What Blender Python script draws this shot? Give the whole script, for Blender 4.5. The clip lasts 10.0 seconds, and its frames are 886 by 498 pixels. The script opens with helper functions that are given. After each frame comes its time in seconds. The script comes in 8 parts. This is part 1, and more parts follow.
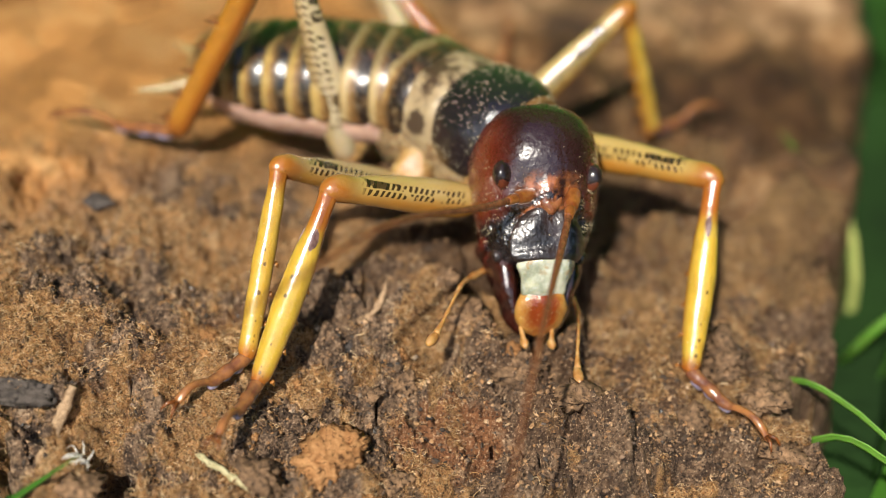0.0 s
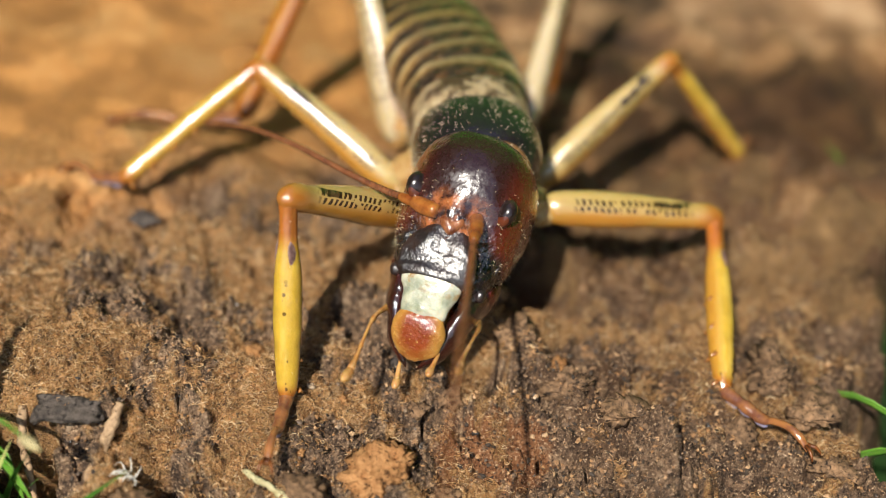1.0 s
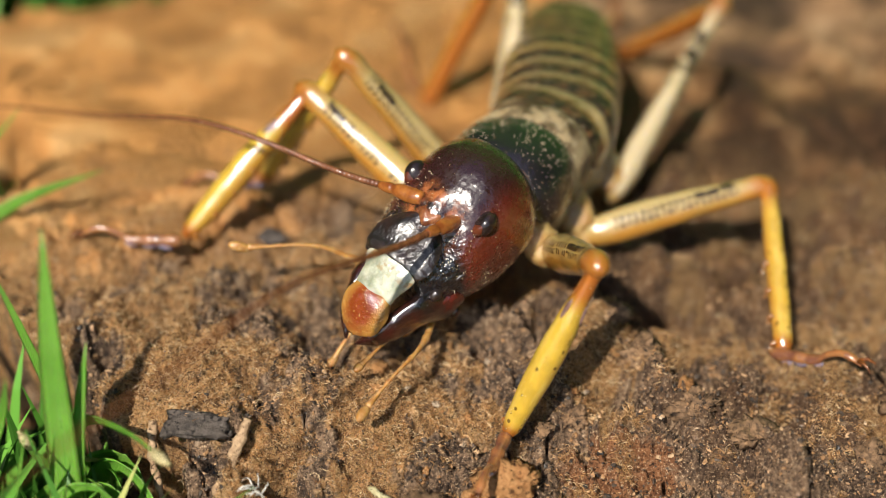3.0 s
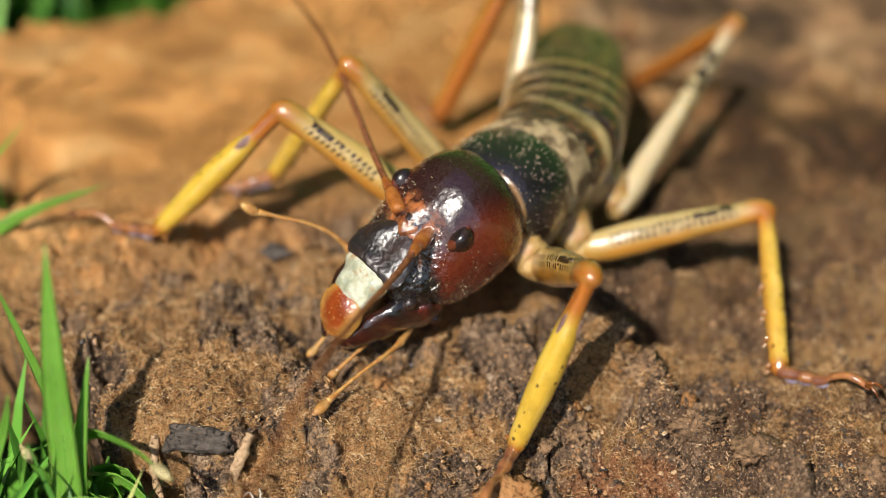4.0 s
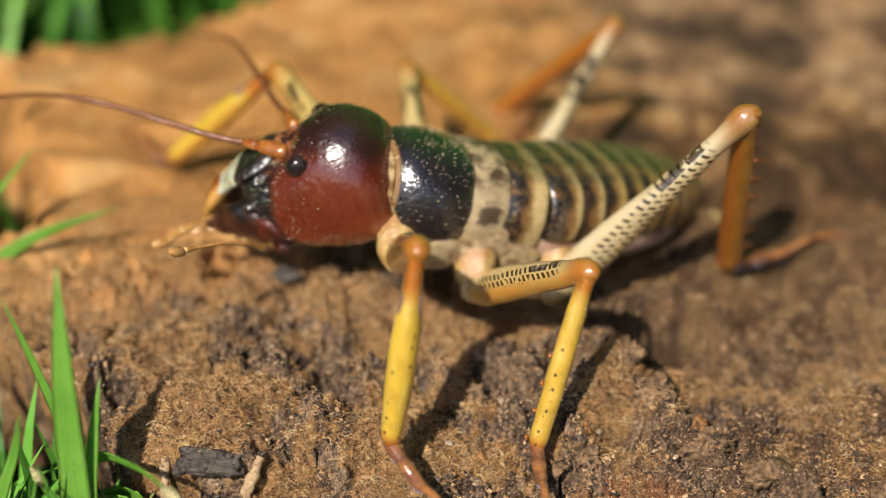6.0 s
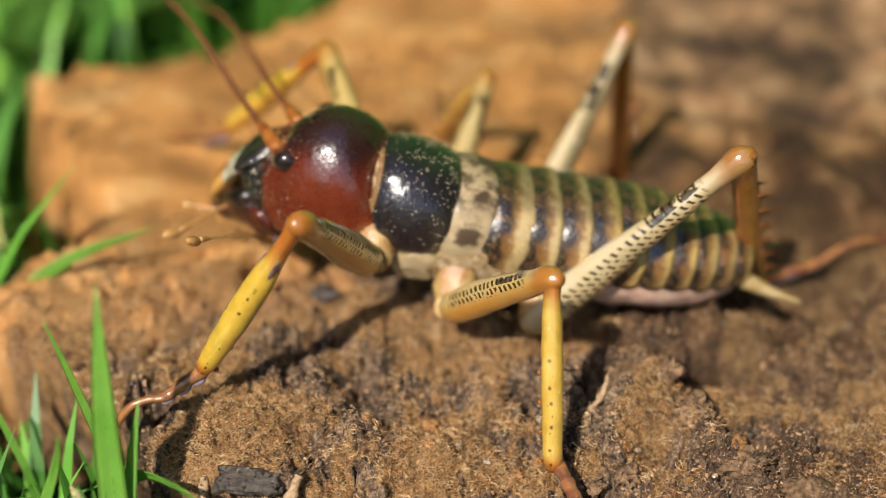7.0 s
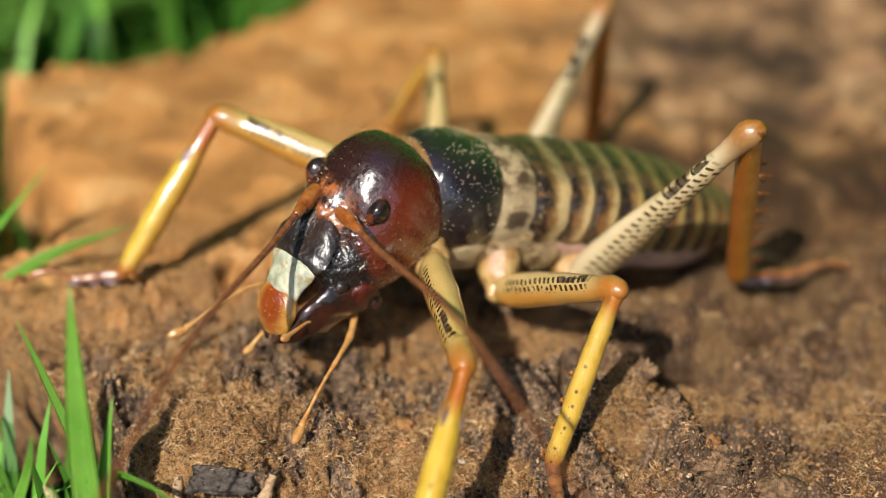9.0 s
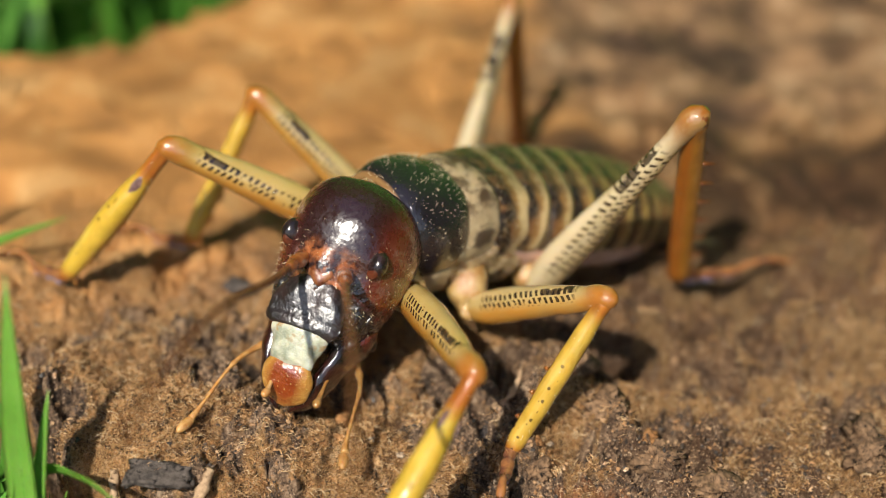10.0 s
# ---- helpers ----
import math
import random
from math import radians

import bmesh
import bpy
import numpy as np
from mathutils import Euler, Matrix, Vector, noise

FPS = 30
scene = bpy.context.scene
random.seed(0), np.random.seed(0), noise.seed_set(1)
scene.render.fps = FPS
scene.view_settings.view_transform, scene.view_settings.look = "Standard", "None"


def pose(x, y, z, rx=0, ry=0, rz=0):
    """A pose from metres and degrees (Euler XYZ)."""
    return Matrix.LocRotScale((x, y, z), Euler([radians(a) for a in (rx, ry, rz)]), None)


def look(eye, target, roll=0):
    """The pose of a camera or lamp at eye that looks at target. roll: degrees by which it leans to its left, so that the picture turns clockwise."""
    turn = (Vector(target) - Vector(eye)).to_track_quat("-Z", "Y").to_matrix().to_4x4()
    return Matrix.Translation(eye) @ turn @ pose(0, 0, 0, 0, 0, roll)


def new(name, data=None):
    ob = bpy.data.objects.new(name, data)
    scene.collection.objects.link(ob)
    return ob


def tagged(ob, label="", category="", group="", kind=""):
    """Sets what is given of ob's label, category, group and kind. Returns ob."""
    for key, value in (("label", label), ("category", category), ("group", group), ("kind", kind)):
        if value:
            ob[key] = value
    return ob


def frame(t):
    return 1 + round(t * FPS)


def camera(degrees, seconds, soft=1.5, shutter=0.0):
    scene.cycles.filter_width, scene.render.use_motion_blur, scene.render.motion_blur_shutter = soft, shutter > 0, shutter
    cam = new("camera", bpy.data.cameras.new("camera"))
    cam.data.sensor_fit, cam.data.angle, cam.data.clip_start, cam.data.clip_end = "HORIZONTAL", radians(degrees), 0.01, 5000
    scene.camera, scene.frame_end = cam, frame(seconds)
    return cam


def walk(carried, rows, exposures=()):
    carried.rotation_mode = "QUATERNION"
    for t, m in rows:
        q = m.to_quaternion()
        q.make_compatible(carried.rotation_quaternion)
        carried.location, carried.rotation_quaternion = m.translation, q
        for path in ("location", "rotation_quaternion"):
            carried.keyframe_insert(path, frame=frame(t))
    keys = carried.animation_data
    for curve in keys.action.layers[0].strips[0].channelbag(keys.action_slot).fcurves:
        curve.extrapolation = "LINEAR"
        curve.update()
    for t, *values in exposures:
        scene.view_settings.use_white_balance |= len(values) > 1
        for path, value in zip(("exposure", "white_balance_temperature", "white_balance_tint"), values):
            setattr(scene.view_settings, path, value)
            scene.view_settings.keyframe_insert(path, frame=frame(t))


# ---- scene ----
cam = camera(30.0, 10.0, soft=0.9)
cam.data.dof.use_dof = True
cam.data.dof.focus_distance = 0.168
cam.data.dof.aperture_fstop = 9.5

PATH = [
    (0, pose(0, -0.15, 0.108, 53.79, 0, -9.47) @ pose(0, 0, 0, 0, 0, 5.65)),
    (0.2, pose(0, -0.15, 0.108, 53.79, 0, -9.47) @ pose(0, 0, 0, 0, 0, 5.65)),
    (0.4, pose(0, -0.15, 0.108, 53.79, 0, -9.47) @ pose(0, 0, 0, 0, 0, 5.65)),
    (0.5, pose(0, -0.15, 0.108, 53.44, 0, -10.12) @ pose(0, 0, 0, 0, 0, 5.88)),
    (0.8, pose(0, -0.15, 0.108, 53.66, 0, -9.14) @ pose(0, 0, 0, 0, 0, 5.31)),
    (1, pose(0, -0.15, 0.108, 54.18, 0, -7.51) @ pose(0, 0, 0, 0, 0, 4.11)),
    (1.2, pose(0, -0.15, 0.108, 54.10, 0, -7.62) @ pose(0, 0, 0, 0, 0, 4.00)),
    (1.5, pose(0, -0.15, 0.108, 54.55, 0, -6.80) @ pose(0, 0, 0, 0, 0, 3.50)),
    (1.7, pose(0, -0.15, 0.108, 54.36, 0, -6.29) @ pose(0, 0, 0, 0, 0, 3.30)),
    (1.8, pose(0, -0.15, 0.108, 54.04, 0, -5.78) @ pose(0, 0, 0, 0, 0, 3.00)),
    (2, pose(0, -0.15, 0.108, 53.53, 0, -4.75) @ pose(0, 0, 0, 0, 0, 2.52)),
    (2.2, pose(0, -0.15, 0.108, 53.50, 0, -2.92) @ pose(0, 0, 0, 0, 0, 1.30)),
    (2.5, pose(0, -0.15, 0.108, 54.39, 0, -1.64) @ pose(0, 0, 0, 0, 0, 0.72)),
    (2.7, pose(0, -0.15, 0.108, 54.59, 0, -2.08) @ pose(0, 0, 0, 0, 0, 1.06)),
    (3.8, pose(0, -0.15, 0.108, 54.95, 0, -2.09) @ pose(0, 0, 0, 0, 0, 1.24)),
    (4, pose(0, -0.15, 0.108, 55.15, 0, -2.00) @ pose(0, 0, 0, 0, 0, 1.26)),
    (4.5, pose(0, -0.15, 0.108, 55.32, 0, -2.60) @ pose(0, 0, 0, 0, 0, 1.68)),
    (5, pose(0, -0.15, 0.108, 55.44, 0, -2.84) @ pose(0, 0, 0, 0, 0, 1.84)),
    (5.5, pose(0, -0.15, 0.108, 55.58, 0, -2.98) @ pose(0, 0, 0, 0, 0, 1.94)),
    (5.8, pose(0, -0.15, 0.108, 55.55, 0, -3.20) @ pose(0, 0, 0, 0, 0, 2.05)),
    (6, pose(0, -0.15, 0.108, 55.94, 0, -1.53) @ pose(0, 0, 0, 0, 0, 1.05)),
    (6.2, pose(0, -0.15, 0.108, 56.08, 0, -0.77) @ pose(0, 0, 0, 0, 0, 0.57)),
    (7.3, pose(0, -0.15, 0.108, 56.85, 0, 0.13) @ pose(0, 0, 0, 0, 0, -0.05)),
    (7.5, pose(0, -0.15, 0.108, 57.00, 0, 0.00) @ pose(0, 0, 0, 0, 0, 0.00)),
    (8, pose(0, -0.15, 0.108, 57.06, 0, -0.48) @ pose(0, 0, 0, 0, 0, 0.29)),
    (8.5, pose(0, -0.15, 0.108, 56.91, 0, -0.44) @ pose(0, 0, 0, 0, 0, 0.20)),
    (9, pose(0, -0.15, 0.108, 56.56, 0, -0.99) @ pose(0, 0, 0, 0, 0, 0.69)),
    (9.5, pose(0, -0.15, 0.108, 56.32, 0, -1.95) @ pose(0, 0, 0, 0, 0, 1.23)),
    (10, pose(0, -0.15, 0.108, 56.41, 0, -3.51) @ pose(0, 0, 0, 0, 0, 2.44)),
]
walk(cam, PATH)

# ---- world, sun ----
world = bpy.data.worlds.new("world")
scene.world = world
world.use_nodes = True
SUN_EL, SUN_AZ = radians(46), radians(207)  # azimuth clockwise from +y
wn = world.node_tree.nodes
sky = wn.new("ShaderNodeTexSky")
sky.sky_type = "NISHITA"
sky.sun_disc = False
sky.sun_elevation = SUN_EL
sky.sun_rotation = SUN_AZ
world.node_tree.links.new(sky.outputs[0], wn["Background"].inputs["Color"])
wn["Background"].inputs["Strength"].default_value = 0.1
sun_data = bpy.data.lights.new("sun", "SUN")
sun_data.energy, sun_data.angle, sun_data.color = 4.9, radians(1.2), (1.0, 0.94, 0.83)
sun = new("sun", sun_data)
sun_from = Vector((math.sin(SUN_AZ) * math.cos(SUN_EL), math.cos(SUN_AZ) * math.cos(SUN_EL), math.sin(SUN_EL)))
sun.matrix_world = look(sun_from * 3, (0, 0, 0))
scene.view_settings.exposure = 0.3


# ---- node helpers ----
class Shade:
    """One node material with short helpers."""

    def __init__(self, name, rough=0.5, spec=0.5, sss=0.0, coat=0.0):
        self.m = bpy.data.materials.new(name)
        self.m.use_nodes = True
        self.t = self.m.node_tree
        self.b = self.t.nodes["Principled BSDF"]
        self.b.inputs["Roughness"].default_value = rough
        self.b.inputs["Specular IOR Level"].default_value = spec
        self.b.inputs["Coat Weight"].default_value = coat
        self.b.inputs["Coat Roughness"].default_value = 0.15
        self.b.inputs["Coat IOR"].default_value = 1.55
        if sss:
            self.b.inputs["Subsurface Weight"].default_value = sss
            self.b.inputs["Subsurface Radius"].default_value = (1.0, 0.6, 0.25)
            self.b.inputs["Subsurface Scale"].default_value = 0.0004
        self.obj = self.t.nodes.new("ShaderNodeTexCoord").outputs["Object"]
        sep = self.t.nodes.new("ShaderNodeSeparateXYZ")
        self.t.links.new(self.obj, sep.inputs[0])
        self.x, self.y, self.z = (self.mul(o, 1000.0) for o in sep.outputs)

    def put(self, sock, v):
        if hasattr(v, "is_linked"):
            self.t.links.new(v, sock)
        elif isinstance(v, (tuple, list)) and len(v) == 3 and sock.type == "RGBA":
            sock.default_value = (*v, 1.0)
        else:
            sock.default_value = v

    def op(self, kind, a, b=0.0, c=0.0, clamp=False):
        n = self.t.nodes.new("ShaderNodeMath")
        n.operation, n.use_clamp = kind, clamp
        for s, v in zip(n.inputs, (a, b, c)):
            self.put(s, v)
        return n.outputs[0]

    def mul(self, a, b):
        return self.op("MULTIPLY", a, b)

    def step(self, v, lo, hi, a=0.0, b=1.0):
        n = self.t.nodes.new("ShaderNodeMapRange")
        n.interpolation_type = "SMOOTHSTEP"
        for s, q in zip(("Value", "From Min", "From Max", "To Min", "To Max"), (v, lo, hi, a, b)):
            self.put(n.inputs[s], q)
        return n.outputs[0]

    def noise(self, mm, detail=4.0, rough=0.55, warp=0.0, stretch=None, where=None):
        n = self.t.nodes.new("ShaderNodeTexNoise")
        n.inputs["Scale"].default_value = 1000.0 / mm
        n.inputs["Detail"].default_value, n.inputs["Roughness"].default_value = detail, rough
        n.inputs["Distortion"].default_value = warp
        src = where or self.obj
        if stretch:
            mp = self.t.nodes.new("ShaderNodeMapping")
            mp.inputs["Scale"].default_value = stretch
            self.t.links.new(src, mp.inputs["Vector"])
            src = mp.outputs[0]
        self.t.links.new(src, n.inputs["Vector"])
        return n.outputs["Fac"]

    def cells(self, mm, feature="F1", randomness=1.0, where=None):
        n = self.t.nodes.new("ShaderNodeTexVoronoi")
        n.feature = feature
        n.inputs["Scale"].default_value = 1000.0 / mm
        n.inputs["Randomness"].default_value = randomness
        self.t.links.new(where or self.obj, n.inputs["Vector"])
        return n

    def mix(self, f, a, b):
        n = self.t.nodes.new("ShaderNodeMix")
        n.data_type = "RGBA"
        self.put(n.inputs["Factor"], f)
        self.put(n.inputs[6], a)
        self.put(n.inputs[7], b)
        return n.outputs[2]

    def ramp(self, f, stops):
        n = self.t.nodes.new("ShaderNodeValToRGB")
        e = n.color_ramp.elements
        while len(e) < len(stops):
            e.new(0.5)
        for s, (p, c) in zip(e, stops):
            s.position, s.color = p, (*c, 1.0)
        self.put(n.inputs[0], f)
        return n.outputs[0]

    def rnd(self):
        return self.t.nodes.new("ShaderNodeObjectInfo").outputs["Random"]

    def island(self):
        return self.t.nodes.new("ShaderNodeNewGeometry").outputs["Random Per Island"]

    def vec(self, x, y, z=0.0):
        n = self.t.nodes.new("ShaderNodeCombineXYZ")
        for s, v in zip(n.inputs, (x, y, z)):
            self.put(s, v)
        return n.outputs[0]

    def done(self, color, rough=None, bump=None, bump_mm=0.05, metal=None):
        self.put(self.b.inputs["Base Color"], color)
        if rough is not None:
            self.put(self.b.inputs["Roughness"], rough)
        if bump is not None:
            n = self.t.nodes.new("ShaderNodeBump")
            n.inputs["Distance"].default_value = bump_mm / 1000.0
            n.inputs["Strength"].default_value = 1.0
            self.put(n.inputs["Height"], bump)
            self.t.links.new(n.outputs[0], self.b.inputs["Normal"])
            self.t.links.new(n.outputs[0], self.b.inputs["Coat Normal"])
        return self.m


# ---- materials ----
def soil_material():
    s = Shade("rotten_wood_soil", 0.9, 0.35)
    zone = s.t.nodes.new("ShaderNodeAttribute")
    zone.attribute_name = "patch"
    zone = zone.outputs["Fac"]
    big, mid = s.noise(14, 4, 0.6, 0.4), s.noise(3.2, 5, 0.68, 0.6)
    fine, grit = s.noise(0.9, 4, 0.7), s.noise(0.3, 3, 0.7)
    felt = s.ramp(mid, [(0.30, (0.06, 0.030, 0.016)), (0.42, (0.27, 0.125, 0.050)), (0.55, (0.55, 0.26, 0.088)), (0.70, (0.74, 0.48, 0.25))])
    dark = s.ramp(s.op("ADD", s.mul(mid, 0.5), s.mul(fine, 0.5)), [(0.36, (0.012, 0.008, 0.006)), (0.46, (0.080, 0.048, 0.030)), (0.56, (0.25, 0.155, 0.092)), (0.70, (0.56, 0.41, 0.27))])
    felt = s.mix(s.step(s.noise(0.75, 3, 0.6, 0.8), 0.47, 0.38), felt, (0.05, 0.026, 0.014))
    felt = s.mix(s.mul(s.step(s.noise(0.55, 3, 0.6, 0.8), 0.56, 0.66), 0.7), felt, (0.72, 0.44, 0.20))
    c = s.mix(s.step(zone, 0.45, 0.58), dark, felt)
    # firm orange wood to the back and left, crumbly soil to the front and right
    wood = s.ramp(s.noise(9, 4, 0.6, 0.5, (1.0, 1.15, 1.0)), [(0.28, (0.34, 0.155, 0.046)), (0.5, (0.68, 0.31, 0.088)), (0.7, (0.82, 0.47, 0.185))])
    edge = s.op("ADD", s.op("ADD", s.y, s.mul(s.x, -0.45)), s.mul(s.op("SUBTRACT", big, 0.5), 40.0))
    c = s.mix(s.step(edge, 8.0, 30.0), c, wood)
    # lumpy brown and tan ground at the back right
    lump = s.ramp(s.noise(11, 5, 0.65, 0.3), [(0.36, (0.026, 0.014, 0.008)), (0.46, (0.10, 0.049, 0.020)), (0.56, (0.28, 0.14, 0.05)), (0.68, (0.56, 0.33, 0.15))])
    far_lump = s.ramp(s.noise(11, 5, 0.65, 0.3), [(0.36, (0.045, 0.026, 0.015)), (0.46, (0.17, 0.095, 0.048)), (0.56, (0.38, 0.215, 0.10)), (0.68, (0.64, 0.44, 0.26))])
    lump = s.mix(s.step(s.y, 42.0, 66.0), lump, far_lump)
    right = s.op("ADD", s.x, s.mul(s.op("SUBTRACT", big, 0.5), 50.0))
    c = s.mix(s.mul(s.step(right, 12.0, 32.0), s.step(s.y, -12.0, 4.0)), c, lump)
    # darker brown over the right of the log, blotched by noise
    dark_right = s.mul(s.mul(s.step(right, 14.0, 34.0), s.step(s.y, 54.0, 34.0)), s.step(s.y, -46.0, -10.0))
    c = s.mix(s.mul(dark_right, s.step(s.noise(8, 4, 0.6), 0.36, 0.62, 0.95, 0.35)), c, (0.075, 0.034, 0.013))
    near = s.step(s.y, 32.0, 10.0)
    # red rotten heartwood in the hollow, grey moss film on the ridge
    hx, hy = s.mul(s.op("SUBTRACT", s.x, 23.0), 1.0 / 6.5), s.mul(s.op("ADD", s.y, 27.0), 1.0 / 4.5)
    core = s.op("ADD", s.op("ADD", s.mul(hx, hx), s.mul(hy, hy)), s.mul(s.op("SUBTRACT", mid, 0.5), 2.2))
    c = s.mix(s.mul(s.step(core, 1.1, 0.6), 0.7), c, s.mix(fine, (0.08, 0.026, 0.012), (0.44, 0.17, 0.055)))
    c = s.mix(s.mul(s.mul(s.step(grit, 0.58, 0.66), 0.8), near), c, (0.68, 0.48, 0.30))
    c = s.mix(s.mul(s.mul(s.step(grit, 0.45, 0.35), 0.9), near), c, (0.010, 0.008, 0.006))
    h = s.op("ADD", s.mul(fine, 0.7), s.mul(grit, 0.5))
    fuzz = s.step(zone, 0.44, 0.58)
    for size, lift in ((1.5, 0.5), (0.8, 0.4)):
        line = s.step(s.op("ABSOLUTE", s.op("SUBTRACT", s.noise(size, 2, 0.5, 2.6), 0.5)), 0.045, 0.012)
        c = s.mix(s.mul(s.mul(line, fuzz), s.mul(near, 0.8)), c, (0.66, 0.40, 0.17))
        h = s.op("ADD", h, s.mul(s.mul(line, fuzz), lift))
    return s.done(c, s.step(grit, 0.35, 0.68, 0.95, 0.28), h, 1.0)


def crumb_material():
    s = Shade("soil_crumbs", 0.85, 0.5)
    c = s.ramp(s.island(), [(0.0, (0.02, 0.015, 0.012)), (0.28, (0.08, 0.055, 0.038)), (0.5, (0.25, 0.15, 0.085)), (0.78, (0.38, 0.195, 0.078)), (1.0, (0.52, 0.34, 0.19))])
    f = s.noise(0.3, 3)
    return s.done(s.mix(s.step(f, 0.32, 0.5), (0.04, 0.028, 0.02), c), s.step(s.op("FRACT", s.mul(s.island(), 7.3)), 0.0, 1.0, 0.3, 0.95), f, 0.1)


def fibre_material():
    s = Shade("wood_fibres", 0.7, 0.3)
    return s.done(s.ramp(s.island(), [(0.0, (0.045, 0.024, 0.012)), (0.3, (0.22, 0.10, 0.036)), (0.7, (0.56, 0.31, 0.12)), (1.0, (0.78, 0.60, 0.36))]))


def chip_material(name, lo, hi):
    s = Shade(name, 0.8, 0.25)
    f = s.noise(0.8, 5, 0.65, 0.5)
    c = s.ramp(f, [(0.3, lo), (0.65, hi)])
    c = s.mix(s.mul(s.rnd(), 0.35), c, lo)
    c = s.mix(s.step(s.noise(0.5, 3, 0.6, 0.6), 0.44, 0.34), c, tuple(q * 0.3 for q in lo))
    return s.done(c, None, s.noise(0.25, 3), 0.12)


def grass_material(name, base, tip):
    s = Shade(name, 0.42, 0.4)
    rib = s.op("SINE", s.mul(s.x, 34.0))
    f = s.noise(6, 3)
    c = s.mix(f, base, tip)
    c = s.mix(s.mul(s.step(rib, 0.2, 0.9), 0.2), c, base)
    s.b.inputs["Transmission Weight"].default_value = 0.0
    s.b.inputs["Subsurface Weight"].default_value = 0.3
    s.b.inputs["Subsurface Radius"].default_value = (0.3, 1.0, 0.1)
    s.b.inputs["Subsurface Scale"].default_value = 0.0008
    return s.done(c, None, rib, 0.012)


def lawn_material():
    s = Shade("lawn_soil", 0.9, 0.2)
    return s.done(s.ramp(s.noise(30, 5), [(0.3, (0.006, 0.016, 0.004)), (0.7, (0.020, 0.058, 0.010))]), None, s.noise(4, 3), 1.0)


def lawn_blade_material():
    s = Shade("lawn_blades", 0.45, 0.4)
    return s.done(s.ramp(s.island(), [(0.0, (0.025, 0.085, 0.010)), (0.5, (0.09, 0.26, 0.028)), (0.9, (0.18, 0.40, 0.055)), (1.0, (0.40, 0.38, 0.13))]))


def foliage_material():
    s = Shade("far_foliage", 0.7, 0.2)
    f = s.noise(180, 6, 0.7, 0.5)
    return s.done(s.ramp(f, [(0.30, (0.015, 0.05, 0.008)), (0.48, (0.06, 0.24, 0.03)), (0.7, (0.12, 0.42, 0.05))]), None, s.noise(60, 4), 30.0)


def head_material():
    s = Shade("head_shell", 0.14, 0.8, coat=0.6)
    s.b.inputs["Coat Roughness"].default_value = 0.1
    n, f = s.noise(3.0, 4, 0.6), s.noise(0.5, 3)
    red = s.mix(s.noise(4.5, 4, 0.6), (0.065, 0.008, 0.004), (0.17, 0.026, 0.009))
    red = s.mix(s.step(s.op("ADD", s.z, s.mul(n, 3.0)), 2.6, -2.0), red, (0.25, 0.045, 0.012))
    # dark crown and face, red-brown cheeks, tan round the feelers
    side = s.op("ABSOLUTE", s.y)
    crown = s.mul(s.step(s.op("ADD", s.z, s.mul(n, 3.0)), 4.2, 8.2), s.step(side, 6.6, 3.0))
    c = s.mix(crown, red, (0.024, 0.008, 0.008))
    face = s.step(s.op("SUBTRACT", s.op("ADD", s.x, s.mul(n, 3.5)), s.mul(side, 0.25)), 9.0, 10.8)
    c = s.mix(s.mul(face, s.step(s.z, -2.8, 0.5)), c, (0.010, 0.008, 0.010))
    tan = s.mul(s.mul(s.step(s.x, 5.6, 7.2), s.step(s.x, 11.2, 9.4)), s.mul(s.step(side, 4.0, 2.2), s.step(s.z, 3.0, 5.0)))
    c = s.mix(s.mul(tan, s.step(s.noise(1.3, 3, 0.5, 0.3), 0.36, 0.66)), c, (0.36, 0.115, 0.038))
    return s.done(c, s.step(f, 0.3, 0.7, 0.2, 0.36), s.op("ADD", s.mul(s.noise(0.7, 2, 0.5), s.step(s.x, 7.0, 9.5, 0.6, 3.6)), s.mul(n, 1.0)), 0.12)


def plain_shell(name, a, b, rough=0.25, mm=2.0, spec=0.5, sss=0.0, bump=0.04, coat=0.0):
    s = Shade(name, rough, spec, sss, coat)
    n, f = s.noise(mm, 4), s.noise(mm * 0.2, 3)
    return s.done(s.mix(s.step(n, 0.3, 0.7), a, b), s.step(f, 0.2, 0.8, rough * 0.8, rough * 1.3), f, bump)


def clypeus_material():
    s = Shade("clypeus_pale", 0.16, 0.6, 0.3, 0.8)
    n, f = s.noise(1.8, 4), s.noise(0.4, 3)
    c = s.mix(s.step(n, 0.3, 0.7), (0.60, 0.59, 0.46), (0.25, 0.27, 0.19))
    spot = s.mul(s.step(s.noise(1.1, 3), 0.54, 0.66), s.step(s.x, 16.5, 14.5))
    c = s.mix(s.mul(spot, 0.8), c, (0.34, 0.17, 0.04))
    c = s.mix(s.step(s.x, 17.4, 18.6), c, (0.50, 0.30, 0.08))
    return s.done(c, s.step(f, 0.2, 0.8, 0.1, 0.24), s.op("ADD", f, s.mul(n, 2.0)), 0.08)


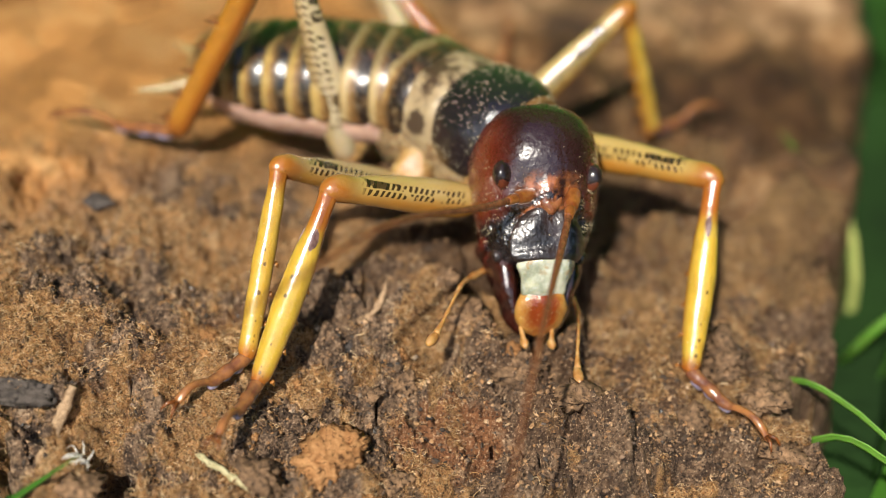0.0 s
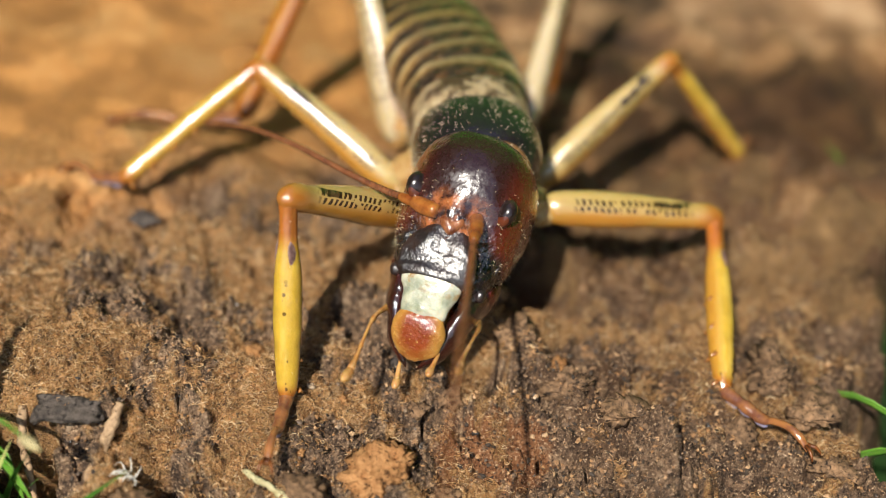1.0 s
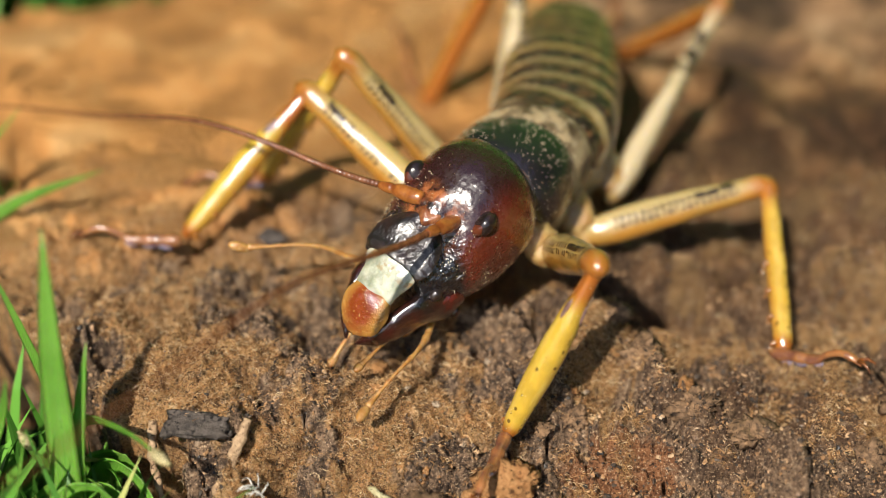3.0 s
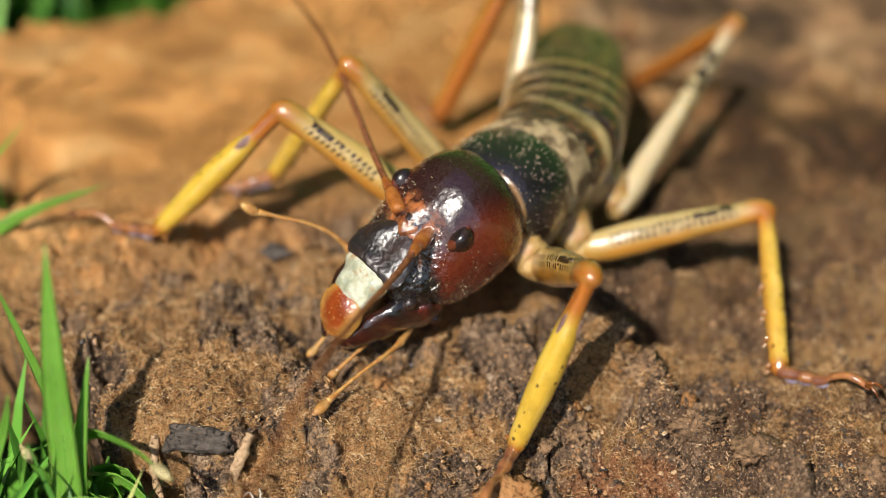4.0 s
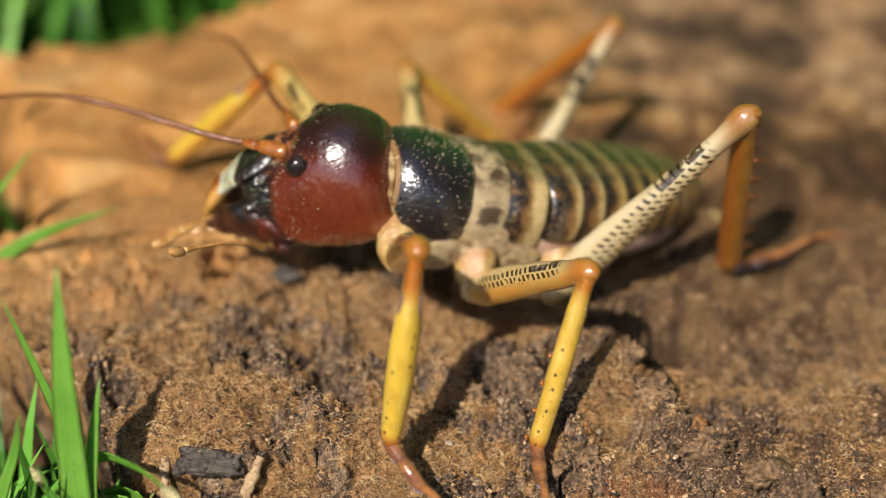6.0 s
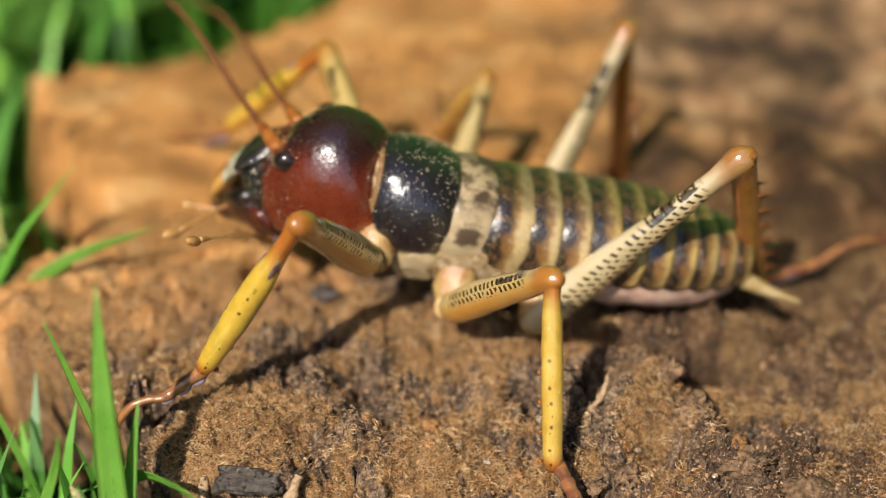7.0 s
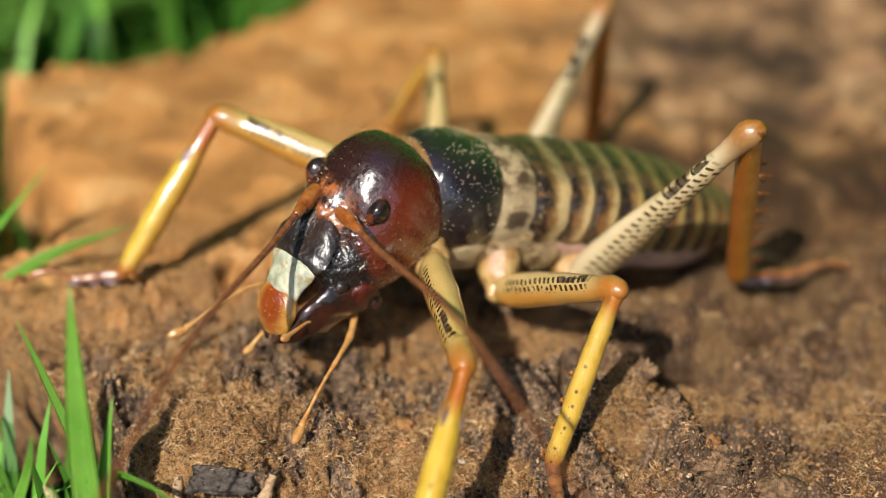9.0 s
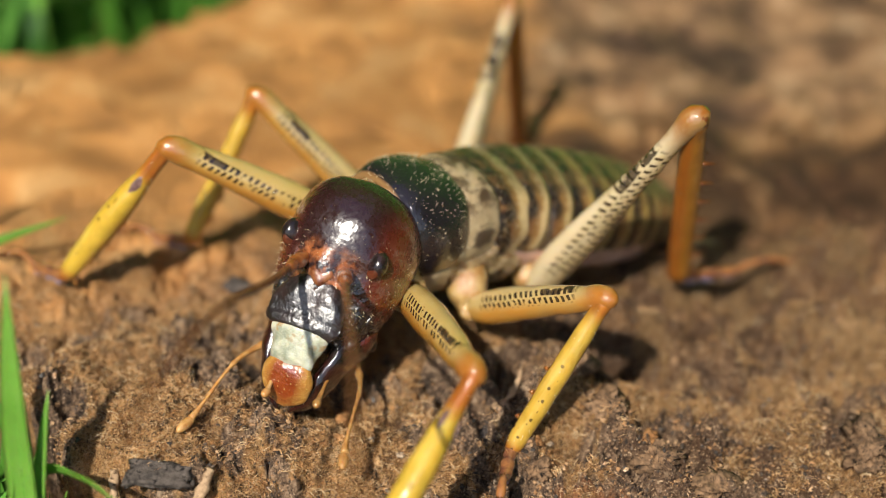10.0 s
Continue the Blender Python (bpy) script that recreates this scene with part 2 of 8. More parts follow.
def labrum_material():
    s = Shade("labrum_amber", 0.12, 0.7, 0.3, 0.9)
    n, f = s.noise(1.0, 4), s.noise(0.3, 3)
    dx = s.op("SUBTRACT", s.x, 18.8)
    rim = s.step(s.op("ADD", s.op("SQRT", s.op("ADD", s.mul(dx, dx), s.mul(s.y, s.y))), s.mul(n, 1.2)), 1.7, 3.2)
    c = s.mix(rim, s.mix(n, (0.30, 0.055, 0.008), (0.15, 0.022, 0.006)), (0.46, 0.23, 0.05))
    c = s.mix(s.mul(s.step(f, 0.63, 0.70), 0.7), c, (0.60, 0.40, 0.12))
    return s.done(c, s.step(f, 0.2, 0.8, 0.08, 0.22), s.op("ADD", f, s.mul(n, 2.0)), 0.10)


def pronotum_material():
    s = Shade("pronotum_shell", 0.2, 0.8, coat=0.5)
    n, f = s.noise(2.5, 4), s.noise(0.55, 3)
    c = s.mix(n, (0.007, 0.007, 0.010), (0.022, 0.014, 0.016))
    rim = s.op("MAXIMUM", s.step(s.x, -0.35, 0.0), s.step(s.z, -2.6, -3.2))
    c = s.mix(rim, c, (0.24, 0.13, 0.05))
    spot = s.step(s.cells(0.7).outputs["Distance"], 0.16, 0.10)
    c = s.mix(s.mul(s.mul(spot, s.step(n, 0.42, 0.55)), 0.6), c, (0.45, 0.34, 0.16))
    return s.done(c, s.step(f, 0.3, 0.7, 0.12, 0.26), f, 0.12)


def tergite_material(name, dark_from, dark_to, dark, pale):
    """Dark fore band, pale hind band, darker along the back."""
    s = Shade(name, 0.2, 0.7, 0.05, 0.7)
    n, f = s.noise(1.6, 4, 0.6), s.noise(0.4, 3)
    x = s.op("ADD", s.x, s.mul(s.op("SUBTRACT", n, 0.5), 2.0))
    band = s.mul(s.step(x, dark_to - 0.75, dark_to + 0.6), s.step(x, dark_from + 0.3, dark_from - 0.3))
    back = s.step(s.op("ADD", s.z, s.mul(n, 2.0)), 4.9, 6.3)
    c = s.mix(s.step(x, dark_to - 1.0, dark_to - 0.3), pale, (0.30, 0.16, 0.05))
    c = s.mix(band, c, s.mix(s.step(s.noise(2.6, 3, 0.6), 0.52, 0.66), dark, (0.15, 0.065, 0.024)))
    c = s.mix(s.mul(s.step(s.noise(0.8, 3, 0.6), 0.5, 0.66), 0.4), c, (0.20, 0.12, 0.045))
    c = s.mix(s.mul(back, 0.5), c, dark)
    c = s.mix(s.mul(s.step(f, 0.62, 0.7), 0.3), c, (0.62, 0.52, 0.34))
    return s.done(c, s.step(f, 0.2, 0.8, 0.22, 0.38), f, 0.06)


def notum_material():
    s = Shade("notum_shell", 0.32, 0.5, 0.15)
    n, f = s.noise(1.4, 4, 0.6), s.noise(0.35, 3)
    c = s.mix(n, (0.52, 0.41, 0.25), (0.26, 0.17, 0.08))
    dx, dz = s.op("ADD", s.x, 2.6), s.op("SUBTRACT", s.z, 0.8)
    far = s.op("SQRT", s.op("ADD", s.mul(dx, dx), s.mul(dz, dz)))
    blot = s.step(s.op("ADD", far, s.mul(s.op("SUBTRACT", s.noise(1.8, 3), 0.5), 3.0)), 1.7, 1.0)
    c = s.mix(s.mul(blot, 0.9), c, (0.045, 0.026, 0.018))
    c = s.mix(s.mul(s.step(s.op("ADD", s.z, s.mul(n, 3.0)), 3.8, 6.4), s.step(s.noise(2.2, 3, 0.6), 0.38, 0.6)), c, (0.07, 0.042, 0.024))
    return s.done(c, None, f, 0.06)


def thigh_material(name, top, low, knee, length, dash_len, dash_gap, lo, hi, keep, lane_mm):
    """Pale limb with rows of short dark slanting dashes on its sides, orange towards the knee."""
    s = Shade(name, 0.2, 0.6, 0.3, 0.9)
    s.b.inputs["Coat Roughness"].default_value = 0.09
    s.b.inputs["Coat IOR"].default_value = 1.7
    n, f = s.noise(1.5, 4), s.noise(0.3, 3)
    c = s.mix(s.step(s.op("ADD", s.z, s.mul(s.op("SUBTRACT", n, 0.5), 0.8)), -0.6, 0.9), low, top)
    c = s.mix(s.step(s.op("ADD", s.x, s.mul(n, 2.0)), length * 0.86, length * 1.04), c, knee)
    c = s.mix(s.mul(s.step(s.noise(3.5, 3, 0.6, 0.0, (0.35, 1.0, 1.0)), 0.48, 0.66), 0.4), c, tuple(q * w for q, w in zip(top, (0.75, 0.7, 0.5))))
    wob = s.mul(s.op("SUBTRACT", s.noise(2.2, 2), 0.5), 0.5)
    v = s.mul(s.op("ADD", s.z, wob), 1.0 / lane_mm)
    lane = s.op("FLOOR", v)
    u = s.op("ADD", s.mul(s.x, 1.0 / dash_gap), s.op("ADD", s.mul(s.z, 0.6), s.mul(lane, 0.37)))
    u = s.op("ADD", u, s.mul(s.op("SUBTRACT", s.noise(1.1, 1), 0.5), 0.5))
    cut = s.mul(s.step(s.op("ABSOLUTE", s.op("SUBTRACT", s.op("FRACT", u), 0.5)), dash_len, dash_len - 0.06),
                s.step(s.op("ABSOLUTE", s.op("SUBTRACT", s.op("FRACT", v), 0.5)), 0.44, 0.36))
    zone = s.mul(s.mul(s.step(s.x, length * 0.10, length * 0.16), s.step(s.x, length * 0.86, length * 0.8)),
                 s.mul(s.step(s.z, lo - 0.1, lo + 0.1), s.step(s.z, hi + 0.1, hi - 0.1)))
    zone = s.mul(zone, s.step(s.noise(1.3, 2), keep - 0.03, keep + 0.03))
    c = s.mix(s.mul(s.mul(cut, zone), 0.95), c, (0.03, 0.015, 0.006))
    # one longer dark streak before the knee
    streak = s.mul(s.mul(s.step(s.x, length * 0.58, length * 0.62), s.step(s.x, length * 0.84, length * 0.8)),
                   s.mul(s.step(s.noise(1.5, 2), 0.42, 0.48), s.step(s.op("ABSOLUTE", s.op("SUBTRACT", s.op("ADD", s.z, s.mul(wob, 0.7)), hi * 0.75)), 0.36, 0.24)))
    c = s.mix(s.mul(streak, 0.9), c, (0.025, 0.013, 0.006))
    return s.done(c, s.step(f, 0.2, 0.8, 0.14, 0.28), f, 0.05)


def shin_material(name, mid, end, length, ramp_to):
    s = Shade(name, 0.2, 0.6, 0.25, 0.8)
    s.b.inputs["Coat Roughness"].default_value = 0.09
    s.b.inputs["Coat IOR"].default_value = 1.7
    n, f = s.noise(1.8, 4), s.noise(0.3, 3)
    e = s.op("MAXIMUM", s.step(s.op("ADD", s.x, s.mul(s.op("SUBTRACT", n, 0.5), 2.0)), length * ramp_to, length * (ramp_to - 0.14)), s.step(s.x, length * 0.9, length * 0.99))
    streak = s.noise(1.2, 3, 0.6, 0.0, (0.18, 1.0, 1.0))
    tone = s.mix(s.step(n, 0.3, 0.75), mid, tuple(q * 0.78 for q in mid))
    tone = s.mix(s.mul(s.step(streak, 0.5, 0.7), 0.6), tone, (min(mid[0] * 1.12, 0.8), min(mid[1] * 1.25, 0.7), mid[2] * 2.2))
    # underside more orange, and darkened with shade put into the colour
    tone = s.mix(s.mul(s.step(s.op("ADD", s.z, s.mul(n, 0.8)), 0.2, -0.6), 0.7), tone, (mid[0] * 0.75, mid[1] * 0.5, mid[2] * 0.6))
    c = s.mix(e, tone, s.mix(s.step(streak, 0.4, 0.7), end, tuple(q * 0.6 for q in end)))
    dots = s.mul(s.step(s.cells(0.8).outputs["Distance"], 0.32, 0.22), s.mul(s.step(s.op("ABSOLUTE", s.op("SUBTRACT", s.op("ABSOLUTE", s.y), 0.75)), 0.22, 0.12), s.mul(s.step(s.z, -0.9, -0.6), s.step(s.x, length * 0.35, length * 0.45))))
    c = s.mix(s.mul(dots, 0.8), c, (0.05, 0.022, 0.008))
    return s.done(c, s.step(f, 0.2, 0.8, 0.14, 0.28), f, 0.05)


SOIL = soil_material()
CRUMB, FIBRE = crumb_material(), fibre_material()
CHIP_ORANGE = chip_material("orange_wood_chip", (0.20, 0.08, 0.025), (0.50, 0.27, 0.11))
CLOD = chip_material("dark_clod", (0.045, 0.028, 0.018), (0.34, 0.20, 0.105))
CHIP_BLACK = chip_material("charred_chip", (0.014, 0.012, 0.012), (0.13, 0.105, 0.09))
CHIP_PALE = chip_material("pale_chip", (0.22, 0.15, 0.10), (0.56, 0.44, 0.31))
CHIP_WHITE = chip_material("bleached_rootlets", (0.50, 0.45, 0.38), (0.78, 0.74, 0.66))
PLANK = chip_material("weathered_plank", (0.022, 0.018, 0.016), (0.15, 0.12, 0.10))
TWIG = chip_material("dry_twig", (0.22, 0.13, 0.07), (0.54, 0.37, 0.22))
STRAW = chip_material("dry_straw", (0.34, 0.28, 0.13), (0.58, 0.53, 0.32))
GRASS = grass_material("grass_green", (0.075, 0.20, 0.018), (0.19, 0.38, 0.06))
GRASS_RIB = chip_material("grass_midrib", (0.10, 0.28, 0.03), (0.22, 0.46, 0.08))
GRASS_TIP = chip_material("withered_tip", (0.42, 0.33, 0.13), (0.66, 0.57, 0.34))
LAWN, LAWN_BLADE, FOLIAGE = lawn_material(), lawn_blade_material(), foliage_material()
HEAD = head_material()
EYE = plain_shell("eye_lens", (0.012, 0.008, 0.008), (0.035, 0.018, 0.016), 0.2, 1.0, 0.5, bump=0.02, coat=0.3)
FACE = plain_shell("face_black", (0.010, 0.007, 0.008), (0.032, 0.016, 0.014), 0.34, 2.4, 0.9, bump=0.13, coat=0.7)
CLYPEUS = clypeus_material()
LABRUM = labrum_material()
MANDIBLE = plain_shell("mandible_black", (0.008, 0.006, 0.006), (0.045, 0.008, 0.005), 0.16, 3.0, 0.6, bump=0.14, coat=0.9)
PALP = plain_shell("palp_amber", (0.54, 0.31, 0.11), (0.36, 0.16, 0.045), 0.16, 1.0, 0.6, 0.6, coat=0.6)
PRONOTUM, NOTUM = pronotum_material(), notum_material()
PALE_SKIN = plain_shell("pale_skin", (0.56, 0.40, 0.20), (0.20, 0.105, 0.04), 0.18, 0.9, 0.5, 0.4, bump=0.4, coat=1.0)
SPOTTED = notum_material()
HIP_SKIN = plain_shell("hip_skin", (0.54, 0.36, 0.14), (0.34, 0.16, 0.045), 0.16, 1.4, 0.6, 0.15, bump=0.2, coat=1.0)
BROW = plain_shell("brow_tan", (0.30, 0.115, 0.045), (0.10, 0.024, 0.009), 0.12, 1.1, 0.6, 0.2, bump=0.06, coat=0.6)
ROOT_RED = plain_shell("jaw_root_red", (0.10, 0.012, 0.006), (0.035, 0.008, 0.006), 0.13, 1.2, 0.6, bump=0.10, coat=0.7)
BELLY = plain_shell("belly_skin", (0.62, 0.41, 0.31), (0.46, 0.27, 0.20), 0.3, 1.8, 0.4, 0.3, bump=0.1)
TERGITES = [tergite_material("tergite_fore", 0.5, -2.55, (0.022, 0.014, 0.011), (0.46, 0.33, 0.15)),
            tergite_material("tergite_mid", 0.5, -2.45, (0.015, 0.011, 0.010), (0.46, 0.31, 0.10)),
            tergite_material("tergite_rear", 0.5, -2.0, (0.017, 0.012, 0.010), (0.36, 0.26, 0.10))]
LENGTHS = {"front": (18.90, 20.61, 10.90), "middle": (20.04, 19.56, 9.73), "hind": (29.00, 29.09, 16.40)}
THIGH = {"front": thigh_material("front_thigh", (0.50, 0.35, 0.12), (0.46, 0.20, 0.03), (0.36, 0.13, 0.022), LENGTHS["front"][0], 0.29, 0.74, 0.0, 1.45, 0.40, 0.72),
         "middle": thigh_material("middle_thigh", (0.50, 0.37, 0.16), (0.48, 0.22, 0.035), (0.38, 0.14, 0.024), LENGTHS["middle"][0], 0.29, 0.78, -0.1, 1.5, 0.36, 0.72),
         "hind": thigh_material("hind_thigh", (0.55, 0.44, 0.27), (0.50, 0.35, 0.17), (0.30, 0.10, 0.016), LENGTHS["hind"][0], 0.22, 1.0, -1.5, 1.6, 0.40, 0.86)}
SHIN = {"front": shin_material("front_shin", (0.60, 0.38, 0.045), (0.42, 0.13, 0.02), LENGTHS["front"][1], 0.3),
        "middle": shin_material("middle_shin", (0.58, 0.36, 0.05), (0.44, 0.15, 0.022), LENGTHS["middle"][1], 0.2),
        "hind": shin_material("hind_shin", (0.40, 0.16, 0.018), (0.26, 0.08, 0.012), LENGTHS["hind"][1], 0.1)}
FOOT = plain_shell("foot_brown", (0.36, 0.15, 0.05), (0.16, 0.06, 0.035), 0.2, 1.4, 0.6, 0.3, coat=0.6)
PAD = plain_shell("foot_pad", (0.36, 0.32, 0.42), (0.24, 0.19, 0.25), 0.25, 0.8, 0.5, 0.3)
CERCUS = plain_shell("cercus_tan", (0.44, 0.34, 0.16), (0.30, 0.20, 0.08), 0.3, 2.0, 0.5, 0.2)
EAR = plain_shell("ear_patch", (0.10, 0.05, 0.045), (0.26, 0.15, 0.13), 0.35, 0.6)
SPINE = plain_shell("spine_brown", (0.22, 0.07, 0.015), (0.10, 0.03, 0.01), 0.25, 0.6)
FEELER = plain_shell("feeler_brown", (0.11, 0.036, 0.016), (0.22, 0.08, 0.032), 0.2, 0.7, 0.6, coat=0.4)
SCAPE = plain_shell("scape_amber", (0.38, 0.14, 0.03), (0.20, 0.052, 0.012), 0.16, 1.4, 0.6, 0.3, bump=0.03, coat=0.6)
KNEE = plain_shell("knee_amber", (0.40, 0.17, 0.035), (0.24, 0.08, 0.018), 0.16, 1.6, 0.6, 0.25, bump=0.03, coat=0.5)
EYE_RIM = plain_shell("eye_rim", (0.06, 0.016, 0.010), (0.14, 0.035, 0.014), 0.15, 1.2, 0.6, bump=0.03, coat=0.4)
BRISTLE = plain_shell("golden_hair", (0.56, 0.45, 0.24), (0.76, 0.66, 0.44), 0.35, 0.5)


# ---- mesh helpers, in millimetres ----
MM = 0.001
PARTS = {}


def link_mesh(name, bm, material, flat=False):
    me = bpy.data.meshes.new(name)
    bmesh.ops.scale(bm, vec=(MM, MM, MM), verts=bm.verts)
    bm.to_mesh(me)
    bm.free()
    for p in me.polygons:
        p.use_smooth = not flat
    me.materials.append(material)
    return me


def part(name, bm, material, parent, label="", at=None, flat=False):
    ob = new(name, bm if isinstance(bm, bpy.types.Mesh) else link_mesh(name, bm, material, flat))
    ob.parent = parent
    if at is not None:
        ob.matrix_basis = at
    return tagged(ob, label) if label else ob


def place(x, y, z, rx=0, ry=0, rz=0):
    return pose(x * MM, y * MM, z * MM, rx, ry, rz)


def catmull(keys, n):
    """n rows of smoothly interpolated values from key rows whose first column grows."""
    k = np.array(keys, float)
    out = []
    for q in np.linspace(k[0, 0], k[-1, 0], n):
        i = min(max(int(np.searchsorted(k[:, 0], q, side="right")) - 1, 0), len(k) - 2)
        h = k[i + 1, 0] - k[i, 0]
        f = (q - k[i, 0]) / h
        m0 = (k[i + 1] - k[max(i - 1, 0)]) / (k[i + 1, 0] - k[max(i - 1, 0), 0]) * h
        j = min(i + 2, len(k) - 1)
        m1 = (k[j] - k[i]) / (k[j, 0] - k[i, 0]) * h
        row = (2 * f**3 - 3 * f**2 + 1) * k[i] + (f**3 - 2 * f**2 + f) * m0 + (-2 * f**3 + 3 * f**2) * k[i + 1] + (f**3 - f**2) * m1
        row[0] = q
        out.append(row)
    return out


def loft(bm, rings):
    vs = [[bm.verts.new(p) for p in r] for r in rings]
    n = len(vs[0])
    for a, b in zip(vs, vs[1:]):
        for i in range(n):
            bm.faces.new((a[i], a[(i + 1) % n], b[(i + 1) % n], b[i]))
    bm.faces.new(vs[0][::-1])
    bm.faces.new(vs[-1])
    bmesh.ops.recalc_face_normals(bm, faces=bm.faces)
    return bm


def bone(keys, n=28, sides=16, bm=None):
    """A limb along x: key rows of x, half width, half height, lift."""
    rings = []
    for x, ry, rz, lift in catmull(keys, n):
        ry, rz = max(ry, 0.02), max(rz, 0.02)
        rings.append([(x, ry * math.cos(a), lift + rz * math.sin(a)) for a in np.linspace(0, 2 * math.pi, sides, endpoint=False)])
    return loft(bm or bmesh.new(), rings)


def tube(points, radii, sides=8, bm=None):
    """A tube along points, mm."""
    pts = [Vector(p) for p in points]
    rings, side = [], None
    for i, p in enumerate(pts):
        d = (pts[min(i + 1, len(pts) - 1)] - pts[max(i - 1, 0)]).normalized()
        if side is None:
            side = d.orthogonal().normalized()
        side = (side - d * side.dot(d)).normalized()
        up = d.cross(side)
        rings.append([p + (side * math.cos(a) + up * math.sin(a)) * radii[i] for a in np.linspace(0, 2 * math.pi, sides, endpoint=False)])
    return loft(bm or bmesh.new(), rings)


def egg(rx, ry, rz, at=(0, 0, 0), sides=20, bm=None):
    bm = bm or bmesh.new()
    m = Matrix.Translation(at) @ Matrix.Diagonal((rx, ry, rz, 1))
    bmesh.ops.create_uvsphere(bm, u_segments=sides, v_segments=sides // 2 + 2, radius=1, matrix=m)
    return bm


def lumpy(bm, size, amount, seed=0.0):
    bm.normal_update()
    moves = [(v, v.normal * noise.noise(v.co / size + Vector((seed, seed * 2, 0))) * amount) for v in bm.verts]
    for v, d in moves:
        v.co += d
    return bm


def arch(keys, n=14, sides=30, thick=0.45):
    """A saddle-shaped plate over the back: key rows of x, half width, top, low edge (degrees below the level), sag."""
    bm = bmesh.new()
    vs = []
    for x, hw, top, low, sag in catmull(keys, n):
        loop = []
        for t, ins in ((0, 0), (1, thick)):
            row = []
            for a in np.linspace(-radians(low), math.pi + radians(low), sides):
                c, q = math.cos(a), math.sin(a)
                y = (hw - ins) * math.copysign(abs(c) ** 0.8, c)
                z = (top - ins) * q**0.85 if q >= 0 else -abs(q) * (top + sag) * 0.9
                row.append(bm.verts.new((x, y, z)))
            loop.append(row)
        vs.append(loop)
    for a, b in zip(vs, vs[1:]):
        for k in (0, 1):
            for i in range(sides - 1):
                bm.faces.new((a[k][i], a[k][i + 1], b[k][i + 1], b[k][i]))
        for i in (0, sides - 1):
            bm.faces.new((a[0][i], b[0][i], b[1][i], a[1][i]))
    for e in (vs[0], vs[-1]):
        for i in range(sides - 1):
            bm.faces.new((e[0][i], e[1][i], e[1][i + 1], e[0][i + 1]))
    bmesh.ops.recalc_face_normals(bm, faces=bm.faces)
    return bm


def hairs(rows, radius=0.035):
    """Many short stiff hairs: rows of root, tip (mm), each a slim three-sided spike."""
    bm = bmesh.new()
    for root, tip in rows:
        root, tip = Vector(root), Vector(tip)
        d = (tip - root).normalized()
        s = d.orthogonal().normalized() * radius
        u = d.cross(s)
        base = [bm.verts.new(root + s * math.cos(a) + u * math.sin(a)) for a in (0, 2.09, 4.19)]
        top = bm.verts.new(tip)
        for i in range(3):
            bm.faces.new((base[i], base[(i + 1) % 3], top))
    return bm


# ---- ground: lawn, log ----
TABLE = np.random.RandomState(5).rand(256, 256)


def grain(x, y, size, seed=0):
    """Smooth random field over the plan, about 0 to 1, with features of that size (mm)."""
    u, v = x / size + seed * 17.3, y / size + seed * 5.7
    i, j = np.floor(u).astype(int), np.floor(v).astype(int)
    f, g = u - i, v - j
    f, g = f * f * (3 - 2 * f), g * g * (3 - 2 * g)
    t = lambda a, b: TABLE[a % 256, b % 256]
    return (t(i, j) * (1 - f) + t(i + 1, j) * f) * (1 - g) + (t(i, j + 1) * (1 - f) + t(i + 1, j + 1) * f) * g


OUTLINE = [(-19.8, -38), (-19, -75), (66, -78), (66, -42), (63, -31), (60, -21), (68, -14), (73, 3), (83, 28), (92, 50), (104, 120),
           (-4, 122), (-15, 87), (-27, 71), (-38, 63), (-50, 60), (-57, 55), (-54, 42), (-43, 26), (-44, 18), (-54, 6), (-50, -3), (-42, -8), (-35.5, -12), (-32.3, -18), (-28.9, -22), (-23.6, -22.8), (-20.8, -25.2), (-20.6, -29.5)]
LAWN_Z = -22.0
RIDGE = 4.2


def inside(x, y):
    """Signed distance (mm) to the log's outline, positive on the log."""
    d = np.full(x.shape, 1e9)
    odd = np.zeros(x.shape, bool)
    for (ax, ay), (bx, by) in zip(OUTLINE, OUTLINE[1:] + OUTLINE[:1]):
        ex, ey = bx - ax, by - ay
        f = np.clip(((x - ax) * ex + (y - ay) * ey) / (ex * ex + ey * ey), 0, 1)
        d = np.minimum(d, np.hypot(x - ax - f * ex, y - ay - f * ey))
        if ey:
            odd ^= ((ay > y) != (by > y)) & (x < ax + (y - ay) / ey * ex)
    return np.where(odd, d, -d)


def clods(x, y, size, seed, share):
    """Rounded clods of soil: 0 between them, up to 1 on top, each with a height of its own."""
    u, v = x / size, y / size
    i, j = np.floor(u).astype(int), np.floor(v).astype(int)
    top = np.zeros(x.shape)
    for a in (-1, 0, 1):
        for b in (-1, 0, 1):
            p, q = (i + a + seed * 37) % 256, (j + b + seed * 91) % 256
            d = np.hypot(i + a + 0.15 + 0.7 * TABLE[p, q] - u, j + b + 0.15 + 0.7 * TABLE[q, p] - v)
            tall = TABLE[(p + 7) % 256, (q + 13) % 256]
            top = np.maximum(top, np.sqrt(np.clip(1 - (d / (0.45 + 0.3 * tall)) ** 2, 0, 1)) * np.clip((tall - 1 + share) / share, 0, 1))
    return top


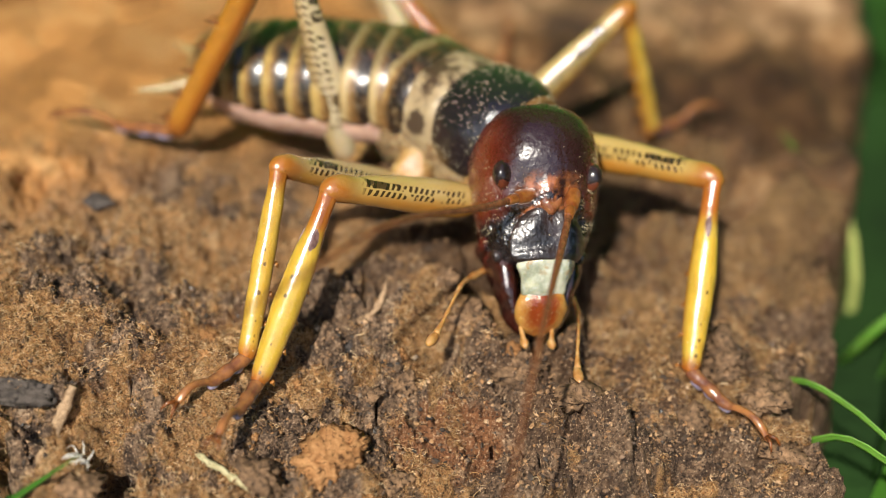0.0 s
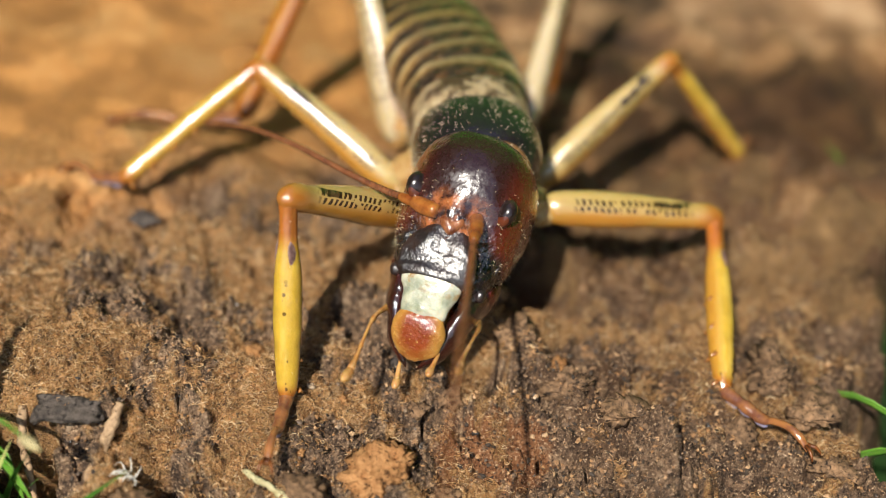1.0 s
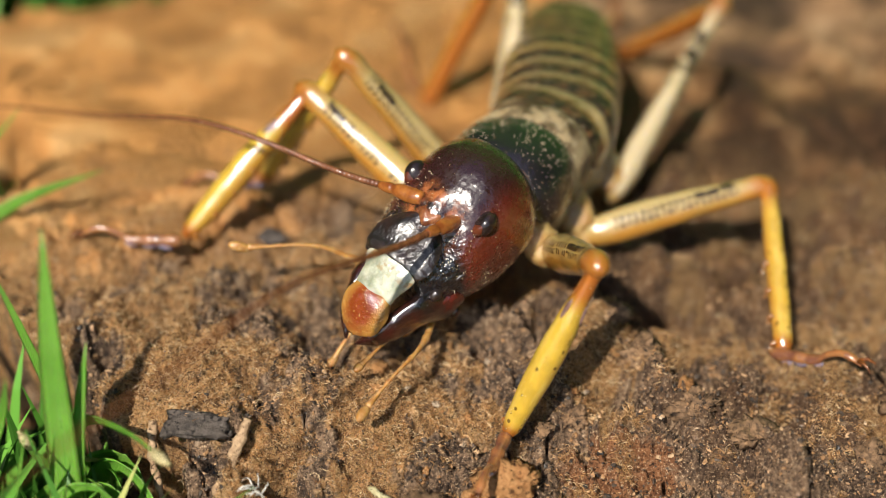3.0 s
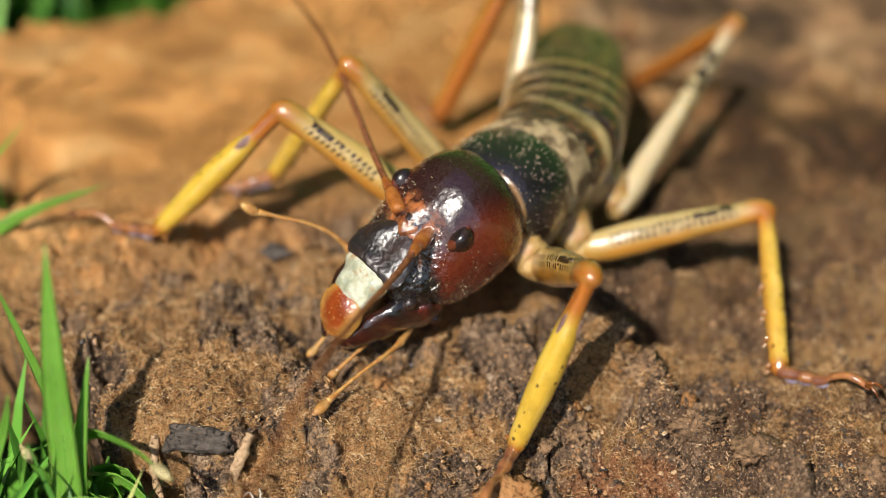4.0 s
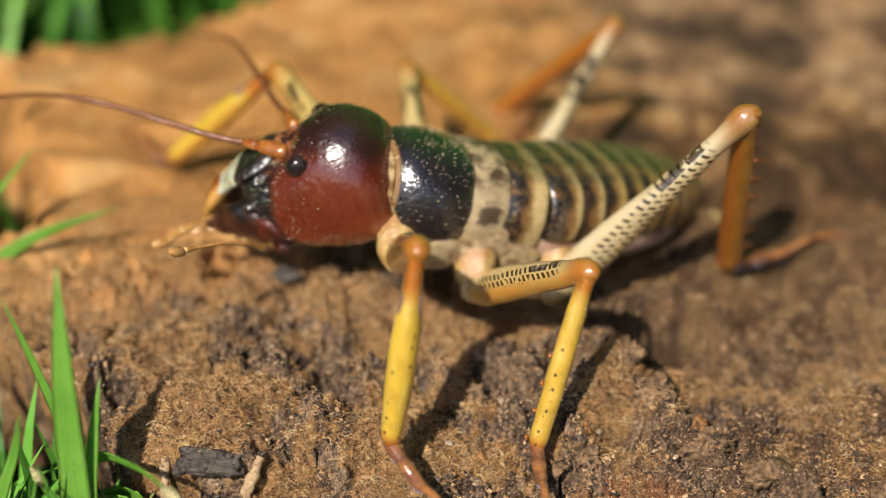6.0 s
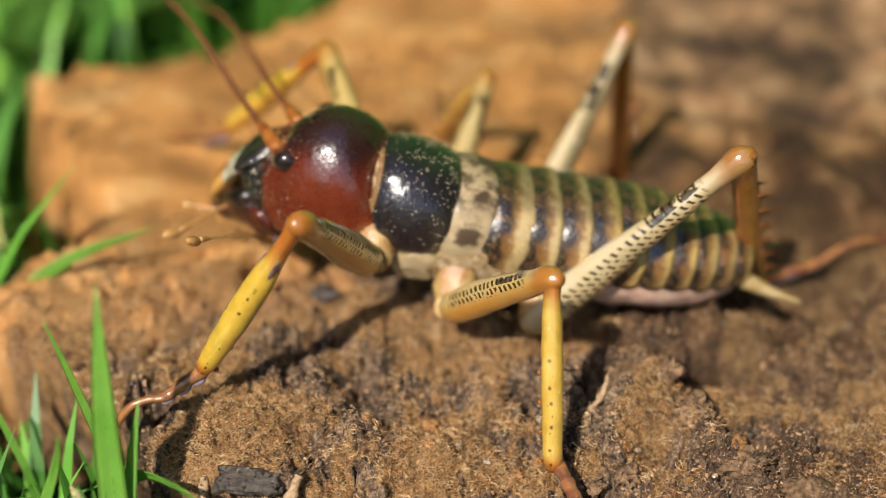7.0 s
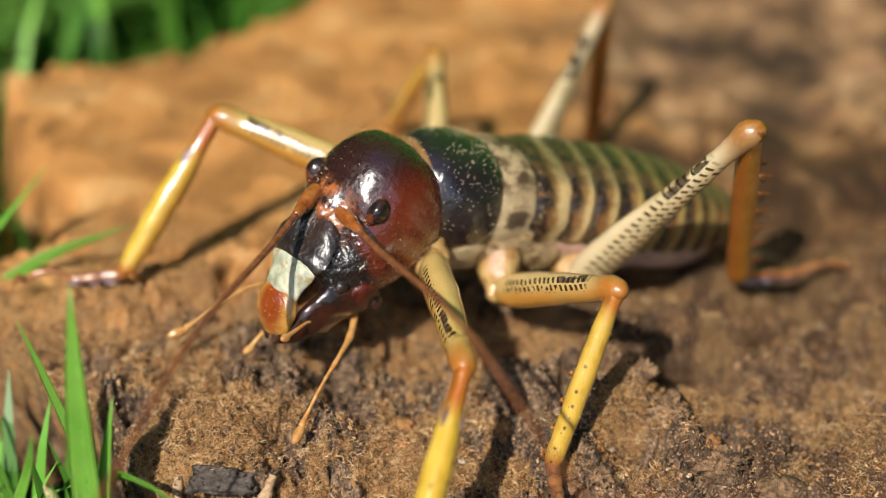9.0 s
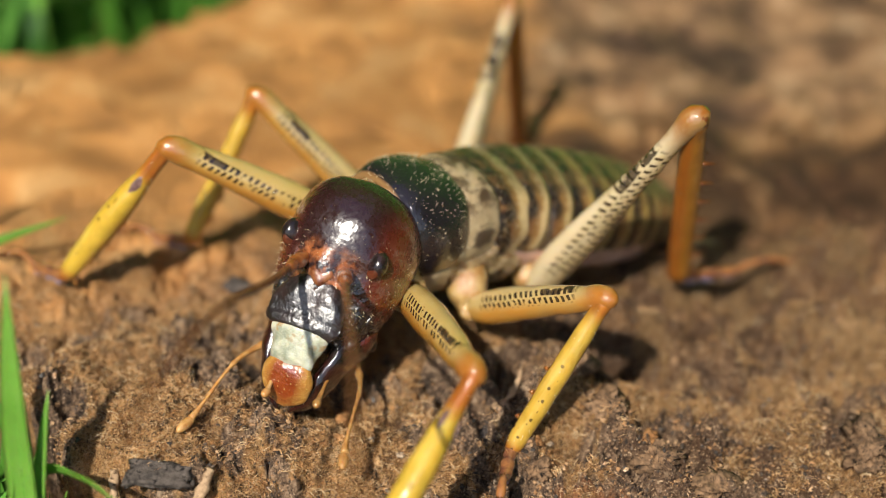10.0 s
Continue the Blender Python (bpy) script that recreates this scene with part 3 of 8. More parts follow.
def patch(x, y):
    """Over 0.5: felt of orange fibres; below: dark granular soil."""
    return 0.49 - 0.05 * np.clip((x - 14) / 12, 0, 1) + 0.03 * np.clip((10 - x) / 10, 0, 1) + 0.07 * np.exp(-(((x + 11) / 6) ** 2 + ((y + 12) / 6) ** 2)) + 0.06 * np.exp(-(((x - 1) / 10) ** 2 + ((y + 25) / 8) ** 2)) + 1.15 * (0.46 * grain(x, y, 6.0, 21) + 0.32 * grain(x, y, 2.3, 22) + 0.22 * grain(x, y, 0.9, 23) - 0.5)


def height(x, y):
    """Top of the log and the lawn below it, mm."""
    big, mid = grain(x, y, 13, 1), grain(x, y, 5.5, 2)
    rough = np.clip((30 - (y - 0.2 * x)) / 26, 0, 1)
    lumps = np.clip((x - 24) / 14, 0, 1) * np.clip((y + 6) / 14, 0, 1)
    dark = np.clip((0.54 - patch(x, y)) / 0.1, 0, 1)
    wx, wy = x + (grain(x, y, 1.7, 31) - 0.5) * 1.4, y + (grain(x, y, 1.7, 32) - 0.5) * 1.4
    z = -2.6 - 0.04 * x + 0.022 * y - 0.22 * np.clip(-18 - y, 0, 40)
    z = z + (big - 0.5) * (1.2 + 1.6 * rough + 5.0 * lumps) + (mid - 0.5) * (0.6 + 3.0 * rough + 4.5 * lumps)
    z = z + rough * (0.75 + 0.35 * dark) * (2.1 * clods(wx, wy, 2.9, 1, 0.6) + 1.35 * clods(wx, wy, 1.35, 2, 0.7) - 1.25)
    z = z + (0.12 + 0.9 * rough) * (0.8 * clods(wx, wy, 0.7, 3, 0.8) + 0.6 * np.abs(grain(x, y, 0.9, 4) - 0.5) + 0.4 * grain(x, y, 0.45, 6) - 0.5)
    front = np.clip((2 - y) / 16, 0, 1)
    z = z + front * (1.7 * clods(x + 2 * (wx - x), y + 2 * (wy - y), 6.5, 5, 0.7) - 0.7)
    ledge = np.clip((-25.6 + (grain(x, y, 3.0, 15) - 0.5) * 3.5 - y) / 0.9, 0, 1) * np.clip((-8.5 - x + (grain(x, y, 4, 16) - 0.5) * 4) / 1.5, 0, 1)
    z = z - 2.6 * ledge
    # cracks between the clods
    crack = np.clip(1 - np.abs(grain(wx, wy, 5.0, 51) - 0.5) / 0.07, 0, 1)
    split = np.clip(1 - np.abs(grain(wx, wy, 2.2, 52) - 0.5) / 0.09, 0, 1)
    z = z - rough * (2.2 * crack + 1.0 * split) * np.clip(0.35 + dark, 0, 1)
    # a hollow by the edge and a raised crust
    z = z - 18.0 * np.exp(-((((x + 10.6) / 2.3) ** 2 + ((y + 30.0) / 2.6) ** 2) ** 3))
    # a crusty ridge that runs forward on the far side, with a pit behind and a red hollow before it
    f = np.clip((-8 - y) / 24, 0, 1)
    off = x - (20 + 21.5 * f) - (grain(x, y, 5, 41) - 0.5) * 5
    z = z + RIDGE * np.exp(-((off / 3.2) ** 2)) * np.clip((-3 - y) / 5, 0, 1) * np.clip((y + 44) / 8, 0, 1) * (0.6 + 0.8 * grain(x, y, 3.5, 42))
    z = z - 8.0 * np.exp(-((((x - 32.0) / 3.4) ** 2 + ((y - -3.8) / 3.8) ** 2) ** 1.6)) - 4.5 * np.exp(-((((x - 22.3) / 2.6) ** 2 + ((y - -18.3) / 2.6) ** 2) ** 1.6)) - 2.2 * np.exp(-(((x - 23) / 5) ** 2 + ((y + 26) / 4) ** 2))
    z = z + 1.6 * np.exp(-(((x - 22) / 6) ** 2 + ((y + 7) / 5) ** 2)) - 1.5 * np.exp(-(((x - 30) / 5) ** 2 + ((y + 4) / 5) ** 2))
    d = inside(x, y) + (grain(x, y, 4, 7) - 0.5) * 4 + (grain(x, y, 1.3, 8) - 0.5) * 1.6
    drop = np.clip(-d / 2.6, 0, 1) ** 0.7
    return z * (1 - drop) + (LAWN_Z - 2) * drop - np.clip(2 - d, 0, 2) ** 2 * 0.25 * (1 - drop)


def at_height(x, y):
    return float(height(np.array([x], float), np.array([y], float))[0])


def build_log():
    xs = np.concatenate([np.arange(-64, -46, 0.9), np.arange(-46, -40, 0.5), np.arange(-40, 46, 0.17), np.arange(46, 68, 0.4), np.arange(68, 112, 0.9)])
    ys = np.concatenate([np.arange(-84, -45, 0.9), np.arange(-45, -6, 0.17), np.arange(-6, 16, 0.3), np.arange(16, 60, 0.7), np.arange(60, 128, 1.2)])
    gx, gy = np.meshgrid(xs, ys)
    gz = height(gx, gy)
    wx = gx + (grain(gx, gy, 1.1, 11) - 0.5) * 0.35
    wy = gy + (grain(gx, gy, 1.1, 12) - 0.5) * 0.35
    # the front corner is undercut
    d = inside(gx, gy) + (grain(gx, gy, 4, 7) - 0.5) * 4 + (grain(gx, gy, 1.3, 8) - 0.5) * 1.6
    under = np.clip(-d / 2.6, 0, 1) * np.clip((-12 - gx) / 6, 0, 1) * np.clip(-gy / 6, 0, 1)
    wx, wy = wx + under * 4.5, wy + under * 4.5
    co = np.stack([wx, wy, gz], -1).reshape(-1, 3) * MM
    w, h = len(xs), len(ys)
    a = (np.arange(h - 1)[:, None] * w + np.arange(w - 1)[None]).reshape(-1)
    me = bpy.data.meshes.new("log")
    me.from_pydata(co.tolist(), [], np.stack([a, a + 1, a + w + 1, a + w], -1).tolist())
    me.polygons.foreach_set("use_smooth", [True] * len(me.polygons))
    me.attributes.new("patch", "FLOAT", "POINT").data.foreach_set("value", patch(gx, gy).reshape(-1))
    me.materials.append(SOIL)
    return tagged(new("log", me), "rotten orange-brown log with crumbly dark soil on top", "log")


log = build_log()


def build_lawn():
    me = bpy.data.meshes.new("ground")
    n = 40
    k = np.sign(np.linspace(-1, 1, n)) * np.abs(np.linspace(-1, 1, n)) ** 4 * 60
    gx, gy = np.meshgrid(k, k)
    co = np.stack([gx, gy, np.full(gx.shape, LAWN_Z * MM)], -1).reshape(-1, 3)
    a = (np.arange(n - 1)[:, None] * n + np.arange(n - 1)[None]).reshape(-1)
    me.from_pydata(co.tolist(), [], np.stack([a, a + 1, a + n + 1, a + n], -1).tolist())
    me.materials.append(LAWN)
    return tagged(new("ground", me), "green lawn round the log", "lawn", kind="structure")


build_lawn()


def build_backdrop():
    """Garden shrubs far behind, which the shiny shell mirrors."""
    n, m, r = 60, 22, 2.6
    co, fs = [], []
    rnd = random.Random(3)
    for j in range(m):
        for i in range(n):
            a = radians(-50 + 260 * i / (n - 1))
            q = r + 0.25 * rnd.random() - 0.05 * j
            co.append((q * math.cos(a), q * math.sin(a), -0.05 + 3.3 * j / (m - 1) + (0.35 * rnd.random() if j == m - 1 else 0)))
    for j in range(m - 1):
        for i in range(n - 1):
            b = j * n + i
            fs.append((b, b + 1, b + n + 1, b + n))
    me = bpy.data.meshes.new("backdrop")
    me.from_pydata(co, [], fs)
    me.materials.append(FOLIAGE)
    return tagged(new("backdrop", me), "dark green garden shrubs far off", "backdrop", kind="structure")


build_backdrop()


# ---- grass ----
def blade_mesh(points, width, bend=0.3, steps=14):
    """A keeled grass blade along points (mm): tapered, folded along its midrib."""
    pts = catmull([(i, *p) for i, p in enumerate(points)], steps)
    bm = bmesh.new()
    rows = []
    for i, row in enumerate(pts):
        p = Vector(row[1:])
        q = Vector(pts[min(i + 1, steps - 1)][1:]) - Vector(pts[max(i - 1, 0)][1:])
        side = q.cross(Vector((0.25, 1, 0.1))).normalized()
        out = q.cross(side).normalized()
        f = i / (steps - 1)
        w = width * 0.5 * (1 - f**3.2) * (0.75 + 0.5 * f * (1 - f)) + 0.03
        t = 0.10 * (1 - f) + 0.03
        rows.append([bm.verts.new(p + side * a * w + out * (abs(a) * w * bend + b * t)) for a, b in ((-1, 0), (-0.5, 1), (0, 1), (0.5, 1), (1, 0), (0.5, -1), (0, -1), (-0.5, -1))])
    for a, b in zip(rows, rows[1:]):
        for i in range(8):
            bm.faces.new((a[i], a[(i + 1) % 8], b[(i + 1) % 8], b[i]))
    bm.faces.new(rows[0][::-1])
    bm.faces.new(rows[-1])
    bmesh.ops.recalc_face_normals(bm, faces=bm.faces)
    return bm


def grass_blade(points, width, label, tip=False):
    ob = new("grass_blade", link_mesh("grass_blade", blade_mesh(points, width), GRASS))
    rib = catmull([(i, *p) for i, p in enumerate(points)], 14)
    part("midrib", tube([r[1:] for r in rib], [0.05 * width * (1 - 0.85 * i / 13) for i in range(14)], 6), GRASS_RIB, ob, "paler midrib")
    if tip:
        p, q = Vector(points[-1]), Vector(points[-2])
        d = (p - q).normalized()
        part("tip", tube([p - d * 2.5, p - d * 1.2, p + d * 0.3], [0.28 * width, 0.3 * width, 0.08]), GRASS_TIP, ob, "withered tan tip")
    return tagged(ob, label, "grass", group="grass blades beside the log")


grass_blade([(-33.0, -30.5, LAWN_Z), (-32.4, -28.1, -8), (-32.3, -27.0, 8), (-31.9, -25.6, 22)], 4.0, "broad bright green grass blade standing beside the log")
grass_blade([(-62, 6, LAWN_Z), (-52, 8, -6), (-44, 9.5, 1.0), (-33, 10, 5.5)], 2.4, "narrow green grass blade leaning over the log")
grass_blade([(-33, -23, LAWN_Z), (-34.5, -20, -5), (-37, -19.5, 6), (-39, -20, 14)], 1.5, "thin pale green grass blade curving up")
grass_blade([(-31.8, -28.5, LAWN_Z), (-31.2, -28, -6), (-30.4, -26.5, 2), (-29.5, -24.6, 8)], 1.8, "short green grass blade at the log's edge")
grass_blade([(-37, -18, LAWN_Z), (-32, -23, -4), (-26, -29.5, 1.2), (-20.9, -35.4, 2)], 1.9, "green grass blade lying over the edge with a withered tip", True)
grass_blade([(-31, -24, LAWN_Z), (-32.8, -25.6, -10), (-35, -27.6, -4), (-36.2, -28.6, 0)], 1.9, "cut green grass stalk with a whitish end", True)
grass_blade([(-38, -34, LAWN_Z), (-34, -30, -9), (-29, -31, -5), (-24.5, -36, -7)], 1.8, "green grass blade bent towards the log")
grass_blade([(-44, -30, LAWN_Z), (-41, -27, -8), (-38, -27, 1), (-36.5, -29, 7)], 1.5, "green grass blade among the lawn")
grass_blade([(-33, -21, LAWN_Z), (-29.5, -24, -9), (-26.0, -27.5, -6.5), (-22.8, -31, -9)], 3.2, "broad green grass blade drooping before the log's edge")
grass_blade([(-35, -25, LAWN_Z), (-30.0, -27, -9.5), (-26.5, -30, -8), (-24.0, -35, -11)], 3.4, "broad green grass blade drooping before the log's edge")
grass_blade([(-31, -20, LAWN_Z), (-29.0, -23.5, -10), (-27.2, -28, -9), (-26, -34, -13)], 2.8, "green grass blade drooping before the log's edge")
grass_blade([(-36, -17, LAWN_Z), (-31.5, -20.5, -12), (-26.8, -25.0, -6.8), (-23.8, -30, -10)], 4.2, "broad green grass blade drooping before the log's edge")
grass_blade([(-40, -20, LAWN_Z), (-34.0, -24, -12), (-29.0, -28.5, -7.5), (-24.5, -35, -11)], 4.4, "broad green grass blade drooping before the log's edge")
grass_blade([(54, -12, LAWN_Z), (60, -19, -7), (66, -26, -5), (74, -36, -9)], 1.3, "thin green grass blade along the log's edge")
grass_blade([(58, -22, LAWN_Z), (63, -27, -8), (69, -33, -7), (78, -42, -12)], 1.4, "thin green grass blade along the log's edge")


def build_lawn_blades():
    rnd = random.Random(11)
    co, fs = [], []

    def blade(x, y, h, w, lean, head):
        b = len(co)
        dx, dy = math.cos(head), math.sin(head)
        for i in range(5):
            f = i / 4
            cx, cy, cz = x + dx * lean * f * f, y + dy * lean * f * f, LAWN_Z + h * f * (1 - 0.25 * f * lean / 30)
            q = w * (1 - f**2.5) * 0.5 + 0.03
            co.extend([((cx - dy * q) * MM, (cy + dx * q) * MM, cz * MM), ((cx + dx * q * 0.5) * MM, (cy + dy * q * 0.5) * MM, (cz + q * 0.2) * MM), ((cx + dy * q) * MM, (cy - dx * q) * MM, cz * MM)])
        for i in range(4):
            k = b + i * 3
            fs.extend([(k, k + 1, k + 4, k + 3), (k + 1, k + 2, k + 5, k + 4), (k + 2, k, k + 3, k + 5)])

    count = 0
    while count < 9000:
        x, y = rnd.uniform(-260, 260), rnd.uniform(-70, 430)
        if float(inside(np.array([x]), np.array([y]))[0]) > -3:
            continue
        near = x < -20 and y < 0
        if x > 55 and y < 130 and rnd.random() < 0.8:
            continue
        if near and rnd.random() < 0.35:
            continue
        high = rnd.uniform(12, 28) if near else rnd.uniform(16, 42)
        blade(x, y, high, rnd.uniform(0.9, 2.2) if near else rnd.uniform(1.5, 4.0), rnd.uniform(2, 18), rnd.uniform(0, 6.3))
        count += 1
    for _ in range(260):
        x, y = rnd.uniform(-75, -26), rnd.uniform(-48, -2)
        if float(inside(np.array([x]), np.array([y]))[0]) > -2.5:
            continue
        blade(x, y, rnd.uniform(10, 26), rnd.uniform(1.2, 2.6), rnd.uniform(2, 14), rnd.uniform(0, 6.3))
    me = bpy.data.meshes.new("grass")
    me.from_pydata(co, [], fs)
    me.materials.append(LAWN_BLADE)
    tagged(new("grass", me), "short green lawn grass round the log", "grass", kind="stuff")


build_lawn_blades()


def broad_leaf(x, y, z, size, turn, tilt):
    """A rounded, veined herb leaf, cupped, on a short stalk."""
    bm = bmesh.new()
    rings = 6
    top = bm.verts.new((0, 0, 0))
    rows = []
    for j in range(1, rings + 1):
        f = j / rings
        row = []
        for i in range(20):
            a = 2 * math.pi * i / 20
            r = size * f * (1 + 0.22 * math.cos(a)) * (1 + 0.05 * math.cos(7 * a) * f)
            row.append(bm.verts.new((r * math.cos(a), r * math.sin(a) * 0.72, 0.16 * size * f * f + 0.03 * size * math.cos(6 * a) * f)))
        rows.append(row)
    for i in range(20):
        bm.faces.new((top, rows[0][i], rows[0][(i + 1) % 20]))
    for a, b in zip(rows, rows[1:]):
        for i in range(20):
            bm.faces.new((a[i], b[i], b[(i + 1) % 20], a[(i + 1) % 20]))
    solid = bmesh.ops.solidify(bm, geom=bm.faces[:], thickness=0.25)
    del solid
    tube([(-size * 0.6, 0, 0), (-size * 1.1, 0, -4), (-size * 1.3, 0, LAWN_Z - z)], [0.5, 0.6, 0.7], 7, bm)
    ob = new("leaf", link_mesh("leaf", bm, GRASS))
    ob.matrix_basis = place(x, y, z, tilt, -tilt * 0.4, turn)
    return tagged(ob, "broad green herb leaf in the lawn behind the log", "leaf", group="herb leaves in the lawn")


for lx, ly, lz, ls, lt, li in ((-47, 88, 0, 11, 20, 20), (-66, 78, -2, 13, 100, 15), (-30, 104, 2, 12, 200, 25), (-78, 58, -4, 12, 300, 10), (-62, 30, -7, 10, 160, 18),
                               (-90, 96, 3, 15, 40, 22), (-14, 124, 3, 13, 250, 20), (-58, 112, 5, 14, 330, 24), (-60, 14, -8, 8, 60, 12),
                               (104, 26, -6, 10, 120, 16), (116, 56, 0, 14, 290, 18), (98, -30, -10, 9, 340, 15), (88, 2, -9, 9, 30, 24), (92, -14, -11, 8, 200, 20)):
    broad_leaf(lx, ly, lz, ls, lt, li)


# ---- litter on the log ----
def chunk(size, seed, flat=0.55, detail=3, jag=0.0):
    bm = bmesh.new()
    bmesh.ops.create_icosphere(bm, subdivisions=detail, radius=size)
    for v in bm.verts:
        v.co.z *= flat
    rr = random.Random(seed)
    for _ in range(9):
        n = Vector((rr.gauss(0, 1), rr.gauss(0, 1), rr.gauss(0, 1))).normalized()
        d = size * rr.uniform(0.35, 0.75) * (flat + (1 - flat) * math.hypot(n.x, n.y))
        for v in bm.verts:
            if v.co.dot(n) > d:
                v.co -= n * (v.co.dot(n) - d)
    for v in bm.verts:
        v.co += v.co.normalized() * noise.noise(v.co / size * 1.3 + Vector((seed * 3.1, seed, 0))) * size * 0.3
        v.co += v.co.normalized() * noise.noise(v.co / size * 3.1 + Vector((seed, 7, seed))) * size * 0.22
        v.co += v.co.normalized() * noise.noise(v.co / size * 8.0 + Vector((seed, 3, seed))) * size * (0.13 + jag)
        v.co += v.co.normalized() * noise.noise(v.co / size * 19.0 + Vector((seed, 3, seed))) * size * jag
    return bm


def litter(name, x, y, size, material, label, seed, flat=0.55, turn=0, sink=0.55, stretch=1.0):
    bm = chunk(size, seed, flat, 4, 0.16)
    for v in bm.verts:
        v.co.x *= stretch
    ob = new(name, link_mesh(name, bm, material))
    ob.matrix_basis = place(x, y, at_height(x, y) + size * flat * (1 - sink), 0, 0, turn)
    return tagged(ob, label, name.replace("_", " "), group=name.replace("_", " ") + "s on the log")


for i, (cx, cy, cs, st) in enumerate(((-13.6, -33.6, 3.0, 1.3), (-8.2, -34.4, 2.2, 1.0), (3.5, -33.0, 2.4, 1.3), (17.5, -31.5, 2.0, 1.2), (27.0, -14.0, 2.6, 1.4), (31.0, -20.5, 2.8, 1.3), (36.5, -26.0, 3.0, 1.2),
                                      (23.5, -9.5, 2.2, 1.2), (15.5, -22.0, 1.5, 1.1), (19.0, -19.5, 1.8, 1.0), (53.5, -18.5, 3.4, 1.3), (57.0, -23.5, 3.0, 1.1), (49.0, -24.0, 2.4, 1.2), (58.5, -29.5, 2.8, 1.2))):
    litter("soil_clod", cx, cy, cs, CLOD, "rough dark brown clod of crumbly soil", 4.1 * i + 11, 0.6, 67 * i, 0.62, st)
rnd = random.Random(21)
for i, (cx, cy, cs) in enumerate(((-1.0, -13.5, 1.7), (9.3, -30.8, 3.4), (12.6, -30.2, 2.8), (-1.5, -18.7, 1.0), (18.6, -18.1, 1.1), (7.7, -20.2, 0.9), (24.5, -9.4, 1.5), (30.5, -17.9, 1.3), (14.6, -36.0, 2.2), (3.1, -27.8, 0.9))):
    litter("wood_chip", cx, cy, cs, CHIP_ORANGE, "small crumbling orange chip of rotten wood", 1.7 * i, 0.5, rnd.uniform(0, 360), 0.8)
for i, (cx, cy, cs) in enumerate(((4.5, -18.8, 0.8), (1.5, -17.8, 0.6), (7.1, -23.4, 0.55), (-5.0, -16.7, 0.5), (10.1, -14.6, 0.6), (14.3, -21.1, 0.45), (-9.1, -13.2, 0.5), (9.0, -29.6, 0.7), (20.3, -17.2, 0.5), (-7.2, -26.2, 0.4))):
    litter("pebble", cx, cy, cs * 0.7, CHIP_PALE, "tiny pale grain of stone", 2.3 * i + 40, 0.75, rnd.uniform(0, 360), 0.4)
for i, (cx, cy, cs, st, tn) in enumerate(((13.2, -15.4, 1.5, 1.2, 10), (-14.0, 6.9, 1.5, 1.3, 0))):
    litter("charred_chip", cx, cy, cs, CHIP_BLACK, "flat blackened chip of decayed wood", 3.1 * i + 90, 0.42, tn, 0.6, st)


def plank(x, y, z, length, width, thick, turn, tilt):
    bm = bmesh.new()
    bmesh.ops.create_cube(bm, size=1)
    bmesh.ops.subdivide_edges(bm, edges=bm.edges, cuts=9, use_grid_fill=True)
    for v in bm.verts:
        v.co.x *= length * (1 + 0.3 * noise.noise(Vector((v.co.y * 3.5, v.co.z * 2, 1))))
        v.co.y *= width * (1 + 0.3 * noise.noise(Vector((v.co.x * 0.7, v.co.z * 2, 4)))) * (1.0 - 0.03 * v.co.x)
        v.co.z = v.co.z * thick + 0.5 * noise.noise(Vector((v.co.x * 0.4, v.co.y * 3.0, 2))) + 0.25 * noise.noise(Vector((v.co.x, v.co.y * 9.0, 5)))
    ob = new("bark_plate", link_mesh("bark_plate", bm, PLANK))
    ob.matrix_basis = place(x, y, z, tilt, 0, turn)
    return tagged(ob, "flat dark grey plate of weathered bark in the soil", "bark")


plank(-19.5, -25.0, at_height(-18.0, -24.0) + 0.3, 6.4, 2.7, 0.8, -6, 14)


def stick(name, points, radii, material, label, sides=14):
    bm = bmesh.new()
    pts = catmull([(i, *p, r) for i, (p, r) in enumerate(zip(points, radii))], 44)
    tube([p[1:4] for p in pts], [max(p[4], 0.03) for p in pts], sides, bm)
    lumpy(lumpy(bm, 0.9, 0.3, 3.0), 0.35, 0.14, 1.0)
    return tagged(new(name, link_mesh(name, bm, material)), label, name.replace("_", " "))


def laid(a, b, up, n=4, sag=0.25):
    """Points on a straight line that lies on the log from a to b."""
    f = np.linspace(0, 1, n)
    xs, ys = a[0] + (b[0] - a[0]) * f, a[1] + (b[1] - a[1]) * f
    zs = height(xs, ys)
    line = zs[0] + (zs[-1] - zs[0]) * f
    line = line + max(0.0, float((zs - line).max())) * 0.7 + up
    return [(x, y, z + sag * math.sin(3 * i)) for i, (x, y, z) in enumerate(zip(xs.tolist(), ys.tolist(), line.tolist()))]


def on_log(x, y, up):
    return (x, y, at_height(x, y) + up)


stick("twig", laid((-14.4, -25.2), (-20.2, -32.0), -0.15, 4, 0.4), [0.5, 0.62, 0.75, 0.45], TWIG, "short rough brown twig lying on the soil")
stick("straw", laid((-2.4, -30.0), (8.6, -38.0), 0.3, 4, 0.12), [0.28, 0.4, 0.42, 0.36], STRAW, "dry pale straw of grass lying on the soil")
stick("root", [(-24.4, -22.4, -4.0), (-24.5, -24.2, -7.0), (-23.6, -27.0, -9.5), (-22.4, -30.5, -14)], [0.4, 0.42, 0.36, 0.3], TWIG, "thin grey rootlet hanging over the log's edge")
stick("splinter", [on_log(14.5, -13.7, 0.4), on_log(16.5, -12.6, 1.6), on_log(17.6, -10.5, 3.4)], [0.5, 0.35, 0.06], TWIG, "pointed brown splinter sticking up from the wood")


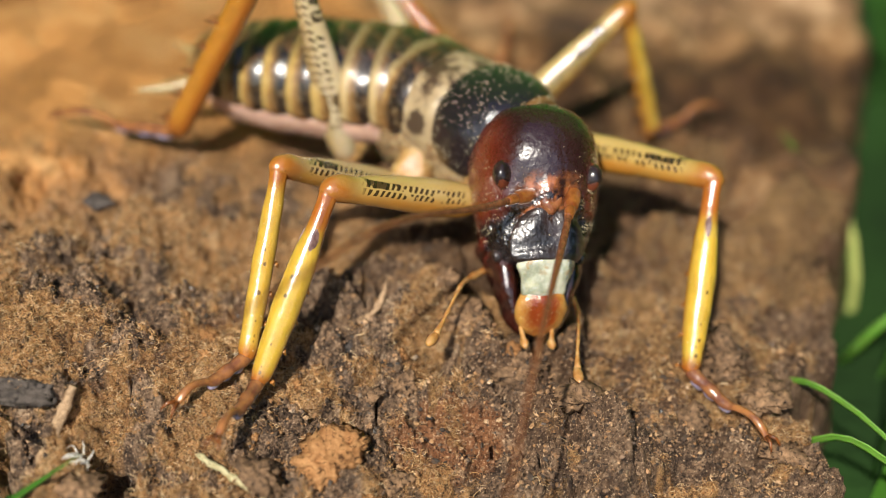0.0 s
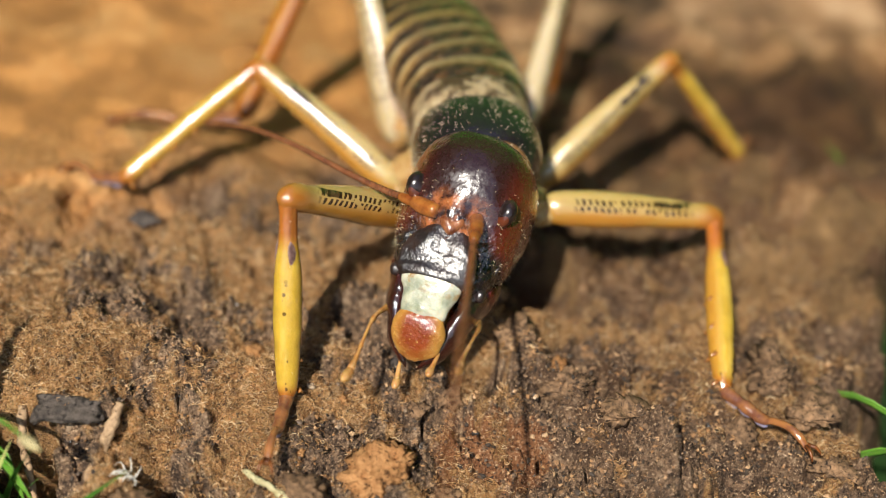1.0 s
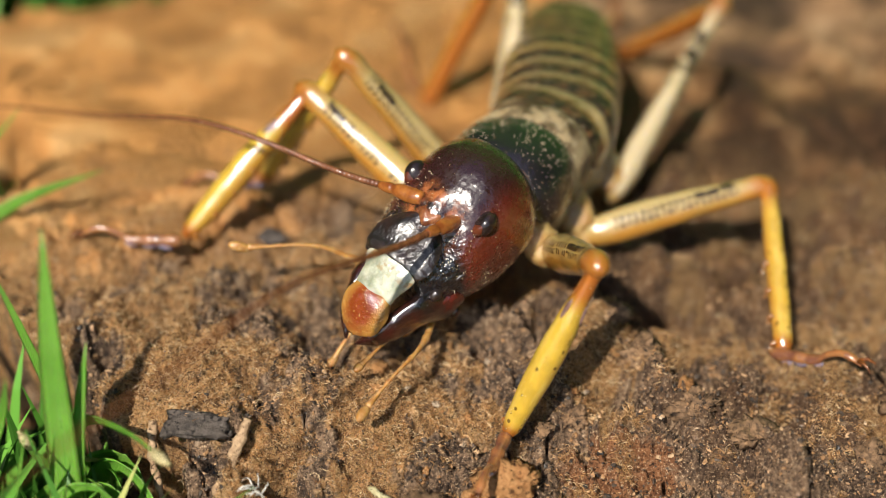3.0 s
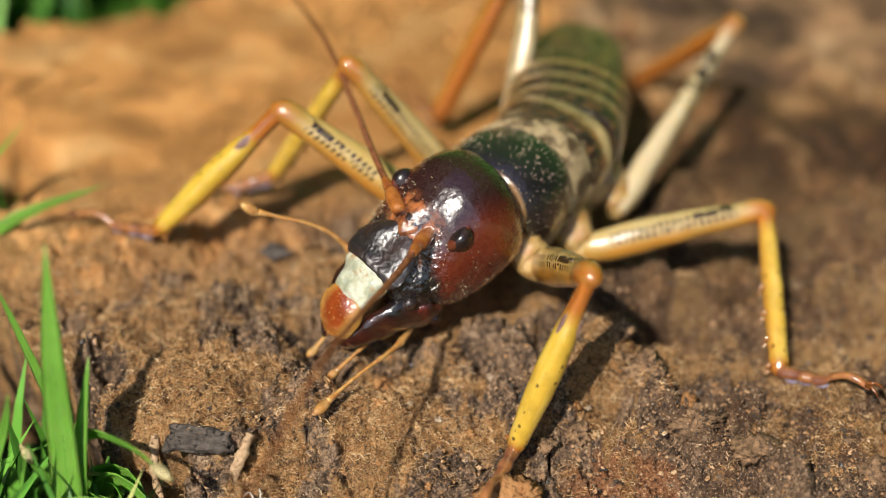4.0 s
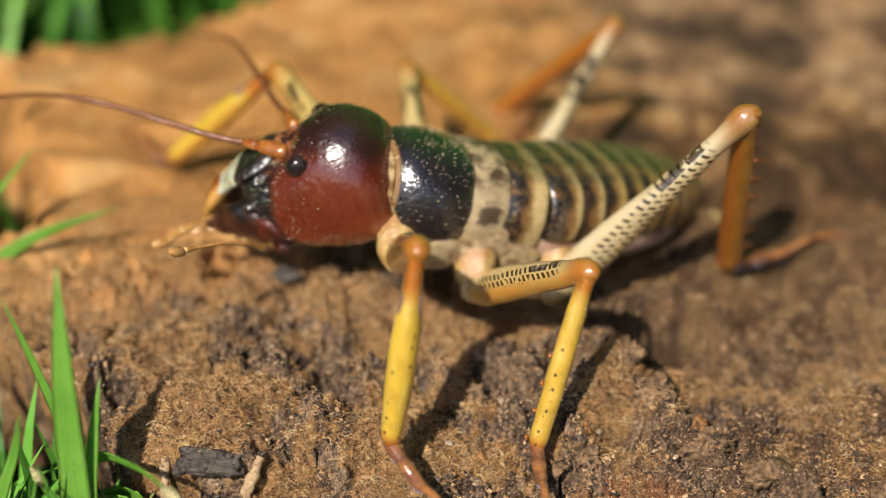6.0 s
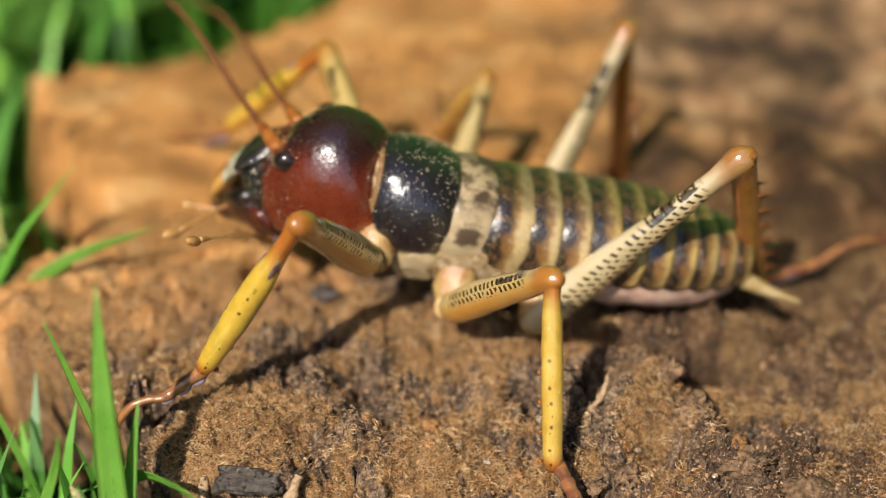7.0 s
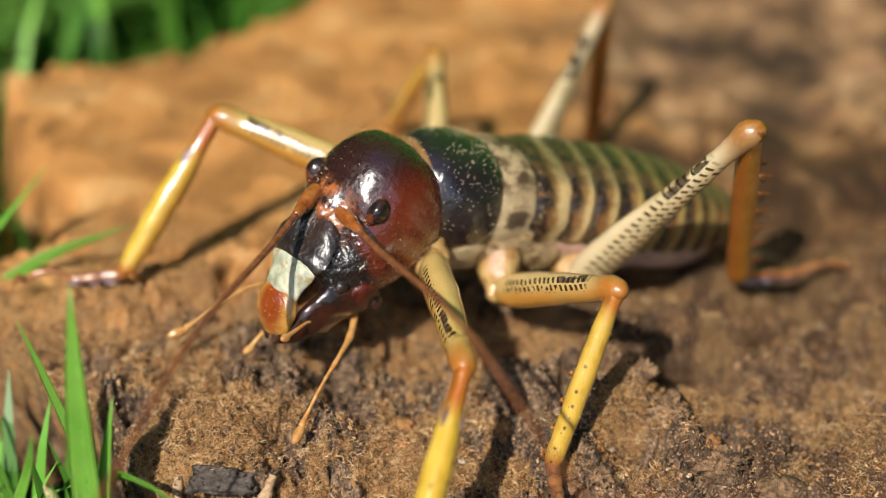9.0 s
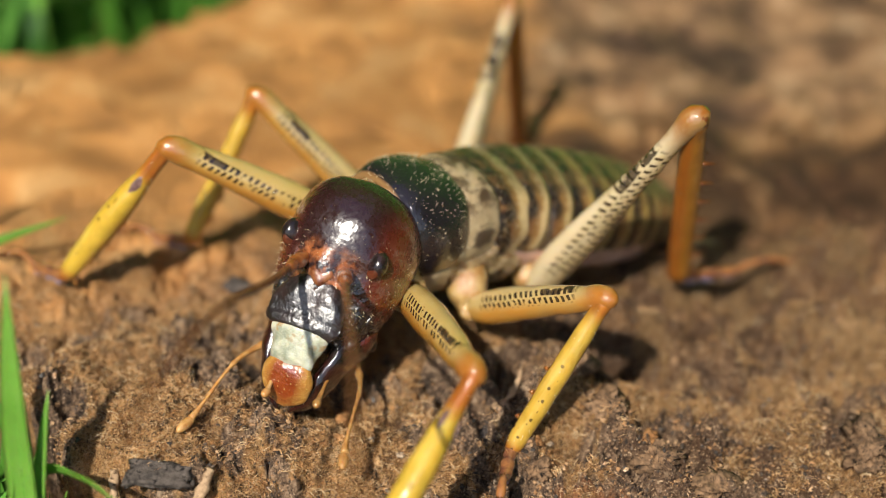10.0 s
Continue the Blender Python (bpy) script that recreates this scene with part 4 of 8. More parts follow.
def dry_tuft(x, y):
    """A knot of thin bleached rootlets."""
    rr, bm, z = random.Random(6), bmesh.new(), at_height(x, y)
    for _ in range(12):
        a, pts, p = rr.uniform(0, 6.28), [], Vector((x + rr.uniform(-0.5, 0.5), y + rr.uniform(-0.8, 0.8), z - 0.1))
        for i in range(7):
            pts.append(p.copy())
            p = p + Vector((math.cos(a) * 0.3, math.sin(a) * 0.3, 0.32 - 0.09 * i))
            a += rr.uniform(-0.9, 0.9)
        tube(pts, [0.09, 0.1, 0.08, 0.08, 0.07, 0.06, 0.03], 6, bm)
    tagged(new("rootlet_tuft", link_mesh("rootlet_tuft", bm, CHIP_WHITE)), "small tuft of bleached white rootlets in the soil", "rootlets")


dry_tuft(-13.6, -30.2)


def build_crumbs():
    rnd = random.Random(8)
    src = []
    for k in range(5):
        bm = chunk(1.0, 5.3 * k, 0.8, 1)
        bm.verts.ensure_lookup_table()
        src.append(([v.co.copy() for v in bm.verts], [[v.index for v in f.verts] for f in bm.faces]))
        bm.free()
    n = 52000
    xs = np.array([rnd.uniform(-40, 66) for _ in range(n)])
    ys = np.array([rnd.triangular(-48, 30, -24) for _ in range(n)])
    keep = inside(xs, ys) > 0.5
    zs = height(xs, ys)
    co, fs = [], []
    for x, y, z, ok in zip(xs, ys, zs, keep):
        felt = float(patch(np.array([x]), np.array([y]))[0]) > 0.53
        if not ok or (y > 8 + 0.3 * x and rnd.random() < 0.85) or (felt and rnd.random() < 0.55):
            continue
        vs, faces = rnd.choice(src)
        r = 0.06 + (0.10 if felt else 0.36) * rnd.random() ** 4
        m = Matrix.Rotation(rnd.uniform(0, 6.28), 3, "Z") @ Matrix.Rotation(rnd.uniform(-0.8, 0.8), 3, "X") @ Matrix.Diagonal((rnd.uniform(0.6, 1.7), rnd.uniform(0.5, 1.2), rnd.uniform(0.4, 1.1)))
        b = len(co)
        for v in vs:
            q = m @ (v * r)
            co.append(((x + q.x) * MM, (y + q.y) * MM, (z + r * 0.35 + q.z) * MM))
        fs.extend([tuple(b + i for i in f) for f in faces])
    me = bpy.data.meshes.new("crumbs")
    me.from_pydata(co, [], fs)
    me.materials.append(CRUMB)
    tagged(new("crumbs", me), "loose dark and orange crumbs of soil on the log", "soil", kind="stuff")


build_crumbs()


def build_fibres():
    rnd = random.Random(9)
    n = 90000
    xs = np.array([rnd.uniform(-40, 64) for _ in range(n)])
    ys = np.array([rnd.triangular(-46, 20, -20) for _ in range(n)])
    keep = (inside(xs, ys) > -0.6) & (patch(xs, ys) + 0.16 * grain(xs, ys, 1.1, 24) > 0.53) & (ys < 16 + 0.3 * xs)
    zs = height(xs, ys)
    co, fs = [], []
    for x, y, z, ok in zip(xs, ys, zs, keep):
        if not ok:
            continue
        a, c, length, r = rnd.uniform(0, 6.28), rnd.uniform(-4.5, 4.5), rnd.uniform(0.5, 1.5), rnd.uniform(0.018, 0.044)
        rise, p = rnd.uniform(0.2, 1.1), Vector((x, y, z - 0.1))
        b = len(co)
        for i in range(5):
            f = i / 4
            d = Vector((math.cos(a), math.sin(a), rise * (1 - 2.0 * f)))
            s = Vector((-math.sin(a), math.cos(a), 0))
            q = r * (1 - 0.6 * f)
            for v in (p + s * q, p - s * q * 0.5 + Vector((0, 0, q)), p - s * q * 0.5 - Vector((0, 0, q))):
                co.append(tuple(v * MM))
            p = p + d * length / 4
            a += c / 4 + rnd.uniform(-0.3, 0.3)
        for i in range(4):
            k = b + 3 * i
            fs.extend([(k, k + 1, k + 4, k + 3), (k + 1, k + 2, k + 5, k + 4), (k + 2, k, k + 3, k + 5)])
    me = bpy.data.meshes.new("fibres")
    me.from_pydata(co, [], fs)
    me.materials.append(FIBRE)
    tagged(new("fibres", me), "fine orange wood fibres and rootlets in the soil", "fibres", kind="stuff")


build_fibres()


# ---- the insect ----
weta = tagged(new("weta"), "large tree weta with red-brown head, banded abdomen and yellow legs", "insect")
weta.scale = (1.02, 1.02, 1.02)


def build_head():
    keys = [(-2.6, 3.2, 4.6, -3.4), (-1.9, 4.8, 6.7, -4.5), (0.0, 6.2, 8.5, -5.3), (3.4, 6.75, 9.2, -5.7), (7.0, 6.5, 7.9, -5.7), (10.0, 5.8, 6.2, -5.1), (12.4, 4.7, 5.2, -4.0), (13.8, 3.6, 4.4, -2.6)]
    rings = []
    for x, hw, zt, zb in catmull(keys, 60):
        ring = []
        for a in np.linspace(0, 2 * math.pi, 64, endpoint=False):
            c, q = math.cos(a), math.sin(a)
            y = hw * math.copysign(abs(c) ** 0.88, c)
            z = 0.6 + ((zt - 0.6) * abs(q) ** 0.88 if q >= 0 else (zb - 0.6) * abs(q) ** 0.95)
            # hollows beside the face, a ridge between the feelers
            if q > 0.1:
                z -= 0.9 * math.exp(-(((x - 10.2) / 1.4) ** 2 + ((abs(y) - 3.4) / 1.1) ** 2))
                z -= 0.6 * math.exp(-(((x - 7.6) / 1.1) ** 2 + ((abs(y) - 2.5) / 1.2) ** 2))
                z += 0.4 * math.exp(-(((x - 8.2) / 1.8) ** 2 + (y / 0.9) ** 2))
            # a groove down the cheek before the jaw's root
            y -= math.copysign(0.35 * math.exp(-(((x - 10.3 + 0.25 * (z - 2)) / 0.35) ** 2)), y) if abs(c) > 0.5 else 0
            ring.append((x, y, z))
        rings.append(ring)
    bm = lumpy(lumpy(loft(bmesh.new(), rings), 2.2, 0.12, 2.0), 0.9, 0.05, 1.0)
    head = part("head", bm, HEAD, weta, "glossy dark red-brown head capsule")
    for s in (1, -1):
        part("eye", egg(1.5, 1.1, 1.6, (0, 0, 0), 28), EYE, head, "shiny black eye", place(5.7, s * 4.55, 6.05, s * -32, 20, 0))
        part("eye_rim", egg(1.8, 0.95, 1.92, (0, 0, 0), 24), EYE_RIM, head, "", place(5.7, s * 4.25, 5.75, s * -32, 20, 0))
        # jaws: deep and flat at the cheek, tapering to a point under the lip
        keys = [(9.4, 3.5, -2.0, 1.0, 2.2), (11.6, 3.95, -1.5, 1.35, 2.7), (14.2, 3.7, -1.0, 1.2, 2.35), (16.6, 3.15, -1.1, 1.0, 1.75), (18.6, 2.5, -1.7, 0.85, 1.2), (20.0, 1.6, -2.4, 0.6, 0.75), (20.9, 0.6, -3.0, 0.12, 0.15)]
        rings = []
        for x, y, z, ry, rz in catmull(keys, 30):
            lean = 0.35
            ring = []
            for a in np.linspace(0, 2 * math.pi, 20, endpoint=False):
                u, v = ry * math.copysign(abs(math.cos(a)) ** 0.8, math.cos(a)), rz * math.sin(a)
                ring.append((x + 0.25 * v, s * (y + u - lean * v * 0.4), z + v + 0.15 * u))
            rings.append(ring)
        part("mandible", lumpy(lumpy(loft(bmesh.new(), rings), 1.5, 0.22, s), 0.5, 0.07, s), MANDIBLE, head, "black tapering jaw with a reddish root")
        part("jaw_root", lumpy(lumpy(egg(2.1, 0.6, 1.7, (0, 0, 0), 22), 1.0, 0.2, s), 0.4, 0.06, s), ROOT_RED, head, "dark red plate at the root of the jaw", place(11.9, s * 4.95, -1.6, 0, 22, s * -16))
        part("cheek_joint", lumpy(egg(0.75, 0.6, 0.7, (12.9, s * 4.5, 1.2)), 0.6, 0.12, s), FACE, head)
        part("cheek_joint", lumpy(egg(0.8, 0.6, 0.7, (10.6, s * 4.9, -4.0)), 0.6, 0.12, s), MANDIBLE, head)
        ridge = [(6.6, s * 5.85, 3.4), (8.2, s * 5.8, 2.6), (9.8, s * 5.3, 2.2), (11.4, s * 4.9, 1.7), (12.6, s * 4.5, 1.3)]
        part("suture", tube(ridge, [0.12, 0.22, 0.28, 0.26, 0.2], 9), FACE, head)
        part("maxilla", lumpy(lumpy(egg(3.6, 1.3, 0.9, (13.4, s * 2.4, -3.9)), 1.2, 0.3, s), 0.5, 0.12, s), PALP, head, "knobbly amber mouthpart under the jaw")
        for name, pts, radii, tip in (
                ("outer", [(11.5, s * 3.0, -4.4), (14.6, s * 3.9, -4.7), (17.6, s * 4.2, -4.3), (20.2, s * 3.9, -4.5), (22.6, s * 3.5, -5.2), (24.2, s * 3.3, -5.7)], (0.44, 0.36, 0.24, 0.18, 0.19, 0.38), (24.9, s * 3.27, -5.9, 1.25, 0.55)),
                ("inner", [(12.5, s * 1.6, -4.3), (14.5, s * 1.9, -4.4), (16.5, s * 2.0, -4.6), (18.2, s * 1.95, -4.9), (19.8, s * 1.9, -5.2), (22.3, s * 1.65, -6.1)], (0.4, 0.36, 0.28, 0.22, 0.17, 0.3), (22.5, s * 1.62, -6.2, 0.8, 0.45))):
            base, reach = Vector(pts[0]), 1.2 if name == "outer" else 1.0
            pts = [base + (Vector(p) - base) * reach for p in pts]
            rows = catmull([(i, *p, r) for i, (p, r) in enumerate(zip(pts, radii))], 40)
            # knuckles at the joints
            rad = [p[4] * (1 + 0.45 * max(math.exp(-(((p[0] - k) / 0.1) ** 2)) for k in (1.2, 2.3, 3.6))) for p in rows]
            bm = tube([p[1:4] for p in rows], rad, 12)
            egg(tip[3], tip[4], tip[4], base + (Vector(tip[:3]) - base) * reach, 16, bm)
            ob = part("palp", bm, PALP, head, "long jointed tan palp with a swollen tip" if name == "outer" else "short tan palp with a swollen tip")
            PARTS[name + "_palp_" + ("left" if s > 0 else "right")] = ob
    # shield of the face: two flat swellings and a rolled rim over the pale part
    rings = []
    for x, hw, lift in catmull([(9.0, 1.2, 5.6), (9.6, 2.4, 5.5), (11.0, 3.5, 5.15), (12.6, 3.95, 4.65), (13.9, 3.75, 4.2), (14.4, 3.2, 3.9)], 30):
        ring = []
        for a in np.linspace(0, 2 * math.pi, 40, endpoint=False):
            c, q = math.cos(a), math.sin(a)
            y = hw * math.copysign(abs(c) ** 0.75, c)
            z = lift + (0.95 if q > 0 else 1.2) * q * (1 - 0.35 * (abs(y) / 4.2) ** 2)
            if q > 0:
                z += 0.22 * math.exp(-(((x - 11.6) / 1.1) ** 2 + ((abs(y) - 1.9) / 1.0) ** 2)) - 0.14 * math.exp(-(((x - 13.2) / 0.4) ** 2)) - 0.2 * math.exp(-((y / 0.35) ** 2)) * (x < 13)
            ring.append((x, y, z))
        rings.append(ring)
    part("face_shield", lumpy(lumpy(loft(bmesh.new(), rings), 1.7, 0.22, 5.0), 0.55, 0.08, 5.0), FACE, head, "polished blackish shield of the face")
    part("brow", lumpy(lumpy(egg(2.1, 1.4, 0.9, (8.0, 0, 6.35), 26), 1.0, 0.3, 2.0), 0.4, 0.08, 3.0), BROW, head, "glossy orange-tan swelling between the feelers")
    for s in (1, -1):
        part("socket", lumpy(egg(1.3, 1.15, 0.55, (0, 0, 0), 20), 0.6, 0.12, s), EYE_RIM, head, "orange-brown socket of the feeler", place(8.0, s * 2.4, 5.75, s * -18, 20, 0))
    keys = [(13.7, 3.1, 0.8, 4.0), (14.3, 3.15, 1.1, 3.75), (15.2, 2.95, 1.2, 3.2), (16.2, 2.55, 1.15, 2.5), (17.2, 2.2, 0.95, 1.8), (17.8, 1.6, 0.5, 1.3)]
    part("clypeus", lumpy(lumpy(bone(keys, 24, 28), 1.5, 0.28), 0.6, 0.06), CLYPEUS, head, "pale greenish-white wet shield above the lip")
    keys = [(16.7, 1.6, 0.6, 1.45), (17.1, 2.35, 1.1, 1.4), (18.3, 2.8, 1.5, 0.6), (19.5, 2.5, 1.3, -0.4), (20.2, 1.6, 0.8, -1.1), (20.7, 0.4, 0.25, -1.5)]
    part("labrum", lumpy(lumpy(bone(keys, 26, 28), 1.4, 0.16), 0.5, 0.05), LABRUM, head, "amber-brown rounded lip with paler margins")
    rr, rows = random.Random(4), []
    for _ in range(340):
        a, x = rr.uniform(-0.4, math.pi + 0.4), rr.uniform(-0.5, 12)
        hw, zt = np.interp(x, [-1.2, 1, 4, 7, 10, 12.6], [4.9, 6.3, 6.75, 6.5, 5.8, 4.6]), np.interp(x, [-1.2, 1, 4, 7, 10, 12.6], [7.2, 8.7, 9.1, 7.9, 6.2, 5.1])
        c, q = math.cos(a), math.sin(a)
        p = Vector((x, hw * math.copysign(abs(c) ** 0.88, c), 0.6 + ((zt - 0.6) * abs(q) ** 0.88 if q > 0 else -6.2 * abs(q) ** 0.95)))
        n = Vector((0, c, q))
        rows.append((p - n * 0.1, p + n * rr.uniform(0.15, 0.45) + Vector((rr.uniform(0, 0.4), 0, 0))))
    for _ in range(26):
        y = rr.uniform(-2.2, 2.2)
        p = Vector((20.3 - 0.18 * y * y, y, -1.0))
        rows.append((p, p + Vector((rr.uniform(0.2, 0.6), rr.uniform(-0.2, 0.2), rr.uniform(-0.5, 0.1)))))
    tagged(part("hairs", hairs(rows, 0.035), BRISTLE, head, "scattered short golden hairs"), kind="stuff")
    return head


PARTS["head"] = build_head()

for side, s in (("left", 1), ("right", -1)):
    n, pts, rad = 400, [], []
    for i in range(n):
        f = i / (n - 1)
        pts.append((f * 64, 0, 0.25 + 1.9 * math.sin(math.pi * min(max(f - 0.07, 0) * 1.6, 1)) ** 2 - 12 * max(f - 0.42, 0) ** 1.6))
        rad.append((0.34 * (1 - f) ** 0.8 + 0.08) * (0.7, 1.0, 1.02)[i % 3])
    feeler = part("antenna", tube(pts, rad, 8), FEELER, weta, "very long thin ringed brown feeler")
    keys = [(-0.8, 0.7, 0.7, 0), (0.2, 0.85, 0.85, 0), (1.5, 0.82, 0.82, 0.1), (2.3, 0.68, 0.68, 0.15), (2.55, 0.54, 0.54, 0.18), (2.8, 0.6, 0.6, 0.2), (3.6, 0.54, 0.54, 0.22), (4.2, 0.42, 0.42, 0.25)]
    part("scape", lumpy(bone(keys, 30, 16), 0.8, 0.06, s), SCAPE, feeler, "stout orange root of the feeler")
    PARTS["antenna_" + side] = feeler


def build_trunk():
    keys = [(-23, 4.6, 4.8, -2.4), (-18, 5.6, 5.6, -1.6), (-12, 5.8, 5.8, -1.4), (-6, 5.3, 5.6, -0.9), (-1.5, 4.6, 5.2, 0.2), (1.6, 3.8, 4.2, 0.6)]
    part("thorax", lumpy(lumpy(bone(keys, 40, 36), 3.0, 0.7, 1.0), 1.1, 0.5, 4.0), PALE_SKIN, weta, "folded pale cream skin under the back plates")
    keys = [(-8.7, 6.0, 5.5, -12, 0.4), (-8.0, 6.4, 5.8, 8, 0.3), (-6.6, 6.8, 6.1, 26, 0.1), (-4.6, 6.9, 6.3, 33, 0.0), (-2.4, 6.4, 6.3, 27, 0.0), (-0.7, 5.6, 5.8, 8, 0.0), (0.2, 4.9, 5.2, -8, 0.0)]
    pron = part("pronotum", lumpy(arch(keys, 22, 44, 0.5), 2.4, 0.16, 6.0), PRONOTUM, weta, "glossy black saddle plate with golden flecks")
    rr, rows = random.Random(14), []
    for _ in range(520):
        x, a = rr.uniform(-8.2, 0.2), rr.uniform(-0.2, math.pi + 0.3)
        hw, top = np.interp(x, [-10, -5.2, -2.4, 0.2], [6.4, 6.8, 6.4, 5.0]), np.interp(x, [-10, -5.2, -2.4, 0.2], [5.6, 6.4, 6.3, 5.3])
        c, q = math.cos(a), math.sin(a)
        z = top * q**0.85 if q >= 0 else -abs(q) * top * 0.9
        p = Vector((x, hw * math.copysign(abs(c) ** 0.8, c), z))
        n = Vector((0, c, max(q, 0.0))).normalized()
        t = Vector((rr.uniform(-1, 1), rr.uniform(-0.6, 0.6), rr.uniform(-0.3, 0.3)))
        rows.append((p + n * 0.02, p + n * rr.uniform(0.12, 0.3) + t * 0.4))
    tagged(part("hairs", hairs(rows, 0.04), BRISTLE, pron, "short golden hairs"), kind="stuff")
    rr = random.Random(31)
    for sd in (1, -1):
        for px, py, pz, pr in ((-1.2, 5.0, -3.6, 1.5), (-3.6, 5.6, -4.2, 1.7), (-6.6, 5.9, -4.0, 1.9), (-9.4, 6.2, -3.2, 2.1), (-12.4, 6.3, -4.0, 2.1), (-15.4, 6.4, -3.8, 2.1)):
            bm = lumpy(lumpy(egg(pr * 1.4, pr * 0.34, pr * rr.uniform(1.1, 1.5), (0, 0, 0), 24), 1.5, 0.4, px), 0.6, 0.14, pz)
            part("pleurite", bm, rr.choice((PALE_SKIN, PALE_SKIN, SPOTTED)), weta, "small knobbly cream plate of the flank", place(px, sd * (py - 0.8), pz + 0.8 * math.sin(5 * px), sd * -12 + rr.uniform(-12, 12), rr.uniform(-40, 40), rr.uniform(-12, 12)))
    for x0, x1, hw, top in ((-7.9, -12.8, 6.4, 5.5), (-12.2, -17.2, 6.7, 5.5)):
        d = x1 - x0
        keys = [(d, hw, top, 24, 1.0), (d + 1.2, hw + 0.15, top + 0.15, 30, 1.0), (-1.4, hw + 0.1, top + 0.1, 30, 0.8), (0, hw - 0.3, top - 0.2, 24, 0.6)]
        part("notum", lumpy(arch(keys, 12, 40, 0.5), 2.0, 0.2, x0), NOTUM if x0 > -10 else TERGITES[0], weta, "cream back plate blotched with brown and black", place(x0, 0, 0))


build_trunk()


def build_abdomen():
    keys = [(-26, 1.4, 1.6, -1.4), (-23.5, 3.6, 3.4, -1.7), (-18.5, 5.7, 4.5, -2.0), (-10.5, 6.7, 4.8, -2.1), (-2.5, 6.7, 4.8, -2.1), (2.5, 5.6, 4.5, -1.8)]
    ab = part("abdomen", lumpy(bone(keys, 40, 36), 2.2, 0.3, 8.0), BELLY, weta, "soft pinkish-cream underside of the abdomen")
    edges = [1.4, -1.9, -5.2, -8.5, -11.6, -14.6, -17.4, -20.0, -22.4, -24.6]
    hw = np.interp(edges, [-24.5, -21.5, -16.5, -8.5, 1.5], [3.4, 4.8, 6.1, 6.9, 6.7])
    top = np.interp(edges, [-24.5, -21.5, -16.5, -8.5, 1.5], [2.6, 3.6, 4.7, 5.5, 5.5])
    for i in range(9):
        x0, x1 = edges[i], edges[i + 1]
        d = x1 - x0 - 0.9
        keys = [(d, hw[i + 1] + 0.32, top[i + 1] + 0.32, 12, 1.6), (d * 0.75, (hw[i] + hw[i + 1]) / 2 + 0.36, (top[i] + top[i + 1]) / 2 + 0.36, 15, 1.6), (d * 0.35, hw[i] + 0.2, top[i] + 0.2, 15, 1.6), (0, hw[i] - 0.2, top[i] - 0.2, 12, 1.6)]
        mat = TERGITES[0 if i < 2 else 1 if i < 6 else 2]
        part("tergite", lumpy(arch(keys, 9, 40, 0.35), 1.8, 0.14, i * 2.0), mat, ab, "dark shiny band with a yellow-cream hind edge", place(x0, 0, 0))
    for s in (1, -1):
        keys = [(0, 0.9, 0.9, 0), (1.5, 1.0, 1.0, 0), (5, 0.6, 0.6, 0.3), (8, 0.12, 0.12, 0.9)]
        part("cercus", bone(keys, 14, 12), CERCUS, ab, "pale tapering tail feeler", place(-24.1, s * 2.4, -1.0, 0, 8, 180 - s * 24))
    return ab


PARTS["abdomen"] = build_abdomen()

HIPS = {"front": (-1.29, 7.54, -4.14), "middle": (-10.83, 8.47, -7.05), "hind": (-20.50, 7.60, -7.00)}


